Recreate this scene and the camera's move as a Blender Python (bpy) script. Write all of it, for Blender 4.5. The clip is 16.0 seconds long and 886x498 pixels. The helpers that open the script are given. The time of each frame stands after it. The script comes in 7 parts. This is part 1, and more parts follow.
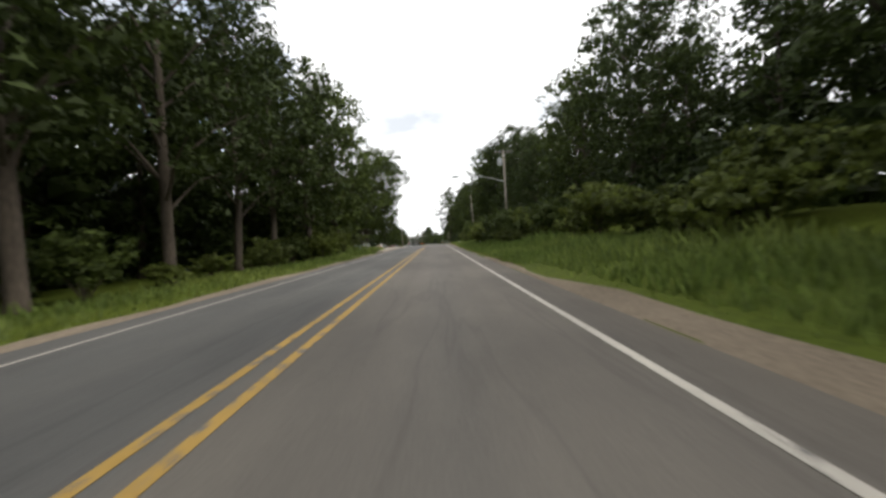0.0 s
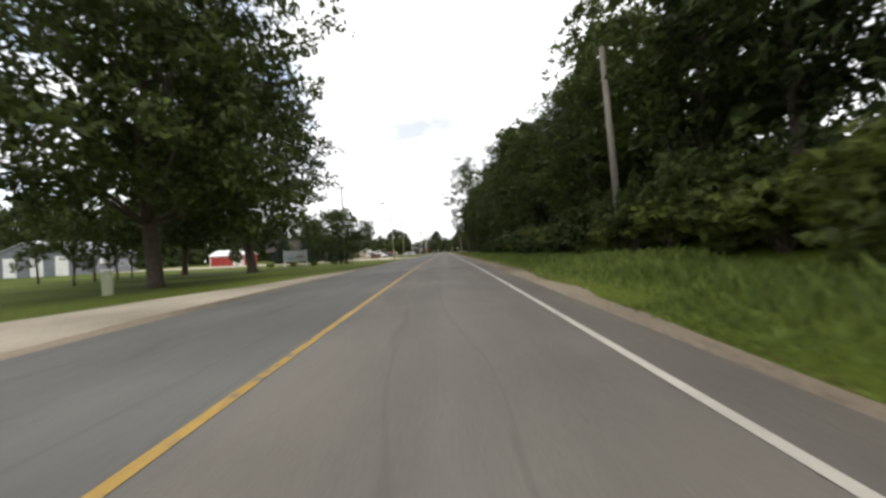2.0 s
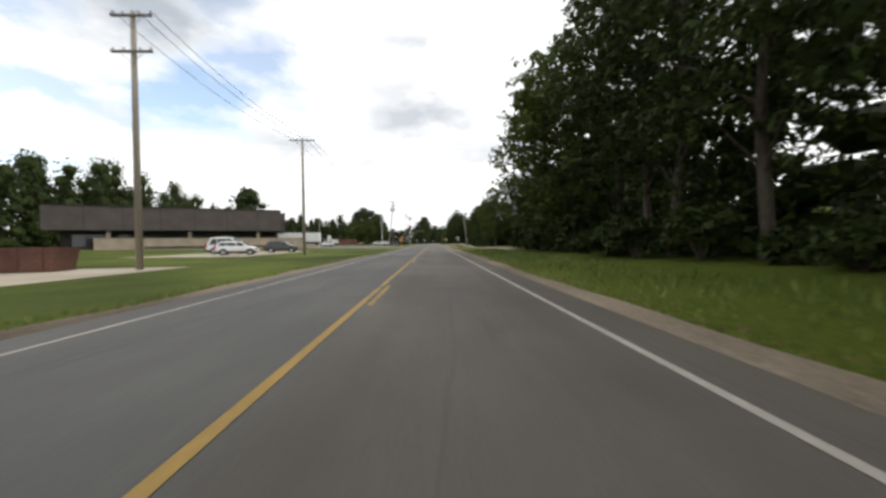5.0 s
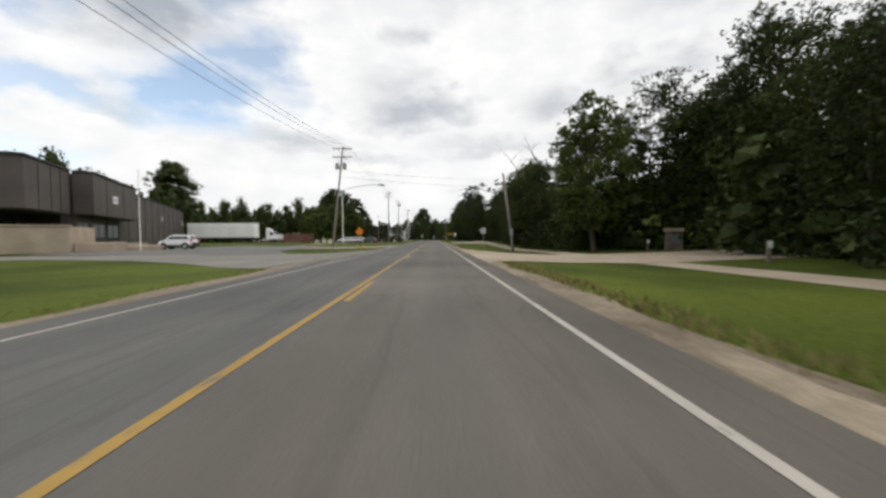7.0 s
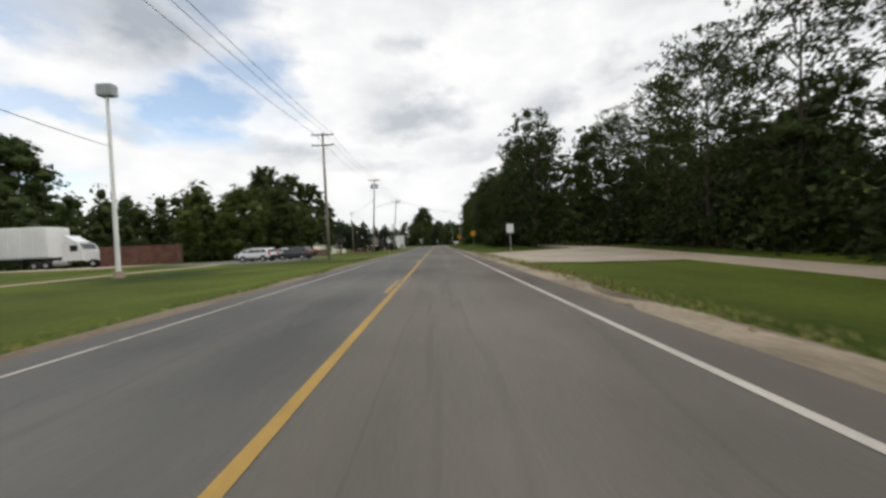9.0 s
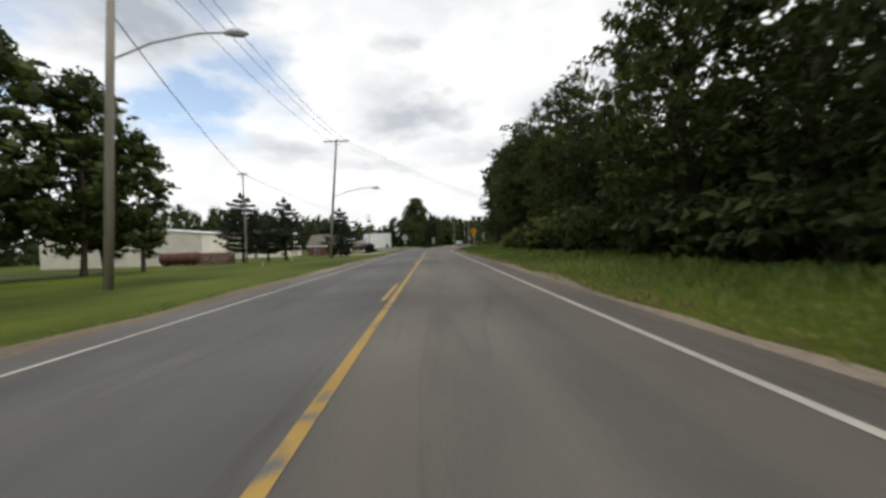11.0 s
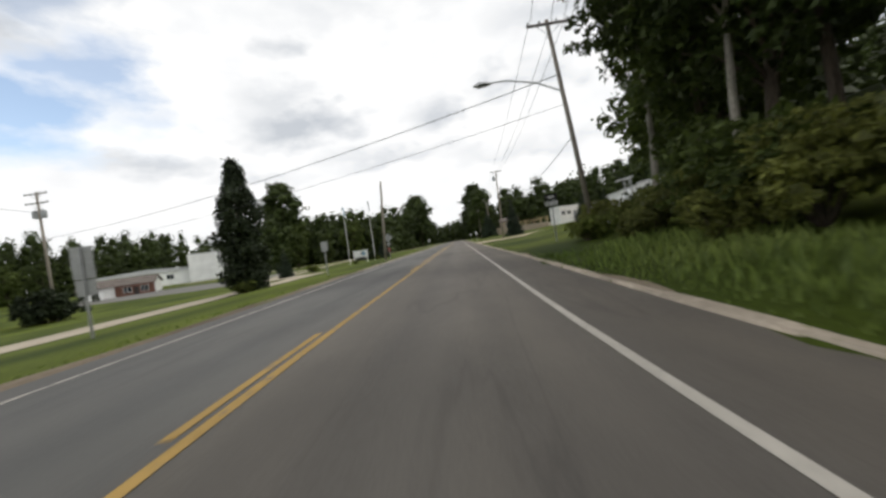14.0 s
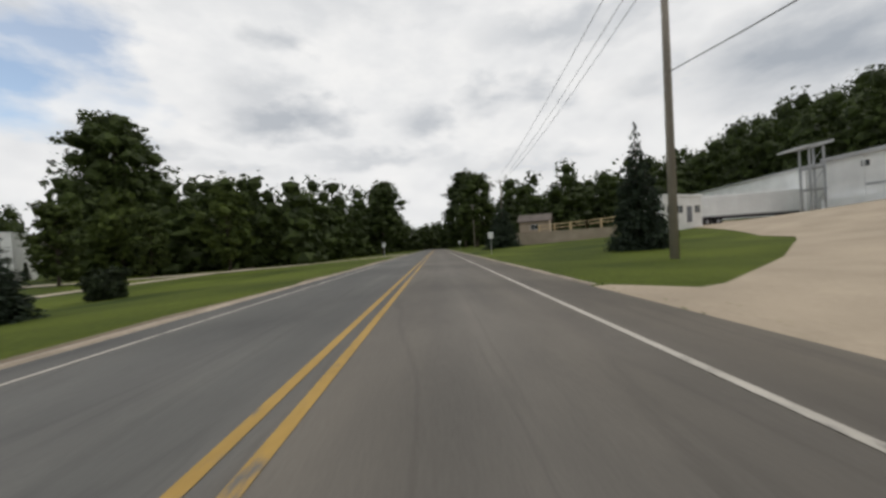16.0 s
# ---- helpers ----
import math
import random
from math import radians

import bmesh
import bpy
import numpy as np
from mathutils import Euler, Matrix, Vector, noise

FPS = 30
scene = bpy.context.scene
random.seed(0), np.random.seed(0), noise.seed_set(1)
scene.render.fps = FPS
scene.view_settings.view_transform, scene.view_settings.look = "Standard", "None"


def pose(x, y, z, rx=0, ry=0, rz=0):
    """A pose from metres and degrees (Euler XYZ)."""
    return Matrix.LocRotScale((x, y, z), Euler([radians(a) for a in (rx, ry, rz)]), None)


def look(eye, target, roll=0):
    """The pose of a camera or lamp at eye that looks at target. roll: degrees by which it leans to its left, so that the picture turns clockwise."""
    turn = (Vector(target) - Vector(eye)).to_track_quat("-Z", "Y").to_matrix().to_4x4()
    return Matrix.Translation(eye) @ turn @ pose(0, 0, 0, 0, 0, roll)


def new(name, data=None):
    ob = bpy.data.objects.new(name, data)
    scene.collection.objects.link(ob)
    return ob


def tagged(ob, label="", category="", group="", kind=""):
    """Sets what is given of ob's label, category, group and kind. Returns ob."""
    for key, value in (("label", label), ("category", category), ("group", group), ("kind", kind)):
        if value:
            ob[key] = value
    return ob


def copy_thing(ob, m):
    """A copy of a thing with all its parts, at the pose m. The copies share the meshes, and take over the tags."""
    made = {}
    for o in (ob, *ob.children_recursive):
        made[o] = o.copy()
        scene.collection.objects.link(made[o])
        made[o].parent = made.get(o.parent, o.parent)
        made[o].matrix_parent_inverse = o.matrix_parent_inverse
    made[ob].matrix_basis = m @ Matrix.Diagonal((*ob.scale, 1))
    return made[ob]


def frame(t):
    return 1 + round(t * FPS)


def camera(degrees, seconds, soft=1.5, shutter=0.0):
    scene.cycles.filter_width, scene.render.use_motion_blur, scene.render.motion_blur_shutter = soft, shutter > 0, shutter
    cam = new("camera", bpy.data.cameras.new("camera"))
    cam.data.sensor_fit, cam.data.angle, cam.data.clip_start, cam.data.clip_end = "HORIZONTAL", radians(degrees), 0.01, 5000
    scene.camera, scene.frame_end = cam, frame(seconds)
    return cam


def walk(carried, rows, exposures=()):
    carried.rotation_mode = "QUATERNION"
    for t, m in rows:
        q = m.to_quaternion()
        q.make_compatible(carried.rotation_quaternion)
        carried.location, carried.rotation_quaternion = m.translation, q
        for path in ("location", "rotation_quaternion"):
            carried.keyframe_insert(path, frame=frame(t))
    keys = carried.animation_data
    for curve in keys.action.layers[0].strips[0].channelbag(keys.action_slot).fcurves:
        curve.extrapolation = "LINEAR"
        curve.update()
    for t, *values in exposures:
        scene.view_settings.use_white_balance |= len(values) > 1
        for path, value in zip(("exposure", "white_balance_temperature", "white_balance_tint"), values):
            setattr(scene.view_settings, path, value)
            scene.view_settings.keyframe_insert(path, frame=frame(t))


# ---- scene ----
import itertools

# ---- the camera and its drive ----
cam = camera(101.9, 16.0, soft=2.9, shutter=0.1)
PATH = [
    (0, pose(1.549, -12.090, -0.329, 89.40, 3.48, -1.07)),
    (0.5, pose(1.596, 3.386, -0.020, 89.33, 0.90, -1.25)),
    (1, pose(1.431, 18.359, 0.280, 89.25, -0.67, -1.43)),
    (1.5, pose(1.478, 33.413, 0.581, 90.55, 1.94, 0.02)),
    (2, pose(1.522, 48.507, 0.858, 90.35, 2.99, 0.26)),
    (2.5, pose(1.267, 63.553, 1.017, 89.57, 0.96, -0.33)),
    (3, pose(1.238, 78.563, 1.050, 89.19, 0.68, -0.24)),
    (3.5, pose(1.134, 93.837, 1.050, 88.86, 1.13, -1.23)),
    (4, pose(1.123, 109.271, 1.050, 88.85, -0.19, -1.20)),
    (6.5, pose(1.404, 186.351, 1.050, 88.86, 2.01, -2.21)),
    (7, pose(1.545, 201.933, 1.050, 88.24, 0.45, -1.41)),
    (7.5, pose(1.484, 217.060, 1.050, 88.61, 1.07, -0.65)),
    (8, pose(1.394, 232.170, 1.050, 88.83, 1.96, -0.62)),
    (8.5, pose(1.224, 247.041, 1.050, 88.97, 2.84, -0.82)),
    (11, pose(0.865, 322.738, 1.050, 88.95, 2.17, -1.67)),
    (11.5, pose(0.806, 338.175, 1.050, 88.83, 1.33, -1.34)),
    (12, pose(0.829, 352.761, 1.050, 88.39, 3.75, -1.78)),
    (12.5, pose(1.156, 367.641, 1.050, 88.37, 6.24, -4.35)),
    (13, pose(2.554, 381.859, 1.050, 88.81, 7.13, -8.32)),
    (13.5, pose(5.034, 395.741, 1.050, 88.52, 9.24, -12.01)),
    (14, pose(8.461, 409.496, 1.050, 88.71, 7.93, -16.28)),
    (14.5, pose(12.490, 422.087, 1.050, 88.92, 7.10, -18.96)),
    (15, pose(16.335, 434.276, 1.050, 89.22, 2.63, -19.22)),
    (15.5, pose(21.018, 448.781, 1.050, 88.82, 5.02, -19.14)),
    (16, pose(25.743, 462.927, 1.050, 89.56, 3.35, -19.82)),
]
walk(cam, PATH, [(0.0, 0.40), (1.5, 0.42), (2.5, 0.34), (4.0, 0.20), (6.0, -0.13), (7.5, -0.27), (9.0, -0.24), (12.0, -0.15), (12.5, -0.24), (13.5, -0.14), (14.5, -0.14), (15.0, -0.22), (15.5, -0.46), (16.0, -0.44)])

# ---- sky and sun ----
SUN_EL, SUN_AZ = radians(54), radians(102)
world = bpy.data.worlds.new("sky")
scene.world = world
world.use_nodes = True
wn, wl = world.node_tree.nodes, world.node_tree.links
wn.clear()


def wnode(kind, **kw):
    n = wn.new(kind)
    for k, v in kw.items():
        n.inputs[k].default_value = v
    return n


def wmath(op, a, b, clamp=False):
    n = wn.new("ShaderNodeMath")
    n.operation, n.use_clamp = op, clamp
    for i, v in enumerate((a, b)):
        if isinstance(v, (int, float)):
            n.inputs[i].default_value = v
        else:
            wl.new(v, n.inputs[i])
    return n.outputs[0]


def wramp(src, stops):
    n = wn.new("ShaderNodeValToRGB")
    e = n.color_ramp.elements
    while len(e) < len(stops):
        e.new(0.5)
    for el, (p, c) in zip(e, stops):
        el.position, el.color = p, (*c, 1) if len(c) == 3 else c
    wl.new(src, n.inputs[0])
    return n.outputs[0]


tc = wn.new("ShaderNodeTexCoord")
skyt = wn.new("ShaderNodeTexSky")
skyt.sky_type, skyt.sun_disc = "NISHITA", False
skyt.sun_elevation, skyt.sun_rotation = SUN_EL, SUN_AZ
skyt.air_density, skyt.dust_density, skyt.ozone_density = 1.0, 1.2, 1.0
blue = wn.new("ShaderNodeMixRGB")
blue.blend_type, blue.inputs[0].default_value = "MULTIPLY", 1.0
blue.inputs[2].default_value = (0.315, 0.285, 0.252, 1)
wl.new(skyt.outputs[0], blue.inputs[1])


def wvec(op, a, b=None):
    n = wn.new("ShaderNodeVectorMath")
    n.operation = op
    for i, v in enumerate((a, b)):
        if isinstance(v, tuple):
            n.inputs[i].default_value = v
        elif v is not None:
            wl.new(v, n.inputs[i])
    return n.outputs["Value" if op in ("LENGTH", "DOT_PRODUCT") else "Vector"]


# every direction as degrees of bearing and height, ruffled like the rim of a cumulus
xyz = wn.new("ShaderNodeSeparateXYZ")
wl.new(tc.outputs["Generated"], xyz.inputs[0])
stretch = wvec("MULTIPLY", tc.outputs["Generated"], (1.0, 1.0, 2.1))
big = wnode("ShaderNodeTexNoise", Scale=3.2, Detail=8.0, Roughness=0.56)
wl.new(stretch, big.inputs[0])
small = wnode("ShaderNodeTexNoise", Scale=7.5, Detail=7.0, Roughness=0.58)
wl.new(stretch, small.inputs[0])
aim = wn.new("ShaderNodeCombineXYZ")
wl.new(wmath("MULTIPLY", wmath("ARCTAN2", xyz.outputs[0], xyz.outputs[1]), 57.3), aim.inputs[0])
wl.new(wmath("MULTIPLY", wmath("ARCSINE", xyz.outputs[2], 0.0), 57.3), aim.inputs[1])
ruffle = wvec("MULTIPLY", wvec("SUBTRACT", small.outputs["Color"], (0.5, 0.5, 0.5)), (15.0, 8.0, 0.0))
ruffle2 = wvec("MULTIPLY", wvec("SUBTRACT", big.outputs["Color"], (0.5, 0.5, 0.5)), (13.0, 6.5, 0.0))
aim = wvec("ADD", wvec("ADD", aim.outputs[0], ruffle), ruffle2)


def drift(spots, soft):
    """Where clouds of the given bearing, height, half width, half height and weight stand."""
    out = None
    for az, el, w, h, k in spots:
        d = wvec("LENGTH", wvec("MULTIPLY", wvec("SUBTRACT", aim, (az, el, 0.0)), (1 / w, 1 / h, 0.0)))
        v = wmath("MULTIPLY", wmath("MULTIPLY", wmath("SUBTRACT", 1.25, d), soft, True), k)
        out = v if out is None else wmath("MAXIMUM", out, v)
    return out


grey = drift(((-3, 28.6, 4.6, 2.3, 0.5), (-3, 19.0, 8.5, 2.7, 0.75), (-5, 20.6, 6, 3.0, 0.4), (17.5, 19.4, 6.0, 3.0, 0.6), (28, 21.8, 4.2, 2.2, 0.45), (36, 21.4, 4.6, 2.2, 0.45), (66, 18.5, 12, 6, 0.9), (52, 20.5, 5, 3, 0.4),
             (-22, 14.2, 8, 1.8, 0.55), (-39, 26.6, 9, 4.5, 0.95), (-36, 31, 13, 3.5, 0.8), (-40.5, 16.2, 6.5, 1.6, 0.4), (10, 14.0, 11, 1.4, 0.4), (-9, 11.8, 9, 1.3, 0.35), (40, 28.5, 12, 2.6, 0.5), (4, 33, 22, 2.4, 0.22), (30, 12.5, 14, 1.6, 0.35), (95, 22, 16, 6, 0.6), (-95, 26, 18, 6, 0.6), (150, 24, 20, 6, 0.5), (-150, 28, 20, 6, 0.5)), 0.95)
gaps = drift(((-33, 18.5, 8.5, 4.6, 0.95), (-26, 23.5, 6.5, 4.5, 0.8), (-47, 16.2, 6, 2.4, 0.7), (-48, 8.5, 7, 3.0, 0.6), (-31, 31, 7, 3.5, 0.4), (-21, 18, 4, 3.4, 0.35), (-54, 24, 10, 5, 0.8), (-75, 20, 12, 7, 0.8), (-110, 34, 16, 8, 0.7), (120, 30, 14, 7, 0.6), (-170, 40, 18, 8, 0.6)), 1.2)
tops = drift(((-40, 11.4, 4.6, 2.9, 1.0), (-46, 12.0, 4.6, 3.0, 1.0), (-33, 10.2, 5.0, 2.6, 1.0), (-43, 20.5, 8, 3.2, 0.75), (-19, 15.5, 6, 2.6, 0.7)), 1.6)
# white cloud with faint folds, greyer undersides
folds = wramp(small.outputs[0], [(0.28, (1.04, 1.05, 1.065)), (0.47, (1.13, 1.135, 1.14)), (0.64, (1.22, 1.215, 1.205))])
under = wn.new("ShaderNodeMixRGB")
wl.new(grey, under.inputs[0])
wl.new(folds, under.inputs[1])
under.inputs[2].default_value = (0.49, 0.54, 0.61, 1)
# clouds are thickest and brightest round the hidden sun
toward = wvec("DOT_PRODUCT", tc.outputs["Generated"], (math.sin(SUN_AZ) * math.cos(SUN_EL), math.cos(SUN_AZ) * math.cos(SUN_EL), math.sin(SUN_EL)))
glow = wramp(toward, [(0.05, (1.0, 1.0, 1.0)), (0.7, (0.98, 0.98, 0.98)), (0.97, (1.1, 1.09, 1.07))])
cl = wn.new("ShaderNodeMixRGB")
cl.blend_type, cl.inputs[0].default_value = "MULTIPLY", 1.0
wl.new(under.outputs[0], cl.inputs[1])
wl.new(glow, cl.inputs[2])
mixs = wn.new("ShaderNodeMixRGB")
wl.new(wmath("MULTIPLY", gaps, wmath("SUBTRACT", 1.0, tops, True), True), mixs.inputs[0])
wl.new(cl.outputs[0], mixs.inputs[1])
wl.new(blue.outputs[0], mixs.inputs[2])
bg = wn.new("ShaderNodeBackground")
bg.inputs[1].default_value = 1.0
wl.new(mixs.outputs[0], bg.inputs[0])
wo = wn.new("ShaderNodeOutputWorld")
wl.new(bg.outputs[0], wo.inputs[0])

sun = new("sun", bpy.data.lights.new("sun", "SUN"))
sun.data.energy, sun.data.angle, sun.data.color = 1.25, radians(36), (1.0, 0.96, 0.9)
sun.matrix_world = look((math.sin(SUN_AZ) * math.cos(SUN_EL) * 100, math.cos(SUN_AZ) * math.cos(SUN_EL) * 100, math.sin(SUN_EL) * 100), (0, 0, 0))
scene.view_settings.exposure = 0.0

# ---- the plan: the road runs straight, bends to the right and runs straight on ----
S0, RAD, BEND = 416.4, 182.64, 0.329
S1 = S0 + RAD * BEND
EX, EY = RAD * (1 - math.cos(BEND)), S0 + RAD * math.sin(BEND)


def W(s, o):
    """World x, y of the point at s along the centre line and o to the right of it."""
    if s <= S0:
        return o, s
    if s < S1:
        a = (s - S0) / RAD
        return RAD - (RAD - o) * math.cos(a), S0 + (RAD - o) * math.sin(a)
    c, n = math.cos(BEND), math.sin(BEND)
    return EX + o * c + (s - S1) * n, EY - o * n + (s - S1) * c


def head(s):
    """Heading of the road at s, as a rotation about z."""
    return -min(max((s - S0) / RAD, 0), BEND)


def SO(x, y):
    if y <= S0:
        return y, x
    a = math.atan2(y - S0, RAD - x)
    if a < BEND and RAD - x > 0:
        return S0 + RAD * a, RAD - math.hypot(RAD - x, y - S0)
    c, n = math.cos(BEND), math.sin(BEND)
    return S1 + (x - EX) * n + (y - EY) * c, (x - EX) * c - (y - EY) * n


def crest(s):
    """Height of the road: a 2 % rise that eases to level."""
    if s <= 45:
        return -0.02 * (45 - s) - 0.4
    return -0.02 * (85 - s) ** 2 / 80 if s < 85 else 0.0


ROW_S = (-300, -20, 100, 125, 205, 225, 262, 290, 340, 360, 425, 455, 490, 515, 535, 560, 600, 900)
LEFT_O = (5, 9, 20, 50, 110)
LEFT_Z = {-300: (0, -.2, -.3, -.3, 0), 100: (0, -.1, -.3, -.4, 0), 137: (0, -.42, -.5, -.5, 0), 165: (0, -.2, -.3, -.4, 0), 340: (0, -.2, -.2, .2, .5), 425: (0, -.3, -.8, -1.2, -1), 455: (0, -.3, -1.2, -2.0, -2),
          515: (0, -.2, -1.2, -2.2, -2), 600: (0, -.1, -.5, -1, -1), 900: (0, 0, 0, 0, 0)}
RIGHT_O = (5, 9, 14, 30, 62, 110, 180)
RIGHT_Z = {-300: (0, .5, 1.6, 2, 2, 2, 2), 100: (0, .4, 1.4, 2, 2, 2, 2), 125: (0, .2, .6, 1, 1, 1, 1), 205: (0, .1, .3, .5, 1, 1, 1), 225: (0, -.15, -.2, 0, .3, .5, 1), 262: (0, -.3, -.5, -.3, .3, .5, 1), 290: (0, -.4, -.8, -.5, .3, .6, 1), 340: (0, 0, .1, .2, .5, 1, 2),
           360: (0, .2, .4, .6, 1, 2, 3), 455: (0, .25, .5, 1, 3, 5, 10), 490: (0, .2, .9, 2.2, 6, 8, 20), 515: (0, .1, .5, 2.9, 6, 9, 24), 535: (0, .05, .1, 2.1, 4.6, 9, 27), 560: (0, .05, .15, .5, 5.3, 9, 30), 600: (0, 0, .3, 1, 3.2, 9, 32), 900: (0, 0, 0, 1, 2, 6, 28)}


def _row(table, s):
    keys = sorted(table)
    s = min(max(s, keys[0]), keys[-1])
    for a, b in zip(keys, keys[1:]):
        if s <= b:
            k = (s - a) / (b - a)
            k = k * k * (3 - 2 * k)
            return [p + (q - p) * k for p, q in zip(table[a], table[b])]


def side(s, o):
    offs, tab = (LEFT_O, LEFT_Z) if o < 0 else (RIGHT_O, RIGHT_Z)
    return float(np.interp(abs(o), offs, _row(tab, s)))


EDGE = 4.45


def edge(s, o):
    """Half width of the asphalt; a paved lane widens the right side beyond the crossing."""
    return EDGE if o < 0 else EDGE + float(np.interp(s, (457, 466, 487), (0, 0.55, 0.8)))


def ground_z(s, o):
    """Height of the land beside the road, and a little under its surface below it."""
    a = abs(o)
    base = crest(s)
    e = edge(s, o)
    if a < e:
        return base - 0.02 * (a - 1.8) - 0.07
    return base - 0.053 - 0.02 * (e - EDGE) + (side(s, o) if a > 5 else 0.0) + 0.05 * noise.noise(Vector((s * 0.11, o * 0.11, 3.0))) * min(max((a - 5) / 4, 0), 1)


def road_z(s, o):
    return crest(s) - 0.02 * (abs(o) - 1.8)


def at(s, o, dz=0.0):
    x, y = W(s, o)
    return Vector((x, y, ground_z(s, o) + dz))


def stand(s, o, turn=0.0, dz=0.0, scale=1.0):
    """The pose of a thing that stands on the land, turned from the road's heading."""
    p = at(s, o, dz)
    return Matrix.LocRotScale(p, Euler((0, 0, head(s) + radians(turn))), (scale, scale, scale) if isinstance(scale, (int, float)) else scale)


# ---- materials ----
def mat(name, base, rough=0.8, vary=0.25, scale=2.0, fine=30.0, bump=0.2, metal=0.0, tint=None, spec=0.3, coords="Object", stretch=(1, 1, 1), island=0.0, per_object=0.0, translucent=0.0):
    """A surface with stains at a large scale and grain at a small one."""
    m = bpy.data.materials.new(name)
    m.use_nodes = True
    nt = m.node_tree
    n, l = nt.nodes, nt.links
    b = n["Principled BSDF"]
    b.inputs["Roughness"].default_value = rough
    b.inputs["Metallic"].default_value = metal
    b.inputs["Specular IOR Level"].default_value = spec
    t = n.new("ShaderNodeTexCoord")
    mp = n.new("ShaderNodeMapping")
    mp.inputs["Scale"].default_value = stretch
    l.new(t.outputs[coords], mp.inputs[0])
    n1, n2 = n.new("ShaderNodeTexNoise"), n.new("ShaderNodeTexNoise")
    n1.inputs["Scale"].default_value, n1.inputs["Detail"].default_value = scale, 5
    n2.inputs["Scale"].default_value, n2.inputs["Detail"].default_value = fine, 3
    l.new(mp.outputs[0], n1.inputs[0])
    l.new(mp.outputs[0], n2.inputs[0])
    lo = [c * (1 - vary) for c in base]
    hi = [min(c * (1 + vary), 1) for c in (tint or base)]
    r1 = n.new("ShaderNodeValToRGB")
    r1.color_ramp.elements[0].position, r1.color_ramp.elements[0].color = 0.32, (*lo, 1)
    r1.color_ramp.elements[1].position, r1.color_ramp.elements[1].color = 0.68, (*hi, 1)
    l.new(n1.outputs[0], r1.inputs[0])
    r2 = n.new("ShaderNodeValToRGB")
    v = vary * 0.8
    r2.color_ramp.elements[0].position, r2.color_ramp.elements[0].color = 0.3, (1 - v, 1 - v, 1 - v, 1)
    r2.color_ramp.elements[1].position, r2.color_ramp.elements[1].color = 0.7, (1 + v, 1 + v, 1 + v, 1)
    l.new(n2.outputs[0], r2.inputs[0])
    mx = n.new("ShaderNodeMixRGB")
    mx.blend_type, mx.inputs[0].default_value = "MULTIPLY", 1.0
    l.new(r1.outputs[0], mx.inputs[1])
    l.new(r2.outputs[0], mx.inputs[2])
    col = mx.outputs[0]
    for amount, src in ((island, "g"), (per_object, "o")):
        if not amount:
            continue
        g = n.new("ShaderNodeNewGeometry" if src == "g" else "ShaderNodeObjectInfo")
        out = g.outputs["Random Per Island"] if src == "g" else g.outputs["Random"]
        rr = n.new("ShaderNodeValToRGB")
        rr.color_ramp.elements[0].color = (1 - amount, 1 - amount, 1 - amount * 0.8, 1)
        rr.color_ramp.elements[1].color = (1 + amount, 1 + amount * 0.9, 1 + amount * 0.4, 1)
        l.new(out, rr.inputs[0])
        m2 = n.new("ShaderNodeMixRGB")
        m2.blend_type, m2.inputs[0].default_value = "MULTIPLY", 1.0
        l.new(col, m2.inputs[1])
        l.new(rr.outputs[0], m2.inputs[2])
        col = m2.outputs[0]
    l.new(col, b.inputs["Base Color"])
    if bump:
        bp = n.new("ShaderNodeBump")
        bp.inputs["Strength"].default_value, bp.inputs["Distance"].default_value = bump, 0.02
        l.new(n2.outputs[0], bp.inputs["Height"])
        l.new(bp.outputs[0], b.inputs["Normal"])
    if translucent:
        tr = n.new("ShaderNodeBsdfTranslucent")
        ms = n.new("ShaderNodeMixShader")
        ms.inputs[0].default_value = translucent
        l.new(col, tr.inputs[0])
        l.new(b.outputs[0], ms.inputs[1])
        l.new(tr.outputs[0], ms.inputs[2])
        l.new(ms.outputs[0], n["Material Output"].inputs[0])
    return m


def glass(name, tint=(0.02, 0.03, 0.035)):
    m = bpy.data.materials.new(name)
    m.use_nodes = True
    b = m.node_tree.nodes["Principled BSDF"]
    b.inputs["Base Color"].default_value = (*tint, 1)
    b.inputs["Roughness"].default_value = 0.06
    b.inputs["Specular IOR Level"].default_value = 0.7
    return m


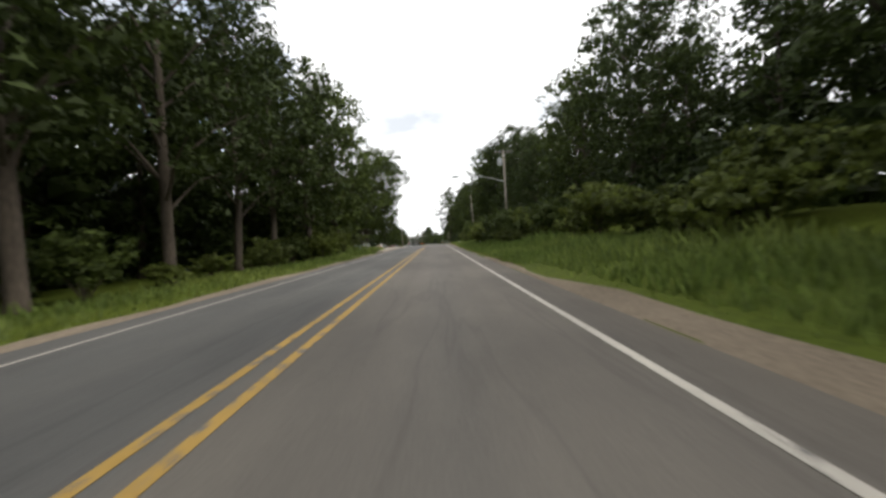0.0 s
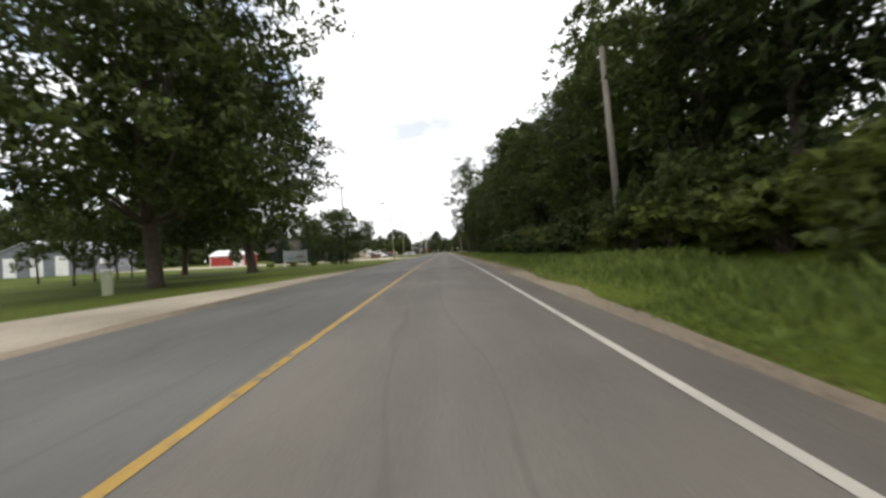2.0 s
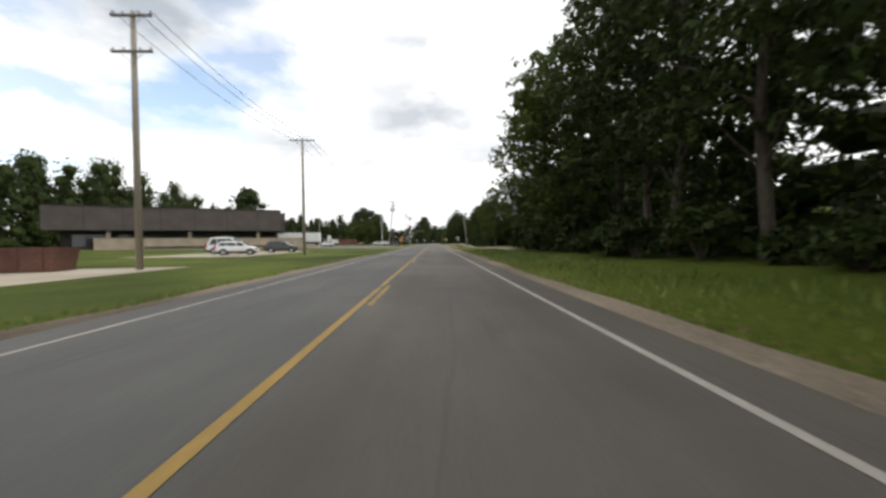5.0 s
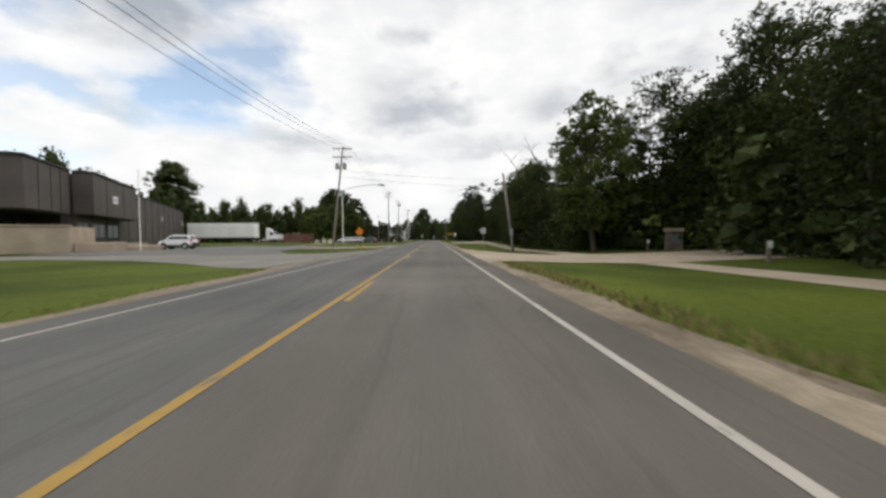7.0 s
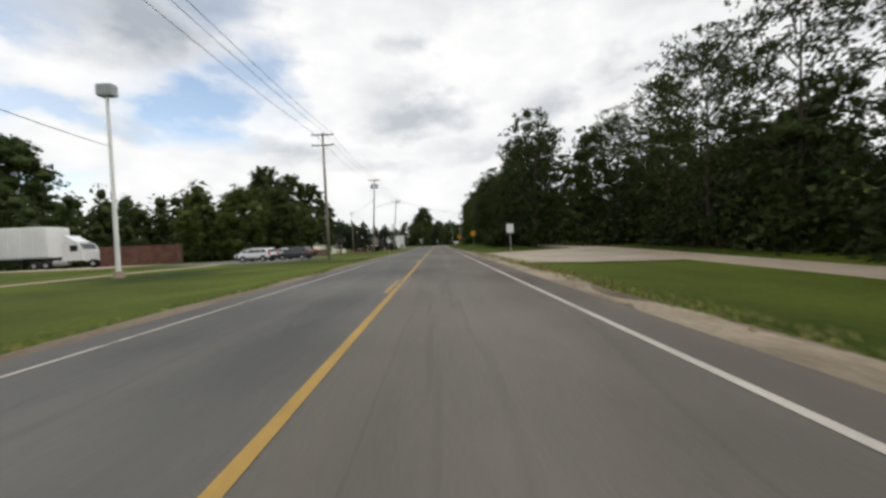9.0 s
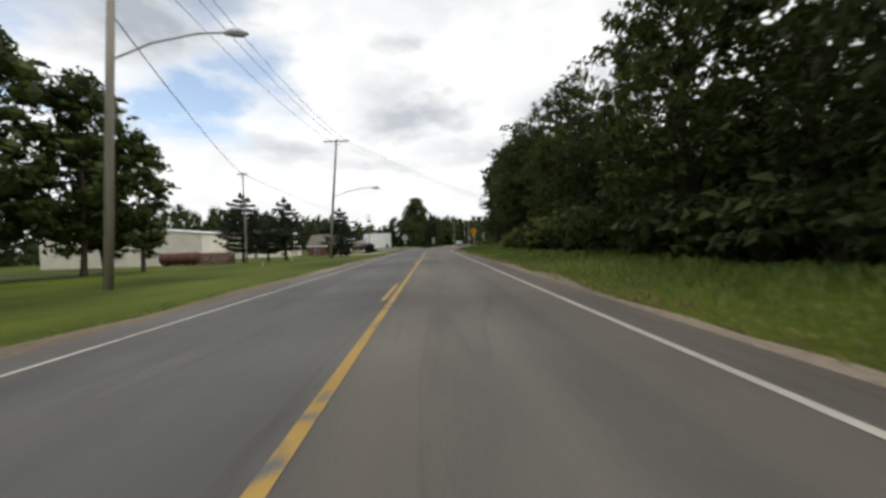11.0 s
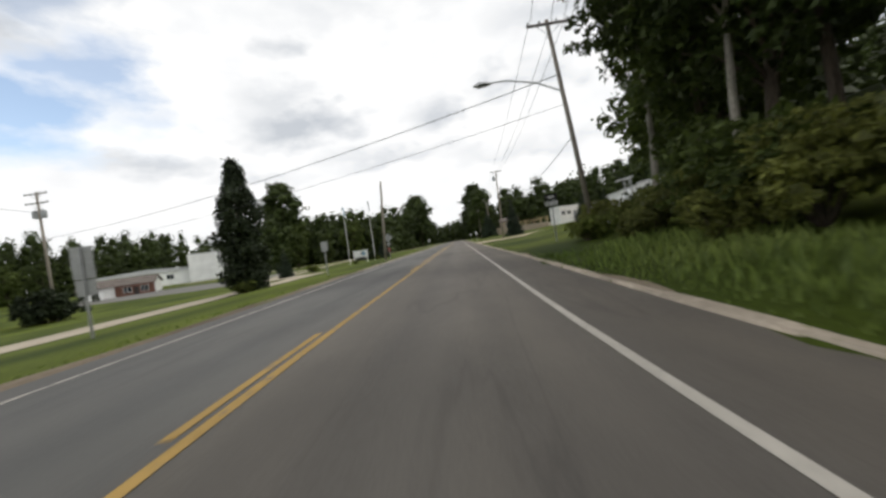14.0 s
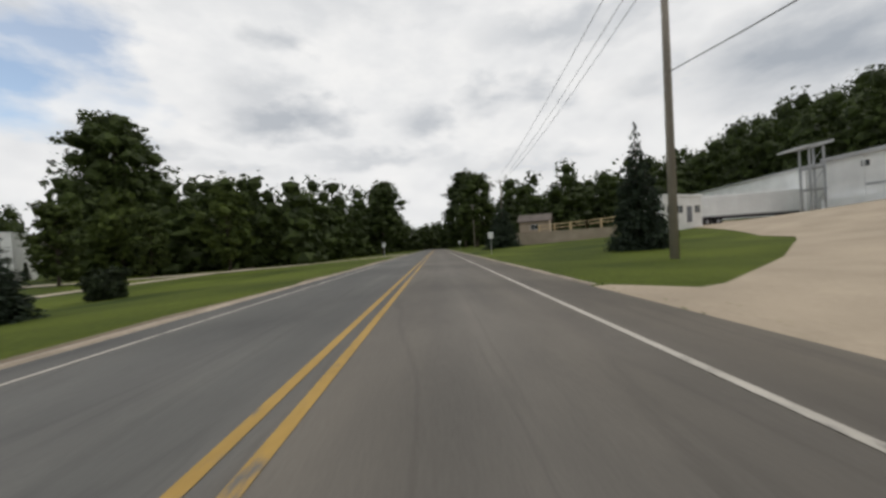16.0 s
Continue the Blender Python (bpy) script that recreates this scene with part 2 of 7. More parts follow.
def asphalt():
    """Worn asphalt: wheel tracks and seams along the lanes, stone grain."""
    m = mat("worn_asphalt", (0.120, 0.112, 0.102), rough=0.85, vary=0.16, scale=0.16, fine=42, bump=0.25, tint=(0.130, 0.121, 0.109))
    nt = m.node_tree
    n, l = nt.nodes, nt.links
    b = n["Principled BSDF"]
    col = b.inputs["Base Color"].links[0].from_socket
    uv = n.new("ShaderNodeUVMap")
    uv.uv_map = "lane"
    mp = n.new("ShaderNodeMapping")
    mp.inputs["Scale"].default_value = (1.0, 0.012, 1)
    l.new(uv.outputs[0], mp.inputs[0])
    nz = n.new("ShaderNodeTexNoise")
    nz.inputs["Scale"].default_value, nz.inputs["Detail"].default_value = 1.25, 3
    l.new(mp.outputs[0], nz.inputs[0])
    rp = n.new("ShaderNodeValToRGB")
    rp.color_ramp.elements[0].position, rp.color_ramp.elements[0].color = 0.3, (0.90, 0.905, 0.91, 1)
    rp.color_ramp.elements[1].position, rp.color_ramp.elements[1].color = 0.7, (1.10, 1.095, 1.08, 1)
    l.new(nz.outputs[0], rp.inputs[0])
    # sealed cracks that wander along the lanes
    mp2 = n.new("ShaderNodeMapping")
    mp2.inputs["Scale"].default_value = (0.35, 0.03, 1)
    l.new(uv.outputs[0], mp2.inputs[0])
    nc = n.new("ShaderNodeTexNoise")
    nc.inputs["Scale"].default_value, nc.inputs["Detail"].default_value, nc.inputs["Distortion"].default_value = 1.6, 4, 0.6
    l.new(mp2.outputs[0], nc.inputs[0])
    rc = n.new("ShaderNodeValToRGB")
    e = rc.color_ramp.elements
    e[0].position, e[0].color = 0.485, (1, 1, 1, 1)
    e[1].position, e[1].color = 0.515, (1, 1, 1, 1)
    mid = e.new(0.5)
    mid.color = (0.87, 0.87, 0.875, 1)
    l.new(nc.outputs[0], rc.inputs[0])
    # two pavings: a cooler grey lane and a browner one, and broad uneven patches
    sx = n.new("ShaderNodeSeparateXYZ")
    l.new(uv.outputs[0], sx.inputs[0])
    lanes = n.new("ShaderNodeValToRGB")
    half = n.new("ShaderNodeMath")
    half.operation, half.inputs[1].default_value, half.inputs[2].default_value = "MULTIPLY_ADD", 0.1, 0.5
    l.new(sx.outputs[0], half.inputs[0])
    rows = ((-4.4, (0.86, 0.89, 0.92)), (-2.7, (0.80, 0.85, 0.895)), (-1.8, (0.90, 0.945, 0.985)), (-0.9, (0.81, 0.86, 0.90)), (-0.15, (0.88, 0.92, 0.955)), (0.25, (1.0, 0.98, 0.945)), (0.95, (0.965, 0.945, 0.915)), (1.75, (1.07, 1.055, 1.03)), (2.6, (0.95, 0.925, 0.89)), (3.5, (1.0, 0.965, 0.92)), (3.85, (0.90, 0.86, 0.81)), (4.45, (0.90, 0.85, 0.785)))
    le = lanes.color_ramp.elements
    while len(le) < len(rows):
        le.new(0.5)
    for el, (o, c) in zip(le, rows):
        el.position, el.color = o * 0.1 + 0.5, (*c, 1)
    l.new(half.outputs[0], lanes.inputs[0])
    mp3 = n.new("ShaderNodeMapping")
    mp3.inputs["Scale"].default_value = (0.5, 0.16, 1)
    l.new(uv.outputs[0], mp3.inputs[0])
    nb = n.new("ShaderNodeTexNoise")
    nb.inputs["Scale"].default_value, nb.inputs["Detail"].default_value, nb.inputs["Roughness"].default_value = 1.0, 5, 0.6
    l.new(mp3.outputs[0], nb.inputs[0])
    broad = n.new("ShaderNodeValToRGB")
    broad.color_ramp.elements[0].position, broad.color_ramp.elements[0].color = 0.34, (0.86, 0.86, 0.87, 1)
    broad.color_ramp.elements[1].position, broad.color_ramp.elements[1].color = 0.66, (1.13, 1.125, 1.11, 1)
    l.new(nb.outputs[0], broad.inputs[0])
    for src in (rp.outputs[0], rc.outputs[0], lanes.outputs[0], broad.outputs[0]):
        mx = n.new("ShaderNodeMixRGB")
        mx.blend_type, mx.inputs[0].default_value = "MULTIPLY", 1.0
        l.new(col, mx.inputs[1])
        l.new(src, mx.inputs[2])
        col = mx.outputs[0]
    l.new(col, b.inputs["Base Color"])
    return m


def worn_paint(name, base, hold):
    """Road paint, chipped so that asphalt shows through in places."""
    m = mat(name, base, rough=0.7, vary=0.12, scale=0.8, fine=14, bump=0.1)
    nt = m.node_tree
    n, l = nt.nodes, nt.links
    b = n["Principled BSDF"]
    col = b.inputs["Base Color"].links[0].from_socket
    t = n.new("ShaderNodeTexCoord")
    nz = n.new("ShaderNodeTexNoise")
    nz.inputs["Scale"].default_value, nz.inputs["Detail"].default_value, nz.inputs["Roughness"].default_value = 6.0, 5, 0.65
    l.new(t.outputs["Object"], nz.inputs[0])
    wide = n.new("ShaderNodeTexNoise")
    wide.inputs["Scale"].default_value, wide.inputs["Detail"].default_value = 0.14, 2
    l.new(t.outputs["Object"], wide.inputs[0])
    wear = n.new("ShaderNodeMath")
    wear.operation, wear.inputs[1].default_value = "MULTIPLY_ADD", 0.55
    l.new(wide.outputs[0], wear.inputs[0])
    l.new(nz.outputs[0], wear.inputs[2])
    rp = n.new("ShaderNodeValToRGB")
    rp.color_ramp.elements[0].position, rp.color_ramp.elements[1].position = hold + 0.275, hold + 0.345
    l.new(wear.outputs[0], rp.inputs[0])
    mx = n.new("ShaderNodeMixRGB")
    mx.inputs[1].default_value = (0.13, 0.125, 0.115, 1)
    l.new(rp.outputs[0], mx.inputs[0])
    l.new(col, mx.inputs[2])
    l.new(mx.outputs[0], b.inputs["Base Color"])
    return m


M = {
    "asphalt": asphalt(),
    "white_line": worn_paint("white_road_paint", (0.43, 0.40, 0.35), 0.29),
    "yellow_line": worn_paint("yellow_road_paint", (0.36, 0.228, 0.06), 0.325),
    "yellow_thin": worn_paint("thin_worn_yellow_paint", (0.36, 0.228, 0.06), 0.375),
    "grass": mat("mown_grass", (0.036, 0.058, 0.005), 0.9, 0.34, 0.09, 9, 0.5, tint=(0.074, 0.092, 0.012), spec=0.1),
    "verge": mat("sandy_gravel", (0.155, 0.125, 0.092), 0.95, 0.30, 0.12, 16, 0.6, tint=(0.21, 0.172, 0.128), spec=0.1),
    "gravel": mat("pale_gravel", (0.36, 0.315, 0.25), 0.95, 0.16, 0.25, 14, 0.5, spec=0.1),
    "concrete": mat("concrete_slab", (0.37, 0.305, 0.228), 0.9, 0.13, 0.3, 18, 0.3, spec=0.2),
    "kerb": mat("crumbling_sandy_concrete", (0.34, 0.29, 0.23), 0.95, 0.25, 0.8, 14, 0.5, spec=0.15),
    "sand": mat("trodden_sand", (0.22, 0.18, 0.132), 0.95, 0.28, 0.5, 14, 0.5, spec=0.1, tint=(0.27, 0.225, 0.165)),
    "dust": mat("dusty_gravel", (0.25, 0.215, 0.17), 0.95, 0.2, 0.2, 12, 0.5, tint=(0.30, 0.265, 0.21), spec=0.1),
    "driveway": mat("pale_worn_asphalt", (0.20, 0.187, 0.163), 0.92, 0.16, 0.25, 14, 0.3),
    "lot": mat("grey_parking_asphalt", (0.145, 0.14, 0.13), 0.9, 0.15, 0.2, 14, 0.3),
    "leaf_a": mat("oak_leaves", (0.040, 0.058, 0.017), 0.6, 0.25, 0.25, 3, 0, island=0.34, per_object=0.2, translucent=0.2, spec=0.15),
    "leaf_b": mat("maple_leaves", (0.062, 0.086, 0.023), 0.6, 0.25, 0.25, 3, 0, island=0.36, per_object=0.22, translucent=0.3, spec=0.15),
    "leaf_c": mat("shrub_leaves", (0.098, 0.124, 0.031), 0.6, 0.3, 0.4, 4, 0, island=0.36, per_object=0.25, translucent=0.4, spec=0.2),
    "needle": mat("spruce_needles", (0.028, 0.043, 0.027), 0.7, 0.25, 0.4, 5, 0, island=0.35, per_object=0.15, translucent=0.12, spec=0.2),
    # olive leaves lightened so that the colour itself carries the sunlight
    "leaf_olive": mat("olive_leaves", (0.155, 0.172, 0.05), 0.6, 0.3, 0.4, 4, 0, island=0.4, per_object=0.2, translucent=0.45, spec=0.2),
    "pale_bark": mat("pale_grey_bark", (0.21, 0.185, 0.15), 0.95, 0.3, 1.2, 14, 0.6, stretch=(1, 1, 0.25)),
    "cedar": mat("cedar_foliage", (0.026, 0.038, 0.018), 0.7, 0.25, 0.5, 5, 0, island=0.35, per_object=0.1, translucent=0.12, spec=0.2),
    "blade": mat("tall_grass_blades", (0.120, 0.185, 0.040), 0.7, 0.25, 0.12, 4, 0, tint=(0.17, 0.21, 0.06), island=0.3, translucent=0.3, spec=0.15),
    "straw": mat("dry_straw_grass", (0.30, 0.24, 0.12), 0.85, 0.25, 0.3, 5, 0, tint=(0.22, 0.22, 0.08), island=0.3, translucent=0.2, spec=0.1),
    "bark": mat("grey_brown_bark", (0.085, 0.068, 0.052), 0.95, 0.35, 1.2, 14, 0.7, stretch=(1, 1, 0.25)),
    "dead_bark": mat("bleached_dead_wood", (0.17, 0.15, 0.13), 0.9, 0.25, 1.5, 12, 0.4, stretch=(1, 1, 0.3)),
    "pale_bark": mat("pale_bark", (0.26, 0.24, 0.20), 0.9, 0.3, 1.5, 12, 0.4, stretch=(1, 1, 0.4)),
    "pole_wood": mat("weathered_pole_wood", (0.27, 0.24, 0.20), 0.9, 0.22, 0.8, 20, 0.4, stretch=(3, 3, 0.2)),
    "arm_wood": mat("grey_crossarm_wood", (0.17, 0.155, 0.14), 0.9, 0.2, 2, 18, 0.3),
    "steel": mat("galvanised_steel", (0.42, 0.43, 0.44), 0.45, 0.12, 3, 30, 0.1, metal=0.6),
    "dark_steel": mat("dark_painted_steel", (0.045, 0.045, 0.048), 0.6, 0.2, 3, 25, 0.1),
    "wire": mat("black_cable", (0.03, 0.03, 0.032), 0.6, 0.1, 3, 20, 0),
    "transformer": mat("grey_transformer_paint", (0.33, 0.35, 0.36), 0.5, 0.12, 2, 20, 0.1),
    "white_paint": mat("white_paint", (0.74, 0.74, 0.72), 0.6, 0.08, 0.6, 15, 0.1),
    "white_metal": mat("white_ribbed_metal", (0.80, 0.81, 0.80), 0.5, 0.09, 0.4, 12, 0.1),
    "cream_metal": mat("cream_metal_siding", (0.78, 0.73, 0.62), 0.6, 0.09, 0.35, 12, 0.1),
    "brown_metal": mat("brown_metal_siding", (0.085, 0.072, 0.066), 0.6, 0.16, 0.3, 10, 0.15),
    "brown_seam": mat("dark_brown_trim", (0.035, 0.03, 0.028), 0.7, 0.15, 1, 12, 0.1),
    "grey_metal": mat("grey_metal_siding", (0.16, 0.17, 0.185), 0.6, 0.12, 0.4, 12, 0.1),
    "roof_metal": mat("pale_metal_roof", (0.50, 0.51, 0.52), 0.5, 0.1, 0.3, 10, 0.1),
    "shingle": mat("brown_shingles", (0.125, 0.105, 0.092), 0.9, 0.2, 0.6, 16, 0.4),
    "tan_block": mat("tan_block_wall", (0.36, 0.30, 0.23), 0.9, 0.14, 0.5, 10, 0.3),
    "brick": mat("red_brick", (0.12, 0.060, 0.045), 0.9, 0.18, 0.7, 8, 0.2, per_object=0.2),
    "mortar": mat("mortar", (0.30, 0.26, 0.22), 0.95, 0.12, 1, 14, 0.2),
    "red_paint": mat("red_barn_paint", (0.33, 0.045, 0.035), 0.7, 0.18, 0.5, 10, 0.2),
    "rust": mat("rusty_red_brown_steel", (0.12, 0.06, 0.046), 0.85, 0.3, 0.8, 9, 0.3),
    "glass": glass("dark_window_glass"),
    "pane": glass("grey_window_glass", (0.05, 0.06, 0.065)),
    "tyre": mat("tyre_rubber", (0.02, 0.02, 0.02), 0.9, 0.2, 3, 25, 0.2),
    "car_white": mat("white_car_paint", (0.74, 0.75, 0.76), 0.25, 0.03, 0.5, 10, 0, spec=0.6),
    "car_dark": mat("dark_car_paint", (0.05, 0.055, 0.06), 0.3, 0.05, 0.5, 10, 0, spec=0.6),
    "plastic_black": mat("black_plastic", (0.025, 0.025, 0.026), 0.6, 0.15, 3, 20, 0.1),
    "sign_white": mat("white_sign_sheet", (0.70, 0.71, 0.70), 0.4, 0.05, 1, 10, 0),
    "sign_back": mat("bare_aluminium_sign_back", (0.40, 0.41, 0.41), 0.45, 0.1, 2, 20, 0, metal=0.5),
    "sign_black": mat("black_sign_print", (0.02, 0.02, 0.022), 0.5, 0.1, 2, 15, 0),
    "sign_yellow": mat("amber_warning_sheet", (0.72, 0.33, 0.012), 0.4, 0.06, 1, 10, 0),
    "sign_red": mat("red_sign_sheet", (0.45, 0.03, 0.025), 0.4, 0.06, 1, 10, 0),
    "orange": mat("orange_fabric", (0.65, 0.22, 0.015), 0.7, 0.1, 1, 10, 0),
    "hydrant": mat("yellow_hydrant_paint", (0.62, 0.44, 0.05), 0.5, 0.12, 2, 15, 0.1),
    "fence_wood": mat("grey_split_rail", (0.19, 0.155, 0.12), 0.95, 0.25, 1.5, 14, 0.4),
    "new_wood": mat("pale_new_timber", (0.48, 0.37, 0.22), 0.85, 0.18, 1.5, 14, 0.2),
    "pavers": mat("red_stamped_crossing", (0.30, 0.158, 0.126), 0.85, 0.15, 0.5, 16, 0.3),
    "ramp": mat("tan_ramp_concrete", (0.40, 0.31, 0.225), 0.9, 0.15, 0.4, 18, 0.3, spec=0.2),
    "tactile": mat("brick_red_tactile_pad", (0.17, 0.06, 0.04), 0.8, 0.1, 1, 20, 0.2),
    "blue_print": mat("blue_print", (0.05, 0.22, 0.35), 0.5, 0.1, 1, 10, 0),
    "flower": mat("white_flowers", (0.7, 0.7, 0.62), 0.8, 0.1, 2, 10, 0),
    "mulch": mat("bark_mulch", (0.09, 0.06, 0.045), 0.95, 0.3, 1, 12, 0.5),
    "patch": mat("dark_tar_patch", (0.074, 0.069, 0.064), 0.8, 0.2, 0.6, 20, 0.2),
}


# ---- mesh helpers ----
class Mesh:
    """Collects vertices and faces of one part."""

    def __init__(self):
        self.v, self.f = [], []

    def add(self, verts, faces):
        k = len(self.v)
        self.v += [tuple(p) for p in verts]
        self.f += [tuple(i + k for i in f) for f in faces]
        return self

    def box(self, x0, x1, y0, y1, z0, z1, m=None, bevel=0.0):
        if bevel:
            b = bevel
            vs = []
            for z, c in ((z0, b), (z0 + b, 0), (z1 - b, 0), (z1, b)):
                vs += [(x0 + c, y0 + c, z), (x1 - c, y0 + c, z), (x1 - c, y1 - c, z), (x0 + c, y1 - c, z)]
            fs = [(3, 2, 1, 0), (12, 13, 14, 15)]
            for r in range(3):
                for i in range(4):
                    j = (i + 1) % 4
                    fs.append((r * 4 + i, r * 4 + j, r * 4 + 4 + j, r * 4 + 4 + i))
        else:
            vs = [(x, y, z) for z in (z0, z1) for x, y in ((x0, y0), (x1, y0), (x1, y1), (x0, y1))]
            fs = [(3, 2, 1, 0), (4, 5, 6, 7), (0, 1, 5, 4), (1, 2, 6, 5), (2, 3, 7, 6), (3, 0, 4, 7)]
        if m is not None:
            vs = [m @ Vector(p) for p in vs]
        return self.add(vs, fs)

    def tube(self, pts, radii, n=8, caps=True):
        """A round bar through the points."""
        pts = [Vector(p) for p in pts]
        if isinstance(radii, (int, float)):
            radii = [radii] * len(pts)
        k = len(self.v)
        side_v = None
        for i, p in enumerate(pts):
            d = (pts[min(i + 1, len(pts) - 1)] - pts[max(i - 1, 0)]).normalized()
            if side_v is None:
                side_v = d.orthogonal().normalized()
            side_v = (side_v - d * side_v.dot(d)).normalized()
            up = d.cross(side_v)
            for j in range(n):
                a = 2 * math.pi * j / n
                self.v.append(tuple(p + (side_v * math.cos(a) + up * math.sin(a)) * radii[i]))
        for i in range(len(pts) - 1):
            for j in range(n):
                q = (j + 1) % n
                self.f.append((k + i * n + j, k + i * n + q, k + (i + 1) * n + q, k + (i + 1) * n + j))
        if caps:
            self.f.append(tuple(k + j for j in reversed(range(n))))
            self.f.append(tuple(k + (len(pts) - 1) * n + j for j in range(n)))
        return self

    def prism(self, outline, y0, y1, m=None):
        """An outline in x, z pushed from y0 to y1."""
        n = len(outline)
        vs = [(x, y0, z) for x, z in outline] + [(x, y1, z) for x, z in outline]
        if m is not None:
            vs = [m @ Vector(p) for p in vs]
        fs = [tuple(range(n)), tuple(reversed(range(n, 2 * n)))]
        fs += [(i + n, (i + 1) % n + n, (i + 1) % n, i) for i in range(n)]
        return self.add(vs, fs)

    def ring(self, c, r, t, depth, n=20, m=None):
        """A flat ring in x, z."""
        vs = []
        for i in range(n):
            a = 2 * math.pi * i / n
            for rr, y in ((r, 0), (r - t, 0), (r - t, depth), (r, depth)):
                p = Vector((c[0] + rr * math.cos(a), c[1] + y, c[2] + rr * math.sin(a)))
                vs.append(m @ p if m is not None else p)
        fs = []
        for i in range(n):
            j = (i + 1) % n
            for q in range(4):
                w = (q + 1) % 4
                fs.append((i * 4 + q, i * 4 + w, j * 4 + w, j * 4 + q))
        return self.add(vs, fs)

    def data(self, name, material, smooth=False):
        me = bpy.data.meshes.new(name)
        me.from_pydata(self.v, [], self.f)
        me.materials.append(material)
        if smooth:
            me.polygons.foreach_set("use_smooth", [True] * len(me.polygons))
        me.update()
        return me


def part(name, mesh, material, parent, label="", smooth=False, local=None):
    ob = new(name, mesh.data(name, material, smooth) if isinstance(mesh, Mesh) else mesh)
    ob.parent = parent
    if local is not None:
        ob.matrix_basis = local
    if label:
        tagged(ob, label)
    return ob


def thing(name, m, label, category, group="", kind=""):
    ob = new(name)
    ob.empty_display_size = 0.3
    ob.matrix_basis = m
    return tagged(ob, label, category, group, kind)


def solid(name, mesh, material, m, label, category, group="", kind="", smooth=False):
    ob = new(name, mesh.data(name, material, smooth))
    ob.matrix_basis = m
    return tagged(ob, label, category, group, kind)


def words(name, text, size, material, parent, local, depth=0.004):
    cu = bpy.data.curves.new(name, "FONT")
    cu.body, cu.size, cu.extrude, cu.align_x, cu.align_y = text, size, depth, "CENTER", "CENTER"
    cu.offset = size * 0.028
    tmp = bpy.data.objects.new(name, cu)
    me = bpy.data.meshes.new_from_object(tmp)
    bpy.data.objects.remove(tmp)
    me.materials.append(material)
    ob = new(name, me)
    ob.parent, ob.matrix_basis = parent, local
    return ob


FACE = pose(0, 0, 0, 90, 0, 0)


# ---- the land and the road ----
def spread(a, b, step, far):
    """Even steps from a to b, then ever longer ones out to far on both sides."""
    out = list(np.arange(a, b + step, step))
    d, lo, hi = step, out[0], out[-1]
    left, right = [], []
    while d < far:
        d *= 1.7
        left.append(lo - d)
        right.append(hi + d)
    return left[::-1] + out + right


def build_ground():
    xs, ys = spread(-60, 130, 1.6, 2600), spread(-40, 640, 3.0, 2600)
    vs = []
    for y in ys:
        for x in xs:
            s, o = SO(x, y)
            vs.append((x, y, ground_z(s, o)))
    n = len(xs)
    fs = [(j * n + i, j * n + i + 1, j * n + n + i + 1, j * n + n + i) for j in range(len(ys) - 1) for i in range(n - 1)]
    me = bpy.data.meshes.new("ground")
    me.from_pydata(vs, [], fs)
    me.materials.append(M["grass"])
    me.polygons.foreach_set("use_smooth", [True] * len(me.polygons))
    tagged(new("ground", me), "mown and rough green grass beside the road", "grass", kind="structure")


def strip(name, s0, s1, inner, outer, material, zf, step=2.0, cols=1, uv=False):
    """A strip along the road from offset inner to outer (numbers or functions of s)."""
    fa = inner if callable(inner) else lambda s: inner
    fb = outer if callable(outer) else lambda s: outer
    n = max(int(math.ceil((s1 - s0) / step)), 1)
    vs, uvs = [], []
    for i in range(n + 1):
        s = s0 + (s1 - s0) * i / n
        for c in range(cols + 1):
            o = fa(s) + (fb(s) - fa(s)) * c / cols
            x, y = W(s, o)
            vs.append((x, y, zf(s, o)))
            uvs.append((o, s))
    k = cols + 1
    fs = [(i * k + c, i * k + c + 1, i * k + k + c + 1, i * k + k + c) for i in range(n) for c in range(cols)]
    me = bpy.data.meshes.new(name)
    me.from_pydata(vs, [], fs)
    me.materials.append(material)
    if uv:
        lay = me.uv_layers.new(name="lane")
        for p in me.polygons:
            for li, vi in zip(p.loop_indices, p.vertices):
                lay.data[li].uv = uvs[vi]
    return new(name, me)


def wob(k, amp, f=0.35):
    return lambda s: amp * noise.noise(Vector((s * f, k, 0.5)))


def above(dz):
    return lambda s, o: ground_z(s, o) + dz


build_ground()
VERGE = lambda s: float(np.interp(s, (-30, -8, 2, 48, 64, 150, 205, 350, 380, 440), (5.2, 5.3, 4.6, 4.6, 5.15, 5.3, 5.15, 5.1, 4.85, 4.75)))
tagged(strip("road", -120, 1200, -EDGE, EDGE, M["asphalt"], road_z, 3.0, 6, True), "worn grey two-lane asphalt road with faint wheel tracks", "road", kind="structure")
for sgn, nm in ((-1, 1), (1, 2)):
    w1, w2 = wob(nm * 3.0, 0.16, 0.5), wob(nm * 7.0, 0.45, 0.3)
    tagged(strip("shoulder_%d" % nm, -120, 900, lambda s: sgn * (edge(s, sgn) - 0.06 + w1(s)), lambda s: sgn * ((max(VERGE(s), edge(s, 1) + 0.12) if sgn > 0 else 4.95) + w2(s) + 0.5 * w1(2.7 * s)), M["verge"], lambda s, o: road_z(s, o) - 0.02 if abs(o) < edge(s, o) + 0.1 else max(ground_z(s, o), road_z(s, edge(s, o)) - 0.02) + 0.02, 1.0, 4),
           "sandy gravel shoulder along the asphalt edge", "road shoulder", kind="structure")
LINE = lambda dz: (lambda s, o: road_z(s, o) + dz)
LW = 3.6
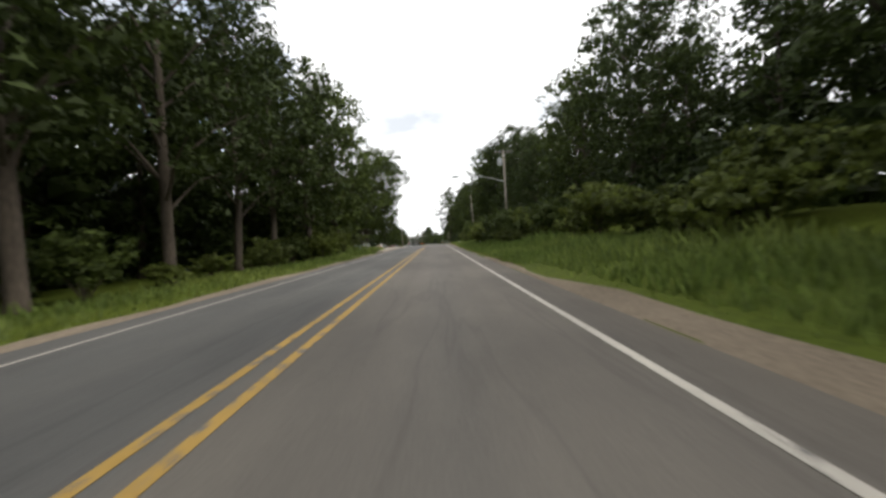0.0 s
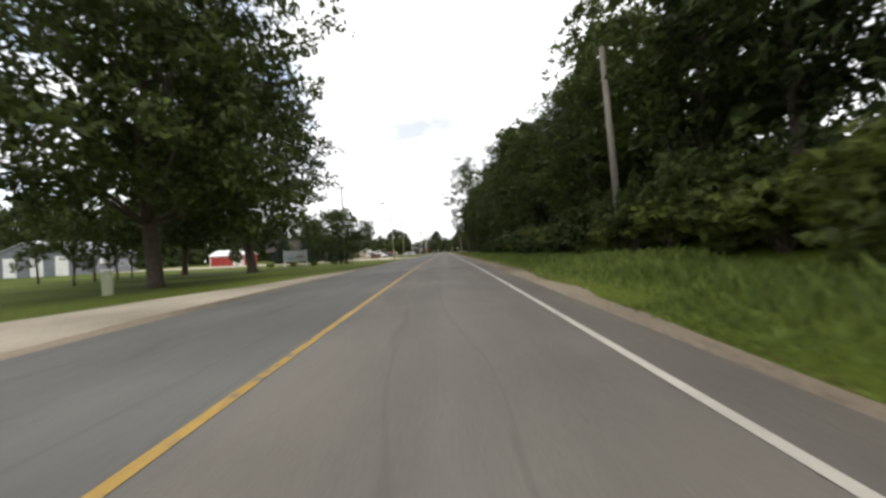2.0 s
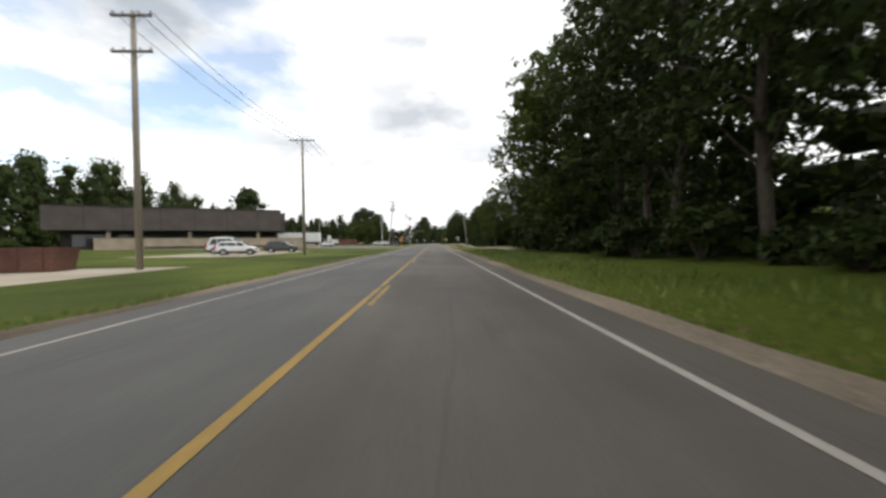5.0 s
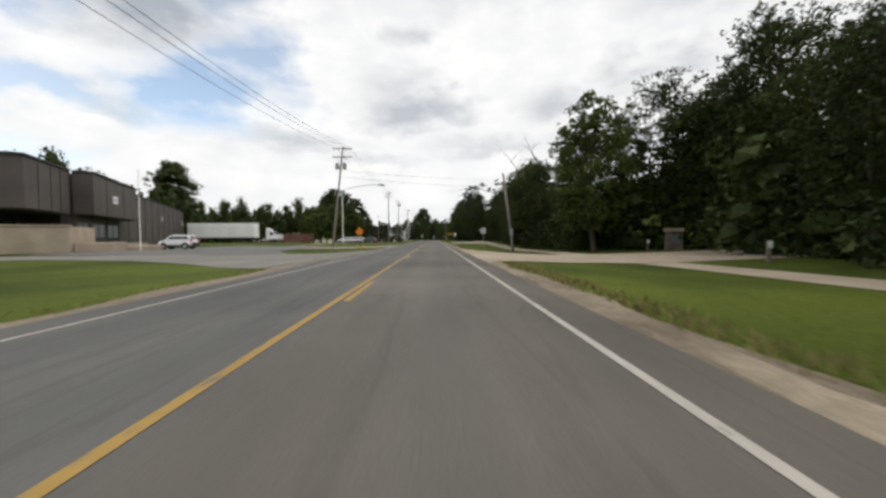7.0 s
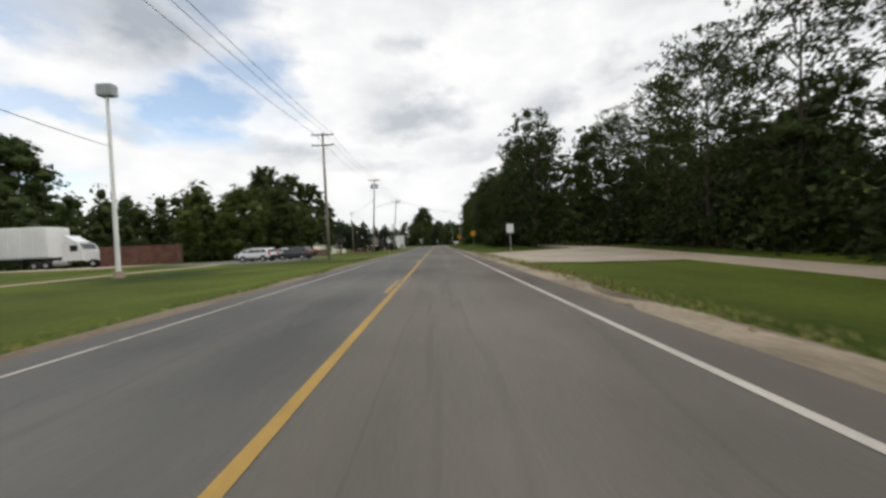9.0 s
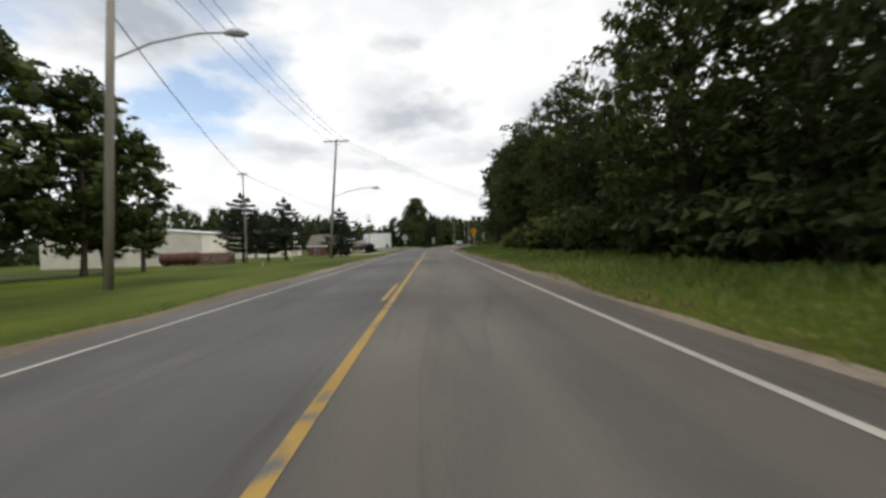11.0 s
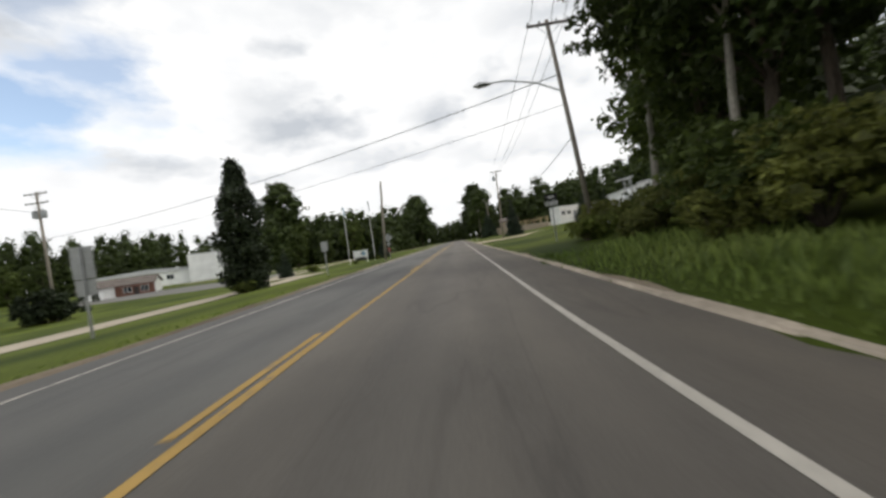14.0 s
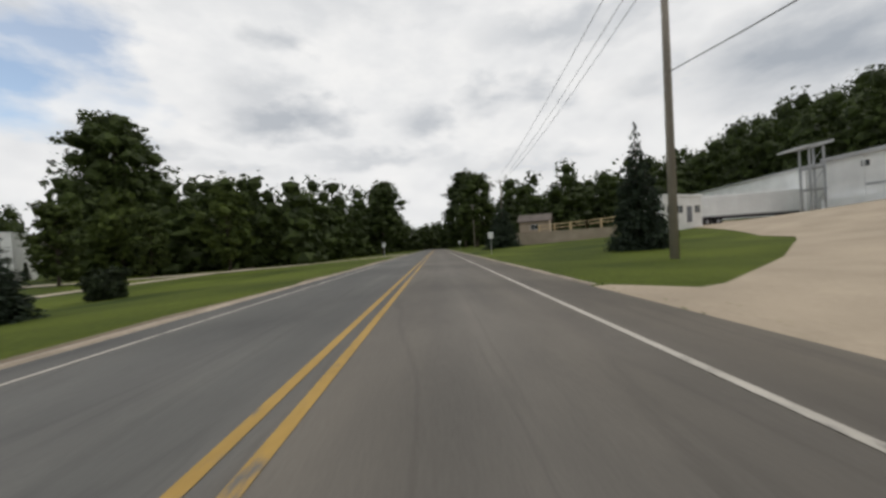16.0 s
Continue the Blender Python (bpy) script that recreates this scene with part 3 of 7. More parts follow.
tagged(strip("paved_lane", 457.5, 900, EDGE - 0.002, lambda s: edge(s, 1), M["asphalt"], road_z, 3.0, 1, True), "narrow paved cycle lane beside the edge line", "cycle lane", kind="structure")
w4, w5 = wob(23.0, 0.16, 0.6), wob(29.0, 0.5, 0.45)
tagged(strip("sandy_edge", 206, 346, EDGE - 0.05, lambda s: 4.98 + w5(s) + 0.8 * w4(3 * s), M["sand"], lambda s, o: road_z(s, o) - 0.012 if o < EDGE + 0.05 else max(ground_z(s, o), road_z(s, EDGE) - 0.02) + 0.026, 0.5, 6), "pale sandy strip worn along the asphalt edge", "road shoulder", kind="structure")
for a, b in ((-120, 454.2), (457.9, 900)):
    tagged(strip("edge_line_right", a, b, LW - 0.056, LW + 0.056, M["white_line"], LINE(0.006), 2.0), "solid white painted edge line, chipped in places", "road marking", kind="structure")
for a, b in ((-120, 30), (106, 454.2), (457.9, 900)):
    tagged(strip("edge_line_left", a, b, -LW - 0.045, -LW + 0.045, M["white_line"], LINE(0.006), 2.0), "thin solid white painted edge line", "road marking", kind="structure")
for a, b, o in ((-120, 36, -0.15), (-120, 36, 0.19), (36, 286.6, -0.08), (287, 358, 0.1), (358, 454.2, 0.1), (457.9, 491, 0.1), (491, 585, 0.15), (585, 900, 0.15), (491, 900, -0.15)):
    tagged(strip("centre_line", a, b, o - 0.06, o + 0.06, M["yellow_thin" if a == 358 or (a, o) == (491, 0.15) else "yellow_line"], LINE(0.006), 2.0), "solid yellow painted centre line", "road marking", kind="structure")
DASH = [(127.2 + 14.16 * k, 0.11) for k in range(-2, 12)] + [(393.0 + 13.65 * k, -0.09) for k in range(-7, 8) if k not in (5,)]
for s, o in DASH:
    tagged(strip("centre_dash", s - 3.0, s, o - 0.055, o + 0.055, M["yellow_line"], LINE(0.006), 1.5), "worn yellow painted centre dash", "road marking", "centre dashes", "structure")


# ---- trees ----
PHI = (1 + 5 ** 0.5) / 2
ICO_V = np.array([(a, b * PHI, 0) for a in (-1, 1) for b in (-1, 1)] + [(0, a, b * PHI) for a in (-1, 1) for b in (-1, 1)] + [(b * PHI, 0, a) for a in (-1, 1) for b in (-1, 1)]) / math.hypot(1, PHI)
ICO_F = np.array([f for f in itertools.combinations(range(12), 3) if all(abs(np.linalg.norm(ICO_V[i] - ICO_V[j]) - np.linalg.norm(ICO_V[0] - ICO_V[2])) < 0.02 for i, j in itertools.combinations(f, 2))])


def leaf_mesh(name, centres, radii, count, size, material, rng, flat=0.0, shell=0.62, clumps=0, core=0.0, stray=0.12):
    """Many small three-cornered leaf sprays round the given lobes, each lobe with a dense, knobbly heart."""
    centres, radii = np.array(centres, float), np.array(radii, float)
    if radii.ndim == 1:
        radii = np.repeat(radii[:, None], 3, 1)
    heart = np.zeros((0, 3))
    if core:
        knob = ICO_V[None] * rng.uniform(0.7, 1.12, (len(centres), 12, 1)) * core
        heart = (centres[:, None] + knob * radii[:, None])[:, ICO_F].reshape(-1, 3)
    if clumps:
        # every lobe breaks up into tufts of leaves, thinner towards its middle
        k = np.repeat(np.arange(len(centres)), clumps)
        e = rng.normal(size=(len(k), 3))
        e /= np.linalg.norm(e, axis=1)[:, None]
        e *= (0.35 + 0.75 * rng.random(len(k)) ** 0.6)[:, None]
        centres = centres[k] + e * radii[k]
        radii = radii[k] * rng.uniform(0.2, 0.44, (len(k), 1)) * np.array([1.0, 1.0, 0.75])
        shell = 0.25
    weight = (radii[:, 0] * radii[:, 2]) ** 1.0
    pick = rng.choice(len(centres), count, p=weight / weight.sum())
    d = rng.normal(size=(count, 3))
    d /= np.linalg.norm(d, axis=1)[:, None]
    r = shell + (1.08 - shell) * rng.random(count) ** 0.7
    far = rng.random(count) < stray
    r[far] *= 1.0 + 0.45 * rng.random(far.sum())
    pos = centres[pick] + d * r[:, None] * radii[pick]
    nrm = d * 0.7 + rng.normal(size=(count, 3)) * 0.7 + np.array([0, 0, 0.5 + flat])
    nrm /= np.linalg.norm(nrm, axis=1)[:, None]
    u = np.cross(nrm, rng.normal(size=(count, 3)))
    u /= np.linalg.norm(u, axis=1)[:, None]
    v = np.cross(nrm, u)
    sz = size * (0.6 + 0.8 * rng.random(count))[:, None]
    a = 0.5 + 0.35 * rng.random((count, 1))
    vs = np.stack([pos - u * sz - v * sz * a * 0.4, pos + v * sz * a + nrm * sz * 0.2, pos + u * sz - v * sz * a * 0.3], 1).reshape(-1, 3)
    vs = np.concatenate([vs, heart])
    count = len(vs) // 3
    me = bpy.data.meshes.new(name)
    me.vertices.add(count * 3)
    me.vertices.foreach_set("co", vs.ravel())
    me.loops.add(count * 3)
    me.loops.foreach_set("vertex_index", np.arange(count * 3, dtype=np.int32))
    me.polygons.add(count)
    me.polygons.foreach_set("loop_start", np.arange(0, count * 3, 3, dtype=np.int32))
    me.polygons.foreach_set("loop_total", np.full(count, 3, dtype=np.int32))
    me.materials.append(material)
    me.update(calc_edges=True)
    return me


def broadleaf(name, seed, h, width, low, leaves, material, label, group, lobes=26, size=0.42, bark="bark", trunk_r=0.32, lean=0.0, core=0.0, stray=0.1):
    """A tree of height h whose crown starts at low and is width across. Kept as a pattern for copies."""
    rng = np.random.default_rng(seed)
    root = thing(name, Matrix(), label, "tree", group)
    t = Mesh()
    top = Vector((lean * h * 0.1, 0.2, h * 0.82))
    bend = Vector((rng.normal() * 0.25, rng.normal() * 0.25, 0))
    pts = [Vector((0, 0, -0.3)), Vector((0, 0, 0.5)), Vector((0, 0, h * 0.25)) + bend, top * 0.6 + bend, top]
    t.tube(pts, [trunk_r * 1.6, trunk_r * 1.05, trunk_r * 0.85, trunk_r * 0.5, 0.04], 8)
    cs, rs = [], []
    for i in range(lobes):
        k = i / (lobes - 1)
        z = low + (h - low) * (0.08 + 0.84 * k)
        half = width / 2 * (math.sin(math.pi * min(0.14 + 0.80 * k, 1)) ** 0.7)
        a, q = i * 2.4 + rng.random() * 1.2, half * (0.35 + 0.5 * rng.random())
        c = Vector((math.cos(a) * q, math.sin(a) * q, z + rng.normal() * 0.4)) + bend + Vector((top.x * (z / h) * lean, 0, 0))
        r = width * (0.13 + 0.09 * rng.random())
        cs.append(c)
        rs.append((r, r, r * (0.62 + 0.3 * rng.random())))
        if i % 2 == 0:
            st = Vector((0, 0, max(z - q * 0.7 - 0.8, h * 0.15))) + bend * 0.8
            mid = st.lerp(c, 0.55) + Vector((0, 0, 0.5))
            t.tube([st, mid, c], [trunk_r * 0.36, trunk_r * 0.2, 0.03], 5, False)
    part("trunk", t, M[bark], root, smooth=True)
    part("crown", leaf_mesh("crown", cs, rs, leaves, size, M[material], rng, clumps=14, core=core, stray=stray), None, root)
    return root


def conifer(name, seed, h, width, leaves, label, material="needle", low=0.05, tiers=20, size=0.25):
    rng = np.random.default_rng(seed)
    root = thing(name, Matrix(), label, "tree")
    t = Mesh().tube([(0, 0, -0.2), (0, 0, h * 0.5), (0, 0, h * 0.99)], [h * 0.018, h * 0.011, 0.015], 7)
    cs, rs = [], []
    for i in range(tiers):
        k = i / (tiers - 1)
        z = h * (low + (0.97 - low) * k)
        half = width / 2 * (1 - k) ** 0.85 + 0.12
        arms = max(int(8 * (1 - k)) + 3, 3)
        for j in range(arms):
            a = 2 * math.pi * (j + 0.5 * (i % 2)) / arms + rng.random() * 0.5
            ln = half * (0.72 + 0.42 * rng.random())
            for q in (0.45, 0.85):
                cs.append((math.cos(a) * ln * q, math.sin(a) * ln * q, z - ln * q * 0.25 + rng.normal() * h * 0.022))
                w = max(half * 0.3, 0.14)
                rs.append((w, w, w * 0.6))
            t.tube([(0, 0, z), (math.cos(a) * ln * 0.9, math.sin(a) * ln * 0.9, z - ln * 0.2)], [0.03, 0.008], 4, False)
    part("trunk", t, M["bark"], root)
    part("crown", leaf_mesh("crown", cs, rs, leaves, size, M[material], rng, flat=0.3, shell=0.2), None, root)
    return root


def bush(name, seed, h, width, leaves, material, label, lobes=9, size=0.22, category="shrub", group=""):
    rng = np.random.default_rng(seed)
    root = thing(name, Matrix(), label, category, group)
    t = Mesh()
    cs, rs = [], []
    for i in range(lobes):
        a, q = i * 2.4, width / 2 * 0.62 * math.sqrt((i + 0.3) / lobes)
        z = h * (0.28 + 0.5 * rng.random() * (1 - q / width))
        cs.append((math.cos(a) * q, math.sin(a) * q, z))
        r = width * 0.2 * (0.8 + 0.5 * rng.random())
        rs.append((r, r, h * 0.26))
        t.tube([(0, 0, -0.1), (math.cos(a) * q * 0.5, math.sin(a) * q * 0.5, z * 0.55), cs[-1]], [0.05, 0.03, 0.01], 4, False)
    part("stem", t, M["bark"], root)
    part("foliage", leaf_mesh("foliage", cs, rs, leaves, size, M[material], rng, clumps=9, core=0.36), None, root)
    return root


USED = set()


def put(pattern, s, o, turn=0.0, scale=1.0, dz=-0.05, label="", group=""):
    """The pattern itself the first time, copies after that."""
    m = stand(s, o, turn, dz, scale)
    if pattern.name not in USED:
        USED.add(pattern.name)
        pattern.matrix_basis = m
        ob = pattern
    else:
        base = pattern.matrix_basis.copy()
        pattern.matrix_basis = Matrix()
        ob = copy_thing(pattern, m)
        pattern.matrix_basis = base
    return tagged(ob, label, "", group)


WOOD = "dense dark green broadleaf tree at the edge of the roadside woods"
OAK = ((20, 11.0, 3.0, "leaf_a"), (22, 10.0, 4.5, "leaf_a"), (18, 11.0, 2.0, "leaf_b"), (24, 12.5, 4.5, "leaf_a"), (16, 9.5, 1.5, "leaf_b"))
oaks = [broadleaf("woodland_tree", 11 + i, h, w, low, 8300, mt, WOOD, "roadside woods", 44, 0.225, trunk_r=0.28, core=0.0) for i, (h, w, low, mt) in enumerate(OAK)]
far_oaks = [broadleaf("distant_tree", 21 + i, h, w, low * 0.5, 4600, mt, WOOD, "roadside woods", 40, 0.34, trunk_r=0.28, core=0.62, stray=0.06) for i, (h, w, low, mt) in enumerate(OAK)]
thin = broadleaf("slender_tree", 31, 13, 6.0, 2.2, 4000, "leaf_b", "slender young tree with an open light green crown", "yard trees", 24, 0.2, trunk_r=0.13, core=0.0)
shrubs = [bush("shrub", 41 + i, h, w, 1600, mt, "leafy green shrub at the foot of the woods", 13, 0.16, group="roadside shrubs") for i, (h, w, mt) in enumerate(((3.0, 4.2, "leaf_c"), (2.2, 3.6, "leaf_c"), (4.2, 4.6, "leaf_b")))]
# the darker oak leaves put the shade beneath the trees into these shrubs' colour
shade_shrubs = [bush("shade_shrub", 45 + i, h, w, 850, "leaf_a", "leafy shrub beneath the woods, its shade put into a dark leaf colour", 13, 0.24, group="woodland shrubs") for i, (h, w) in enumerate(((3.2, 4.4), (2.3, 3.6)))]
rnd = random.Random(5)


def woods_edge(s0, s1, o0, o1, step, hmin, hmax, kinds=(0, 1, 2, 3, 4), skip=(), trees=None):
    """A ragged row of trees along the road between two offsets."""
    s = s0
    while s < s1:
        if not any(a < s < b for a, b in skip):
            k = rnd.choice(kinds)
            base = (20, 22, 18, 24, 16)[k]
            put((trees or oaks)[k], s, rnd.uniform(o0, o1), rnd.uniform(0, 360), rnd.uniform(hmin, hmax) / base)
        s += step * rnd.uniform(0.7, 1.35)


def shrub_row(s0, s1, o0, o1, step, a, b, skip=(), kinds=None):
    s = s0
    while s < s1:
        if not any(p < s < q for p, q in skip):
            put(rnd.choice(kinds or shrubs), s, rnd.uniform(o0, o1), rnd.uniform(0, 360), rnd.uniform(a, b))
        s += step * rnd.uniform(0.6, 1.4)


# right-hand woods
woods_edge(-34, 4, 17.5, 21.5, 6.0, 18, 23)
woods_edge(5, 11, 18, 21, 4.0, 11, 13)
woods_edge(12, 60, 17.5, 21.5, 6.0, 16.3, 20.8)
woods_edge(60, 103, 17.0, 20.5, 6.0, 20, 25)
woods_edge(104.5, 111, 17.5, 20.0, 4.0, 8, 10)
woods_edge(111, 118, 17.0, 20.0, 6.0, 18, 23)
woods_edge(84, 112, 12.6, 14.2, 6.5, 13, 16)
woods_edge(118, 205, 13.5, 17, 5.8, 18, 23)
put(oaks[3], 157.5, 8.8, 40, 1.08)
for s, o, k in ((106, 12.6, 1.35), (111.5, 13.0, 1.45)):
    put(thin, s, o, s * 23 % 360, k, label="tall slender tree with an open crown beside the woods", group="roadside woods")
woods_edge(205, 240, 23, 27, 6.0, 14.5, 18.5, trees=far_oaks)
woods_edge(240, 248, 23.5, 26, 5.0, 13, 16.5)
woods_edge(248, 255, 28, 30, 4.0, 14, 17.5)
woods_edge(255, 263, 32, 34.5, 4.0, 15, 18.5)
woods_edge(274, 284, 20, 24, 5.6, 15.5, 18.5)
for s, o, k in ((265, 35, 1.0), (270, 35, 1.05), (276, 34, 1.0), (272, 37, 1.1), (279, 33, 1.05), (267, 36, 1.1), (276, 37, 1.1), (283, 29, 0.9)):
    put(oaks[(0, 3)[s % 2]], s, o, s * 37 % 360, k * 0.92)
woods_edge(284, 297, 20, 24, 5.0, 10, 12.5)
woods_edge(306, 345, 19.5, 23.5, 5.6, 13.5, 16.5)
woods_edge(295, 304, 19.5, 22.5, 4.5, 15, 18)
woods_edge(345, 396, 13.0, 16.5, 5.2, 14, 17.5)
woods_edge(398, 405, 13.5, 16.5, 3.5, 11, 13)
woods_edge(407.5, 450, 13.0, 16.5, 5.6, 15, 19)
for s, o, k in ((418.5, 15.6, 0.72), (428, 15.0, 0.86)):
    put(oaks[int(s) % 2], s, o, s * 43 % 360, k)
woods_edge(453, 494, 15, 20, 5.2, 19, 24)
# the edge of the woods falls back from the road round the lawn
for i, (s, o, h) in enumerate(((496, 20.5, 17), (499, 25, 20), (504, 25.5, 19), (509, 28, 21), (514, 30.5, 20), (519, 33.5, 22), (524, 36, 22), (529, 39.5, 23), (534, 44, 23), (527, 46, 24))):
    put(oaks[i % 4], s, o, s * 41 % 360, h / (20, 22, 18, 24)[i % 4])
for i, (s, o, h) in enumerate(((549, 60, 19), (547, 53, 17), (542, 48, 19), (537.5, 44.5, 20), (545, 66, 22), (540, 57, 23))):
    put(oaks[(4, 2, 0, 1)[i % 4]], s, o, s * 29 % 360, h / (16, 18, 20, 22)[i % 4])
for s, o, k in ((551.5, 54.5, 1.2), (549, 51, 1.3), (546.5, 48.5, 1.2), (544, 45.5, 1.3), (541, 43, 1.2), (538.5, 40.5, 1.3), (536, 38.5, 1.2), (550.5, 57.5, 1.3), (553, 61, 1.2)):
    put(shade_shrubs[int(s) % 2], s, o, s * 67 % 360, k)
for i in range(16):
    s = 497 + 2.2 * i
    put(rnd.choice(shade_shrubs), s, 20.5 + (s - 497) * 0.58 + rnd.uniform(-1, 1), i * 77, rnd.uniform(0.8, 1.25))
shrub_row(-24, 76, 10.0, 14.5, 2.4, 0.6, 1.2)
shrub_row(76, 118, 10.5, 14.5, 2.6, 0.8, 1.3, kinds=shade_shrubs)
shrub_row(14, 62, 7.6, 10.4, 1.7, 0.55, 1.0)
put(oaks[0], 33, -15.5, 30, 0.85)
shrub_row(22, 37, -13.5, -9.5, 1.6, 0.9, 1.4)
shrub_row(118, 210, 12.0, 15.0, 2.8, 0.6, 1.1, kinds=shade_shrubs)
shrub_row(215, 345, 19.5, 23, 3.0, 0.6, 1.1, skip=((244, 284),), kinds=shade_shrubs)
shrub_row(256, 284, 33, 35.5, 2.0, 0.8, 1.2, kinds=shade_shrubs)
for s, o, k in ((247, 25, 0.8), (250, 26.5, 0.7), (253, 28.5, 0.8), (277, 26, 0.7), (281, 24, 0.8)):
    put(shade_shrubs[1], s, o, s * 71 % 360, k)
shrub_row(345, 445, 12.0, 15.0, 2.8, 0.6, 1.1, kinds=shade_shrubs)
shrub_row(462, 478, 9.5, 13.5, 2.4, 0.4, 0.8)
shrub_row(478, 486, 10.6, 13.4, 1.8, 0.6, 1.0)
shrub_row(486, 492, 9.0, 13.0, 0.8, 0.3, 0.55)
olive_shrub = bush("olive_shrub", 49, 3.0, 3.8, 6800, "leaf_olive", "olive green shrub in front of the woods, sunlight put into its leaf colour", 15, 0.085, group="roadside shrubs")
for s, o, k in ((468, 11.8, 0.8), (471.5, 11.4, 0.9), (475, 10.8, 0.95), (478, 10.6, 1.0), (481, 10.8, 0.9), (484, 10.2, 0.72), (487, 10.6, 0.6), (490, 10.2, 0.5), (492.0, 11.0, 0.75), (493.8, 12.2, 0.7), (479.5, 9.2, 0.55), (483, 8.8, 0.45), (446, 9.4, 0.4), (449.5, 9.2, 0.34), (443.5, 9.8, 0.45), (440, 10.2, 0.5), (27, 9.2, 0.8), (31, 8.9, 0.85), (35, 8.8, 0.8), (39, 9.1, 0.95), (43, 8.6, 0.75), (47, 9.0, 0.95), (51, 8.6, 0.85), (55, 9.2, 0.9), (59, 8.8, 0.75), (37, 8.0, 0.45), (45, 7.9, 0.4), (53, 7.9, 0.45), (80, 9.0, 0.6), (84, 9.4, 0.75), (88.5, 9.8, 0.85), (92, 9.1, 0.6), (97, 9.5, 0.8), (103, 9.3, 0.7), (110, 9.4, 0.6), (392.5, 10.6, 1.0), (396, 9.8, 1.0), (400, 9.5, 0.85), (405, 9.4, 0.7), (410, 9.6, 0.6)):
    put(olive_shrub, s, o, s * 53 % 360, k)
tall_stem = broadleaf("tall_stemmed_tree", 37, 19, 8.0, 8.5, 7000, "leaf_a", "tall tree with a pale bare stem beside the woods", "roadside woods", 34, 0.22, bark="pale_bark", trunk_r=0.2, lean=0.03)
for s, o, k in ((489.5, 13.2, 0.95), (484, 13.6, 0.9), (478, 14.0, 1.0), (443, 12.8, 0.9)):
    put(tall_stem, s, o, s * 31 % 360, k)
shrub_row(76, 130, 8.6, 11.5, 1.7, 0.6, 1.15, kinds=shade_shrubs)
shrub_row(62, 80, 9.8, 13.5, 1.9, 0.6, 1.0)
shrub_row(350, 404, 8.8, 12.0, 1.9, 0.6, 1.15, kinds=shade_shrubs)
for s, o, k in ((388, 9.4, 0.7), (391.5, 10.2, 0.85), (395, 9.8, 0.65), (372, 10.2, 0.7)):
    put(shrubs[2], s, o, s * 53 % 360, k)
# left-hand woods before the gravel junction
woods_edge(-34, 33, -12.5, -10.0, 6.0, 19, 23)
woods_edge(-34, 30, -22, -17, 6.5, 18, 23, trees=far_oaks)
shrub_row(-20, 34, -13, -8.8, 3.2, 0.4, 0.8)
shrub_row(-20, 36, -24, -15, 1.9, 0.9, 1.5, kinds=shade_shrubs)


def foliage_mass(name, label, spans, per_tree, size, material, seed, core):
    """Deep woods: ragged crowns filling bands of land (s0, s1, o0, o1, height, spacing)."""
    rng = np.random.default_rng(seed)
    cs, rs = [], []
    trees = 0
    for a, b, c, d, h, gap in spans:
        for s in np.arange(a, b, gap):
            for o in np.arange(c, d, gap):
                s2, o2 = s + rng.uniform(-0.4, 0.4) * gap, o + rng.uniform(-0.4, 0.4) * gap
                x, y = W(s2, o2)
                z = ground_z(s2, o2)
                top = h * rng.uniform(0.72, 1.12)
                trees += 1
                for k in range(7):
                    q = 0.12 + 0.8 * k / 6
                    r = gap * rng.uniform(0.42, 0.62) * (1.15 - 0.5 * q)
                    an = rng.uniform(0, 6.28)
                    cs.append((x + math.cos(an) * gap * 0.2, y + math.sin(an) * gap * 0.2, z + top * q - r * 0.3))
                    rs.append((r, r, max(top * 0.13, r * 0.7)))
    me = leaf_mesh(name, cs, rs, trees * per_tree, size, M[material], rng, shell=0.72, core=core, stray=0.05)
    return tagged(new(name, me), label, "woods", kind="stuff")


# the low -40 to 510 band is unseen backing that blocks light from behind
foliage_mass("deep_woods", "dense dark green woods behind the roadside trees", [(-40, 8, 22, 36, 17, 6.5), (8, 24, 23, 36, 11, 6.5), (24, 60, 22, 36, 15.2, 6.5), (60, 106, 20, 33, 19, 6.5), (106, 128, 20, 33, 8, 6.5), (128, 205, 20, 33, 19, 6.5), (200, 262, 28, 41, 14, 6.5), (262, 276, 33, 46, 17, 5.5), (276, 285, 25, 38, 17, 6.5), (285, 300, 25, 38, 9, 6.5), (300, 350, 25, 38, 12, 6.5), (350, 398, 19, 31, 15, 6.0), (398, 420, 19, 31, 12.5, 6.0), (420, 452, 19, 31, 14, 6.5), (452, 505, 22, 36, 18, 6.5), (505, 535, 44, 58, 19, 6.5),
             (-40, 30, -38, -24, 15, 6.5), (-40, 510, 33, 36, 8, 4.5)], 480, 0.33, "leaf_a", 3, 0.5)
foliage_mass("woodland_understorey", "dark leafy undergrowth in the shade of the woods", [(-40, 205, 17, 20, 5, 4.0), (205, 247, 24, 27, 5, 4.0), (247, 256, 28.5, 32, 5, 4.0), (256, 264, 33, 37, 5, 4.0), (264, 284, 34, 38, 5, 4.0), (276, 350, 21, 24, 5, 4.0), (350, 450, 15, 18, 5, 4.0)], 900, 0.23, "leaf_a", 6, 0.0)
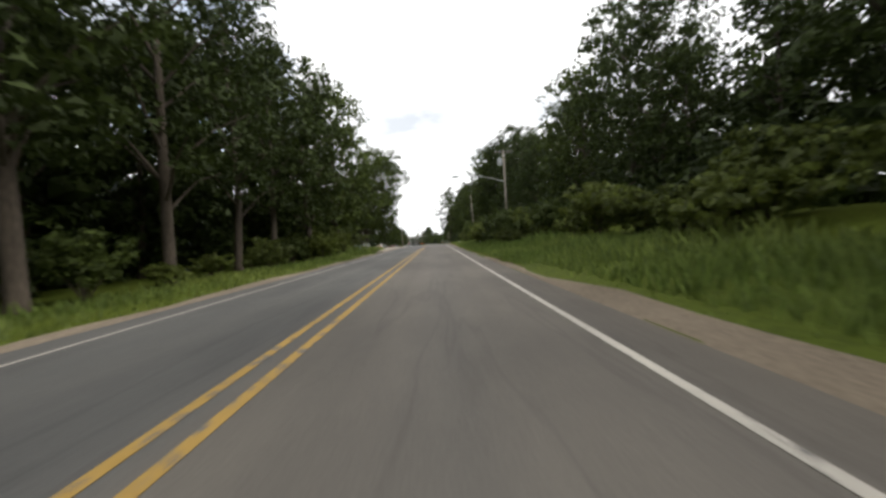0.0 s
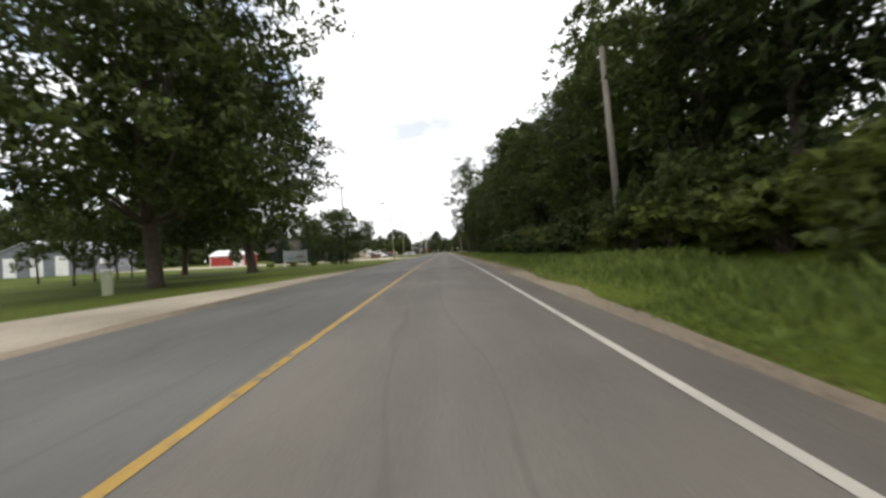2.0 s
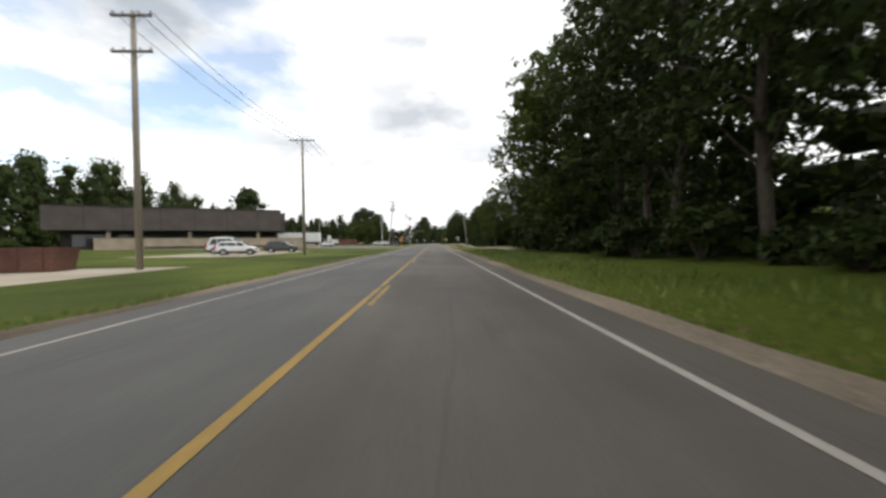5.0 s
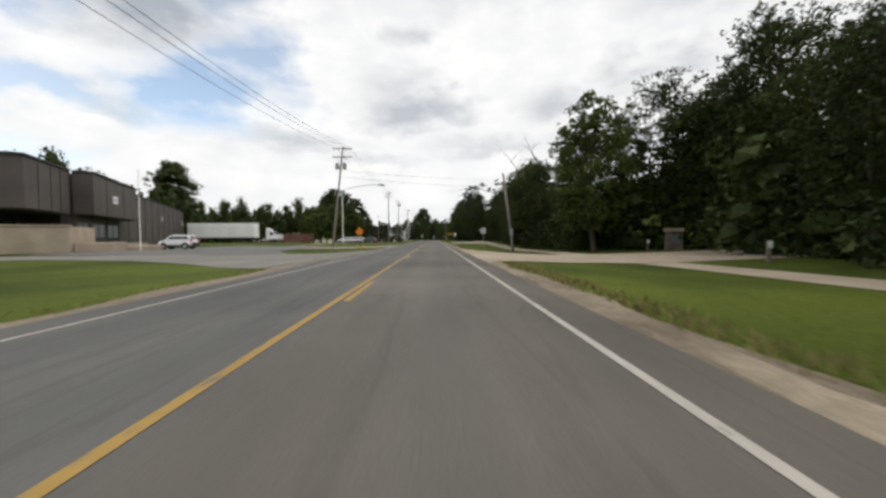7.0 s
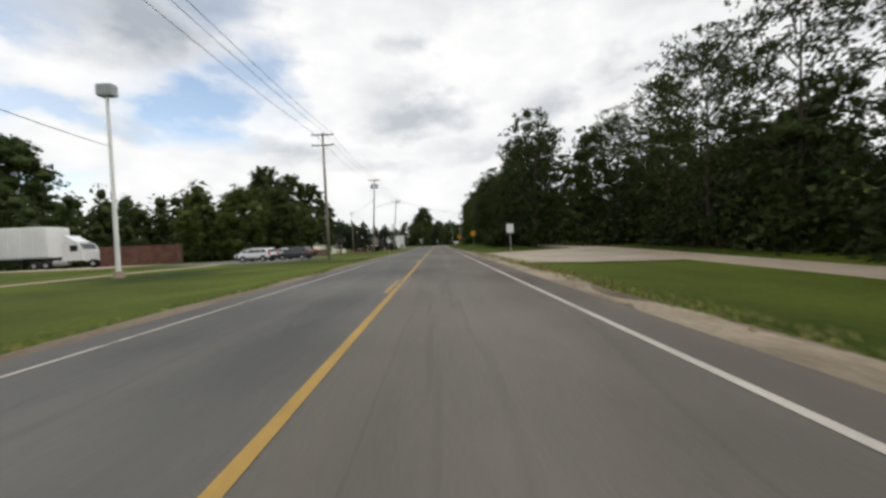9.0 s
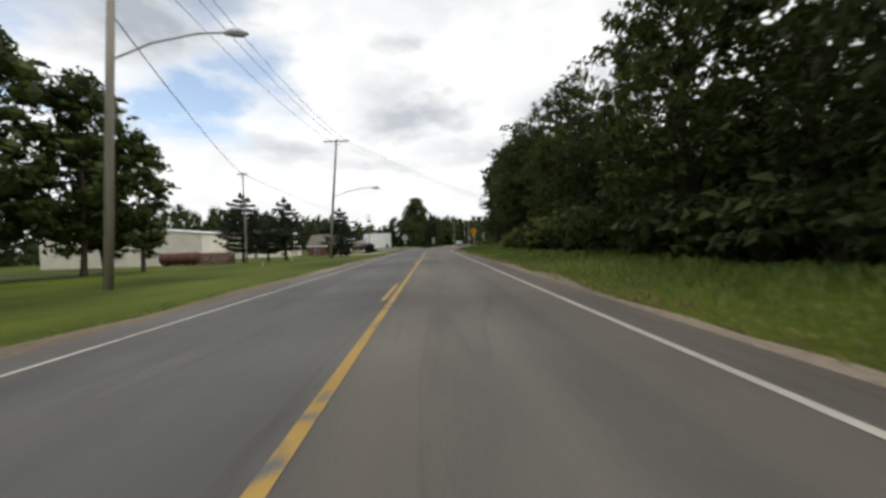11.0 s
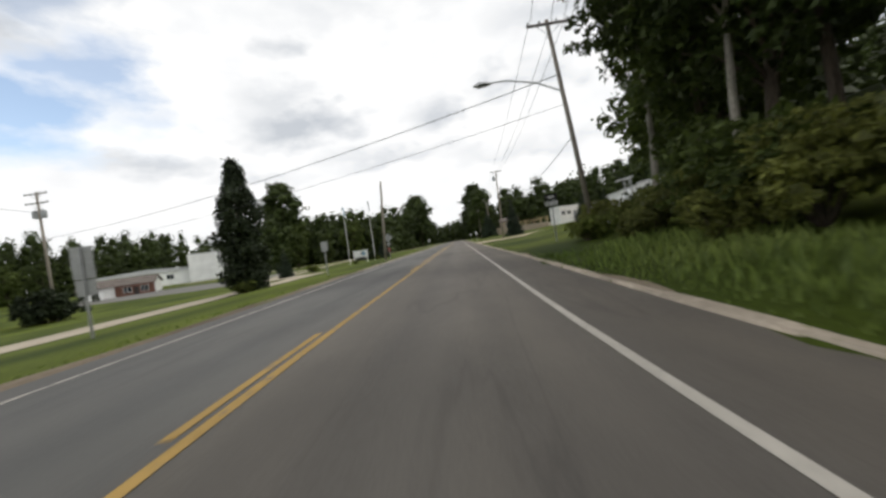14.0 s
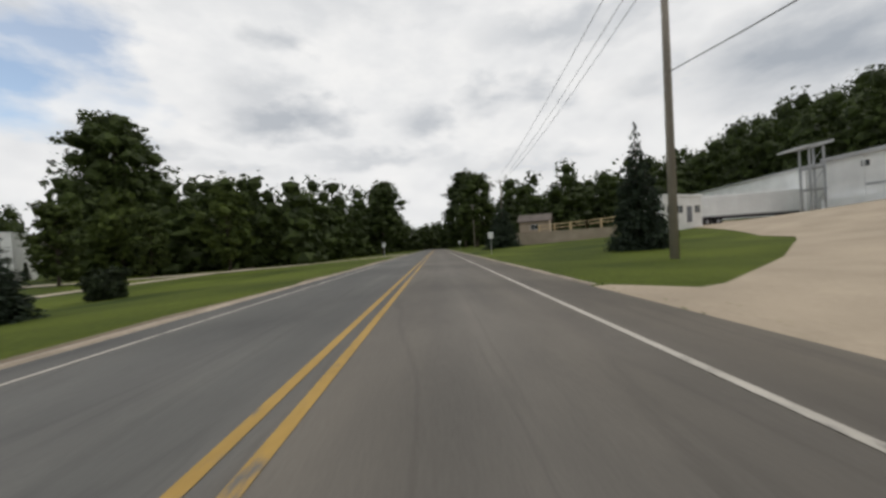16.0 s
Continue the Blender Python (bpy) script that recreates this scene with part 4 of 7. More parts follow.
foliage_mass("far_woods", "distant line of dark green woods", [(150, 230, -160, -135, 28, 8), (230, 330, -165, -140, 37, 9), (330, 408, -170, -145, 38, 9), (408, 480, -200, -175, 32, 9), (480, 720, -215, -190, 31, 7.5), (560, 650, 96, 114, 27, 7), (540, 740, 120, 190, 29, 9), (650, 720, 30, 95, 23, 9),
             (715, 760, -40, 40, 15, 8), (600, 715, -66, -20, 18.5, 7.0), (388, 402, -104, -54, 18.5, 6.0), (325, 402, -118, -110, 21, 6.0), (660, 715, -110, -70, 26, 9), (640, 770, -168, -152, 25, 8)], 380, 0.8, "leaf_a", 4, 0.68)


# ---- roadside poles ----
def utility_pole(s, o, h, label, arms=(0.4,), arm_w=2.4, transformers=0, lamp=None, lean=(0.0, 0.0), insulators=True, box=False, r=0.17, turn=0.0):
    root = thing("utility_pole", stand(s, o, turn), label, "utility pole", "utility poles")
    tip = Vector((lean[0], lean[1], h))
    part("post", Mesh().tube([(0, 0, -0.4), tip * 0.5, tip], [r * 1.15, r, r * 0.78], 10), M["pole_wood"], root, smooth=True)
    for d in arms:
        c = tip * ((h - d) / h)
        part("crossarm", Mesh().box(c.x - arm_w / 2, c.x + arm_w / 2, c.y - 0.2, c.y - 0.08, c.z - 0.07, c.z + 0.07, bevel=0.01), M["arm_wood"], root)
        for sg in (-1, 1):
            part("brace", Mesh().tube([(c.x + sg * arm_w * 0.3, c.y - 0.15, c.z - 0.05), (c.x, c.y - 0.15, c.z - 0.7)], 0.022, 5), M["steel"], root)
        if insulators:
            for x in (-0.46, -0.2, 0.2, 0.46):
                part("insulator", Mesh().tube([(c.x + x * arm_w, c.y - 0.14, c.z + 0.07), (c.x + x * arm_w, c.y - 0.14, c.z + 0.15), (c.x + x * arm_w, c.y - 0.14, c.z + 0.26)], [0.03, 0.07, 0.03], 6), M["transformer"], root)
    for i in range(transformers):
        sg = (-1, 1)[i % 2]
        c = tip * ((h - arms[-1] - 1.4) / h)
        tr = part("transformer", Mesh().tube([(c.x + sg * 0.58, c.y, c.z - 0.55), (c.x + sg * 0.58, c.y, c.z - 0.45), (c.x + sg * 0.58, c.y, c.z + 0.35), (c.x + sg * 0.58, c.y, c.z + 0.5)], [0.26, 0.33, 0.33, 0.2], 12), M["transformer"], root, "grey cylindrical transformer")
        part("bushing", Mesh().tube([(c.x + sg * 0.5, c.y, c.z + 0.45), (c.x + sg * 0.5, c.y, c.z + 0.8)], 0.05, 6), M["transformer"], tr)
    if lamp:
        z, reach = lamp
        c = tip * (z / h)
        arm = part("lamp_arm", Mesh().tube([c, c + Vector((reach * 0.35, 0, 0.75)), c + Vector((reach * 0.75, 0, 1.15)), c + Vector((reach, 0, 1.15))], 0.05, 6), M["steel"], root, "curved steel lamp arm")
        e = c + Vector((reach, 0, 1.12))
        sg = 1 if reach > 0 else -1
        hd = part("lamp_head", Mesh().tube([e - Vector((sg * 0.15, 0, 0)), e + Vector((sg * 0.15, 0, 0.02)), e + Vector((sg * 0.6, 0, 0)), e + Vector((sg * 0.95, 0, -0.03))], [0.08, 0.17, 0.2, 0.05], 8), M["steel"], arm, "grey cobra-head street lamp")
    if box:
        part("meter_box", Mesh().box(-0.5, -0.12, -0.32, -0.1, 2.2, 3.1, bevel=0.03), M["transformer"], root, "grey metal meter box")
        part("conduit", Mesh().tube([(-0.25, -0.2, 0), (-0.25, -0.2, 2.2)], 0.05, 6), M["steel"], root)
    m = stand(s, o, turn)
    return lambda x, d: m @ (tip * ((h - d) / h) + Vector((x, -0.14, 0.28)))


P_A1 = utility_pole(39.9, 12.6, 12.7, "weathered wooden utility pole with crossarm, transformer and street lamp", (0.3,), 2.6, 1, (8.0, -7.0))
P_A2 = utility_pole(75.3, 11.5, 11.0, "leaning bare wooden pole among the trees", (), lean=(-0.5, 0), insulators=False)
P_B0 = utility_pole(122.8, -17.0, 14.6, "wooden utility pole with one crossarm and a street lamp", (0.3,), 2.6, 0, (9.3, 8.7), turn=-26)
P_B1 = utility_pole(182.0, -16.3, 15.3, "tall wooden utility pole with crossarm and insulators", (0.3, 2.4), 2.4, 0, None)
P_B2 = utility_pole(207.0, -15.4, 15.0, "tall wooden utility pole with one crossarm", (0.3,), 3.2)
P_C1 = utility_pole(289.5, -14.7, 16.2, "leaning wooden utility pole with two crossarms, transformers and a street lamp", (0.25, 1.6), 3.0, 2, (9.0, 6.6), (1.9, 0))
P_C2 = utility_pole(345.3, -12.6, 16.1, "wooden utility pole with two crossarms", (0.3, 1.6), 2.8)
P_D1 = utility_pole(386.0, -14.2, 17.6, "wooden utility pole with transformers and a street lamp", (0.3,), 2.8, 2, (10.6, 5.4), (1.1, 0))
P_D2 = utility_pole(419.2, -13.4, 16.6, "wooden utility pole with crossarm and curved street lamp arm", (0.3,), 3.6, 0, (8.6, 5.6), (1.6, 0))
P_D3 = utility_pole(425.0, -28.6, 14.3, "thin wooden service pole with a short crossarm", (0.3,), 1.6, 0, r=0.13)
P_R1 = utility_pole(281.2, 12.9, 11.0, "leaning bare wooden pole with a grey meter box", (), lean=(-1.4, 0.2), insulators=False, box=True)
P_E1 = utility_pole(492.2, 10.7, 13.2, "leaning wooden utility pole with crossarm and street lamp", (0.3,), 2.6, 0, (8.9, -4.4), (-1.4, -0.4), r=0.145)
P_E2 = utility_pole(549.9, 12.1, 15.0, "tall wooden utility pole with crossarm and a grey transformer can", (0.3,), 2.6, 1, None, (0.2, 0))
P_E3 = utility_pole(516.1, -7.6, 10.2, "leaning bare wooden pole stub", (), lean=(0.75, 0), insulators=False, r=0.16)
P_E4 = utility_pole(513.7, -51.0, 17.0, "wooden utility pole with two crossarms and a bank of transformers", (0.3, 1.5), 3.2, 2)
P_F1 = utility_pole(602, 14.0, 13, "thin wooden pole beside the road", (0.4,), 2.0)
P_F2 = utility_pole(650, 13.5, 14, "thin wooden pole beside the road", (0.4,), 2.0)
P_B3 = utility_pole(160.0, -100.0, 16.0, "distant wooden utility pole", (0.3,), 2.4)


def wire(a, b, sag, label="thin black overhead wire", r=0.019):
    pts = [a.lerp(b, k / 14) - Vector((0, 0, sag * 4 * (k / 14) * (1 - k / 14))) for k in range(15)]
    solid("overhead_wire", Mesh().tube(pts, r, 4, False), M["wire"], Matrix(), label, "overhead wire", "overhead wires")


for chain in ((P_B1, P_B2, P_C1, P_C2, P_D1, P_D2), (P_E1, P_E2)):
    for a, b in zip(chain, chain[1:]):
        for x in (-1.1, 0.3, 1.1):
            wire(a(x, 0.3), b(x, 0.3), 2.6 if b is P_C1 else 0.9)
for x in (-1.0, 0.2, 1.0):
    wire(P_D2(x, 0.3), P_E1(x, 0.3), 0.9)
    wire(P_E2(x, 0.3), P_F1(x * 0.8, 0.4), 0.8)
wire(P_E1(0, 7.3), P_E2(0, 6.8), 1.7, "thick black communication cable", 0.023)
wire(P_E1(0, 3.6), P_E4(0, 6.5), 1.0, "thick black overhead cable across the road", 0.027)
wire(P_E1(0, 5.4), P_E4(0, 8.0), 1.0, "black overhead cable across the road", 0.017)
wire(P_D1(0, 5.0), P_D3(0, 0.5), 0.6, "black overhead service cable", 0.03)
wire(P_D3(0, 0.5), P_E4(0, 3.0), 1.2, "black overhead service cable", 0.03)
wire(P_C1(0, 6.0), at(326, -22.2, 9.6), 0.9, "black overhead service cable", 0.026)
wire(P_C1(0, 4.0), Vector((30, 306, 13.5)), 0.8, "black overhead cable across the road")
wire(P_C1(0, 5.0), Vector((30, 300, 11.0)), 0.8, "black overhead cable across the road")


# ---- signs ----
def posts(root, xs, h, material="steel", lean=0.0):
    for x in xs:
        part("post", Mesh().box(x - 0.035, x + 0.035, 0.0, 0.05, -0.3, h), M[material], root, "thin steel sign post")


def plate(root, outline, z, material, name="panel", y=-0.02, label="", back=True):
    """A thin sheet facing back along the road, with its bare back."""
    p = part(name, Mesh().prism([(x, z + q) for x, q in outline], y - 0.012, y), M[material], root, label)
    if back:
        part("back", Mesh().prism([(x * 0.985, z + q * 0.985) for x, q in outline], y + 0.001, y + 0.006), M["sign_back"], p)
    return p


def rect(w, h):
    return [(-w / 2, -h / 2), (w / 2, -h / 2), (w / 2, h / 2), (-w / 2, h / 2)]


def diamond(r):
    return [(0, -r), (r, 0), (0, r), (-r, 0)]


def no_passing(s, o, w, z, pennant, turn=0.0):
    root = thing("no_passing_sign", stand(s, o, turn), "white metal traffic sign with black lettering on a steel post", "traffic sign")
    posts(root, (0,), z + w * 0.6)
    p = plate(root, rect(w, w * 1.25), z, "sign_white", "sign_panel")
    for i, line in enumerate(("DO", "NOT", "PASS")):
        words("lettering", line, w * 0.36, M["sign_black"], p, Matrix.Translation((0, -0.036, z + w * (0.36 - 0.36 * i))) @ FACE)
    b = Mesh()
    for x0, x1, z0, z1 in ((-.47, .47, .585, .6), (-.47, .47, -.6, -.585), (-.47, -.455, -.6, .6), (.455, .47, -.6, .6)):
        b.box(x0 * w, x1 * w, -0.038, -0.033, z + z0 * w, z + z1 * w)
    part("border", b, M["sign_black"], p)
    if pennant:
        part("pennant_back", Mesh().prism([(-0.5 * w, z + 0.25 * w), (-1.05 * w, z + 0.02 * w), (-0.5 * w, z - 0.2 * w)], 0.055, 0.065), M["sign_back"], root, "bare grey back of a pennant sign")
    return root


no_passing(41.6, 8.5, 0.8, 2.35, False)
no_passing(294.6, 10.5, 0.84, 3.0, True)


def bicycle(parent, c, r, y, material, name="bicycle_symbol"):
    """A bicycle in outline: two wheels, frame, saddle and bars."""
    b = Mesh()
    x, z = c
    for sg in (-1, 1):
        b.ring((x + sg * r * 1.35, y, z - r * 0.35), r, r * 0.16, 0.006)
    w = r * 0.08

    def bar(p, q):
        b.tube([(x + p[0] * r, y + 0.003, z + p[1] * r), (x + q[0] * r, y + 0.003, z + q[1] * r)], w, 5)
    for p, q in (((-1.35, -.35), (-.15, -.35)), ((-1.35, -.35), (-.55, .75)), ((-.55, .75), (.75, .75)), ((-.15, -.35), (.75, .75)), ((-.15, -.35), (-.65, 1.1)), ((1.35, -.35), (.65, 1.15)), ((-.95, 1.1), (-.4, 1.1)), ((.65, 1.15), (.15, 1.25))):
        bar(p, q)
    return part(name, b, M[material], parent)


# amber bicycle crossing sign with an arrow plaque
g = thing("bicycle_crossing_sign", stand(453.2, 7.0, -6), "amber diamond bicycle warning sign with arrow plaque on steel posts", "traffic sign")
posts(g, (-0.1, 0.14), 3.0)
p = plate(g, diamond(0.88), 3.45, "sign_yellow", "sign_panel", -0.03)
bicycle(p, (0, 3.45), 0.26, -0.056, "sign_black")
p = plate(g, rect(0.78, 0.42), 2.38, "sign_yellow", "arrow_plaque", -0.03)
ar = Mesh().tube([(0.2, -0.05, 2.52), (-0.1, -0.05, 2.3)], 0.035, 5)
ar.prism([(-0.2, 2.22), (0.02, 2.26), (-0.14, 2.4)], -0.056, -0.046)
part("arrow", ar, M["sign_black"], p)
# crossing sign seen from behind across the road
g = thing("warning_sign_back", stand(456.6, -10.5, 8), "bare grey back of a diamond warning sign with plaque", "traffic sign")
posts(g, (0,), 3.4)
plate(g, diamond(0.95), 3.2, "sign_back", "sign_panel", 0.08, back=False)
plate(g, rect(0.72, 0.42), 1.95, "sign_back", "arrow_plaque", 0.08, back=False)
part("reflector", Mesh().box(-0.05, 0.05, -0.02, -0.01, 0.5, 1.4), M["dark_steel"], g)
g = thing("warning_sign_back", stand(519.5, -7.6, 4), "bare grey back of a diamond warning sign with a small plaque", "traffic sign")
posts(g, (0,), 3.4)
plate(g, diamond(0.66), 2.9, "sign_back", "sign_panel", 0.08, back=False)
plate(g, rect(0.5, 0.36), 2.0, "sign_back", "plaque", 0.08, back=False)
plate(g, rect(0.3, 0.5), 1.2, "sign_red", "marker", 0.06, back=False)
for s, o, w, h, z in ((481.0, -10.5, 0.75, 1.1, 2.6), (497.2, -8.3, 0.5, 0.75, 2.3), (449.0, 9.4, 0.55, 0.95, 2.15)):
    g = thing("road_sign_back", stand(s, o, 5), "bare grey back of a rectangular traffic sign on a steel post", "traffic sign", "sign backs")
    posts(g, (0,), z + h / 2)
    plate(g, rect(w, h), z, "sign_back", "sign_panel", 0.08, back=False)
    part("stiffener", Mesh().box(-w / 2, w / 2, 0.052, 0.066, z - 0.03, z + 0.03), M["steel"], g)
    if w > 0.7:
        plate(g, rect(w * 0.92, h * 0.5), z - h * 0.78, "sign_back", "lower_panel", 0.08, back=False)
# bike lane sign
g = thing("bike_lane_sign", stand(494.2, 8.8, 3), "black and white bicycle lane sign on a steel post", "traffic sign")
posts(g, (0.05,), 3.0)
p = plate(g, rect(0.86, 0.48), 3.0, "sign_black", "symbol_panel")
bicycle(p, (0, 3.0), 0.13, -0.046, "sign_white")
p = plate(g, rect(0.86, 0.26), 2.6, "sign_white", "name_panel")
words("lettering", "BIKE LANE", 0.165, M["sign_black"], p, Matrix.Translation((0, -0.036, 2.6)) @ FACE)
# trail stop sign and marker
g = thing("trail_stop_sign", stand(460.5, 8.7, 24), "red stop sign and amber marker edge-on beside the trail", "traffic sign")
posts(g, (0,), 3.1)
oct8 = [(0.36 * math.cos(radians(22.5 + 45 * i)), 0.36 * math.sin(radians(22.5 + 45 * i))) for i in range(8)]
plate(g, oct8, 2.4, "sign_red", "sign_panel")
plate(g, diamond(0.34), 1.75, "sign_yellow", "marker", -0.02)
p = part("name_plate", Mesh().box(-0.015, 0.015, -0.34, 0.36, 2.9, 3.1), M["sign_white"], g, "white name plate")
part("print_bar", Mesh().box(-0.02, -0.015, -0.28, 0.3, 2.945, 3.055), M["sign_black"], p)
# orange roll-up sign on a spring stand
g = thing("roll_up_sign", stand(288.0, -9.9, 160), "orange fabric roll-up road sign on a folding stand with sandbags", "traffic sign")
part("mast", Mesh().tube([(0, 0.05, 0.2), (0.1, 0.05, 2.0)], 0.03, 6), M["dark_steel"], g)
for a in (0.8, 2.3, 3.9, 5.4):
    part("leg", Mesh().tube([(0, 0.05, 0.3), (math.cos(a) * 0.9, math.sin(a) * 0.7, -0.02)], 0.025, 5), M["dark_steel"], g)
part("fabric", Mesh().prism([(0.1, 1.75), (0.9, 2.5), (0.2, 3.3), (-0.6, 2.6)], -0.02, 0.0), M["orange"], g)
for x in (-0.5, 0.45):
    part("sandbag", Mesh().tube([(x - 0.35, 0.1, 0.12), (x - 0.15, 0.1, 0.16), (x + 0.15, 0.1, 0.16), (x + 0.35, 0.1, 0.12)], [0.06, 0.14, 0.14, 0.06], 7), M["hydrant"], g)
# small amber sign ahead on the right before the gap
g = thing("distant_warning_sign", stand(372, 8.6), "small amber warning sign on a post", "traffic sign")
posts(g, (0,), 2.4)
plate(g, diamond(0.7), 2.6, "sign_yellow", "sign_panel")


# ---- drives, lots and paths ----
def patch(name, s0, s1, o0, o1, material, label, category, dz=0.03, cols=8):
    ob = strip(name, s0, s1, o0, o1, M[material], above(dz), 1.5, cols)
    return tagged(ob, label, category, kind="structure")


def ramp(a, b, va, vb):
    def f(s):
        k = min(max((s - a) / (b - a), 0), 1)
        return va + (vb - va) * k * k * (3 - 2 * k)
    return f


def lane(name, pts, material, label, category, dz=0.03, cols=6):
    """A drive along the points (s, o, half width)."""
    vs, n = [], 0
    fine = []
    for (s0, o0, w0), (s1, o1, w1) in zip(pts, pts[1:]):
        for k in range(10):
            q = k / 10
            fine.append((s0 + (s1 - s0) * q, o0 + (o1 - o0) * q, w0 + (w1 - w0) * q))
    fine.append(pts[-1])
    for i, (s, o, w) in enumerate(fine):
        a, b = fine[max(i - 2, 0)], fine[min(i + 2, len(fine) - 1)]
        d = Vector((b[0] - a[0], b[1] - a[1])).normalized()
        for c in range(cols + 1):
            k = (c / cols * 2 - 1) * w
            ss, oo = s - d.y * k, o + d.x * k
            oo = max(oo, 4.4) if o > 0 else min(oo, -4.4)
            x, y = W(ss, oo)
            vs.append((x, y, max(ground_z(ss, oo), road_z(ss, EDGE) - 0.02 if abs(oo) < 5.5 else -99) + dz))
    m = cols + 1
    fs = [(i * m + c, i * m + c + 1, i * m + m + c + 1, i * m + m + c) for i in range(len(fine) - 1) for c in range(cols)]
    me = bpy.data.meshes.new(name)
    me.from_pydata(vs, [], fs)
    me.materials.append(M[material])
    return tagged(new(name, me), label, category, kind="structure")


def cross_drive(name, rows, material, label, category, dz=0.05):
    """A drive leaving the road: rows of offset and the two ends along the road."""
    sg = 1 if rows[0][0] > 0 else -1
    offs = [abs(r[0]) for r in rows]
    vs, n, m = [], 36, 10
    for i in range(n + 1):
        o = offs[0] + (offs[-1] - offs[0]) * (i / n) ** 1.4
        a, b = np.interp(o, offs, [r[1] for r in rows]), np.interp(o, offs, [r[2] for r in rows])
        for c in range(m + 1):
            s = a + (b - a) * c / m
            x, y = W(s, sg * o)
            rise = (dz + 0.012) * min(abs(o - offs[0]) / 0.2, 1.0) - 0.012
            vs.append((x, y, max(ground_z(s, sg * o), road_z(s, o) if o < 5.6 else -99) + rise))
    k = m + 1
    me = bpy.data.meshes.new(name)
    me.from_pydata(vs, [], [(i * k + c, i * k + c + 1, i * k + k + c + 1, i * k + k + c) for i in range(n) for c in range(m)])
    me.materials.append(M[material])
    return tagged(new(name, me), label, category, kind="structure")


w9 = wob(9.0, 0.8, 0.2)
patch("gravel_junction", 31, 80, lambda s: -4.4, lambda s: -4.5 - 7.2 * min(max((s - 31) / 14, 0), 1) * min(max((80 - s) / 22, 0), 1) + w9(s), "dust", "pale gravel pull-off beside the road", "gravel")
patch("gravel_side_road", 43, 57, -62, -10, "dust", "pale gravel side road", "gravel")
patch("lot_drive", 146, 158, -15, -4.4, "gravel", "pale gravel drive entrance", "driveway")
patch("gravel_lot", 150, 184, -95, -14.5, "gravel", "pale gravel lot in front of the sheds", "gravel lot")
cross_drive("warehouse_drive", [(-4.4, 245.5, 268.5), (-6.5, 247, 267.5), (-9, 249, 266), (-13, 252.5, 266), (-19, 256.5, 267.5), (-28, 258.5, 266), (-45, 254, 260), (-84, 238, 243)], "driveway", "pale grey asphalt drive to the warehouse", "driveway", 0.03)
patch("parking_lot", 265.5, 300, lambda s: -38, lambda s: -12.5 - 5.0 * min(max((s - 266) / 10, 0), 1), "lot", "grey asphalt parking lot", "parking lot", 0.05)
cross_drive("lot_entrance", [(-4.4, 279.5, 296), (-7, 281.5, 294), (-11, 282.5, 293), (-18, 283, 293)], "dust", "pale gravel entrance to the parking lot", "driveway", 0.06)
patch("pavement_left", 300, 350, -26.5, -25, "concrete", "narrow concrete footpath across the lawn", "footpath")
patch("far_lot", 344, 372, -34, -18, "lot", "grey asphalt lot beneath the trees", "parking lot", 0.035)
patch("roadside_lot", 203, 229, -36, -21, "gravel", "pale gravel lot beside the road", "gravel lot", 0.035)
patch("truck_apron", 344, 362, -62, -40, "concrete", "pale concrete apron beside the truck dock", "apron")
cross_drive("trailhead_drive", [(4.4, 248.5, 268.6), (7, 250.5, 266.6), (12, 252, 265), (20, 253.5, 265.5), (34, 256, 269)], "concrete", "pale worn concrete drive", "driveway")
patch("trail", 190, 360, 14.3, 17.0, "concrete", "pale gravel cycle trail beside the woods", "cycle trail", 0.026)
patch("farther_drive", 318, 334, 4.4, 14.5, "gravel", "pale gravel drive entrance", "driveway")
patch("asphalt_trail", 395, 450, 15.2, 17.6, "lot", "grey asphalt cycle trail at the foot of the woods", "cycle trail")
lane("trail_crossing", [(455.7, 14.2, 1.5), (448, 17, 1.3)], "concrete", "pale concrete trail apron at the crossing", "cycle trail", 0.05)
cross_drive("kerb_ramp", [(3.85, 454.65, 457.0), (4.4, 454.9, 457.05), (5.6, 455.1, 457.3), (7.2, 455.2, 457.6), (10, 454.8, 457.4), (14.5, 454.2, 457.2)], "ramp", "concrete kerb ramp at the crossing", "kerb ramp", 0.035)
lane("office_apron", [(459.5, -4.4, 5.5), (462, -9, 6), (468, -19, 6), (480, -34, 11), (492, -44, 9)], "gravel", "pale gravel apron and parking in front of the brick office", "parking lot")
lane("lawn_lane", [(526, -22.5, 2.3), (534, -33, 2.3), (551, -38, 2.0), (562, -33, 1.6), (598, -31, 1.6)], "gravel", "pale gravel lane across the lawn", "access lane")
patch("access_lane", 466, 529, -25, -20, "gravel", "pale gravel access lane behind the verge", "access lane", 0.04)
lane("cross_path", [(528, -36, 1.4), (540, -32, 1.4), (556, -31, 1.4)], "gravel", "pale gravel path", "footpath")
patch("visitor_lot", 540, 562, -92, -40, "lot", "grey asphalt parking lot", "parking lot")
lane("side_street", [(606, -4.4, 4), (600, -14, 3), (588, -30, 2.6), (584, -90, 2.6)], "gravel", "pale side street joining the road", "side street")
cross_drive("plant_drive", [(5.2, 525, 543), (7, 528, 541), (14.4, 536.3, 547), (21, 542, 553), (27, 547, 559), (35, 554, 575), (45, 560, 598), (58, 566, 607)], "concrete", "broad pale concrete drive up to the warehouse", "driveway")
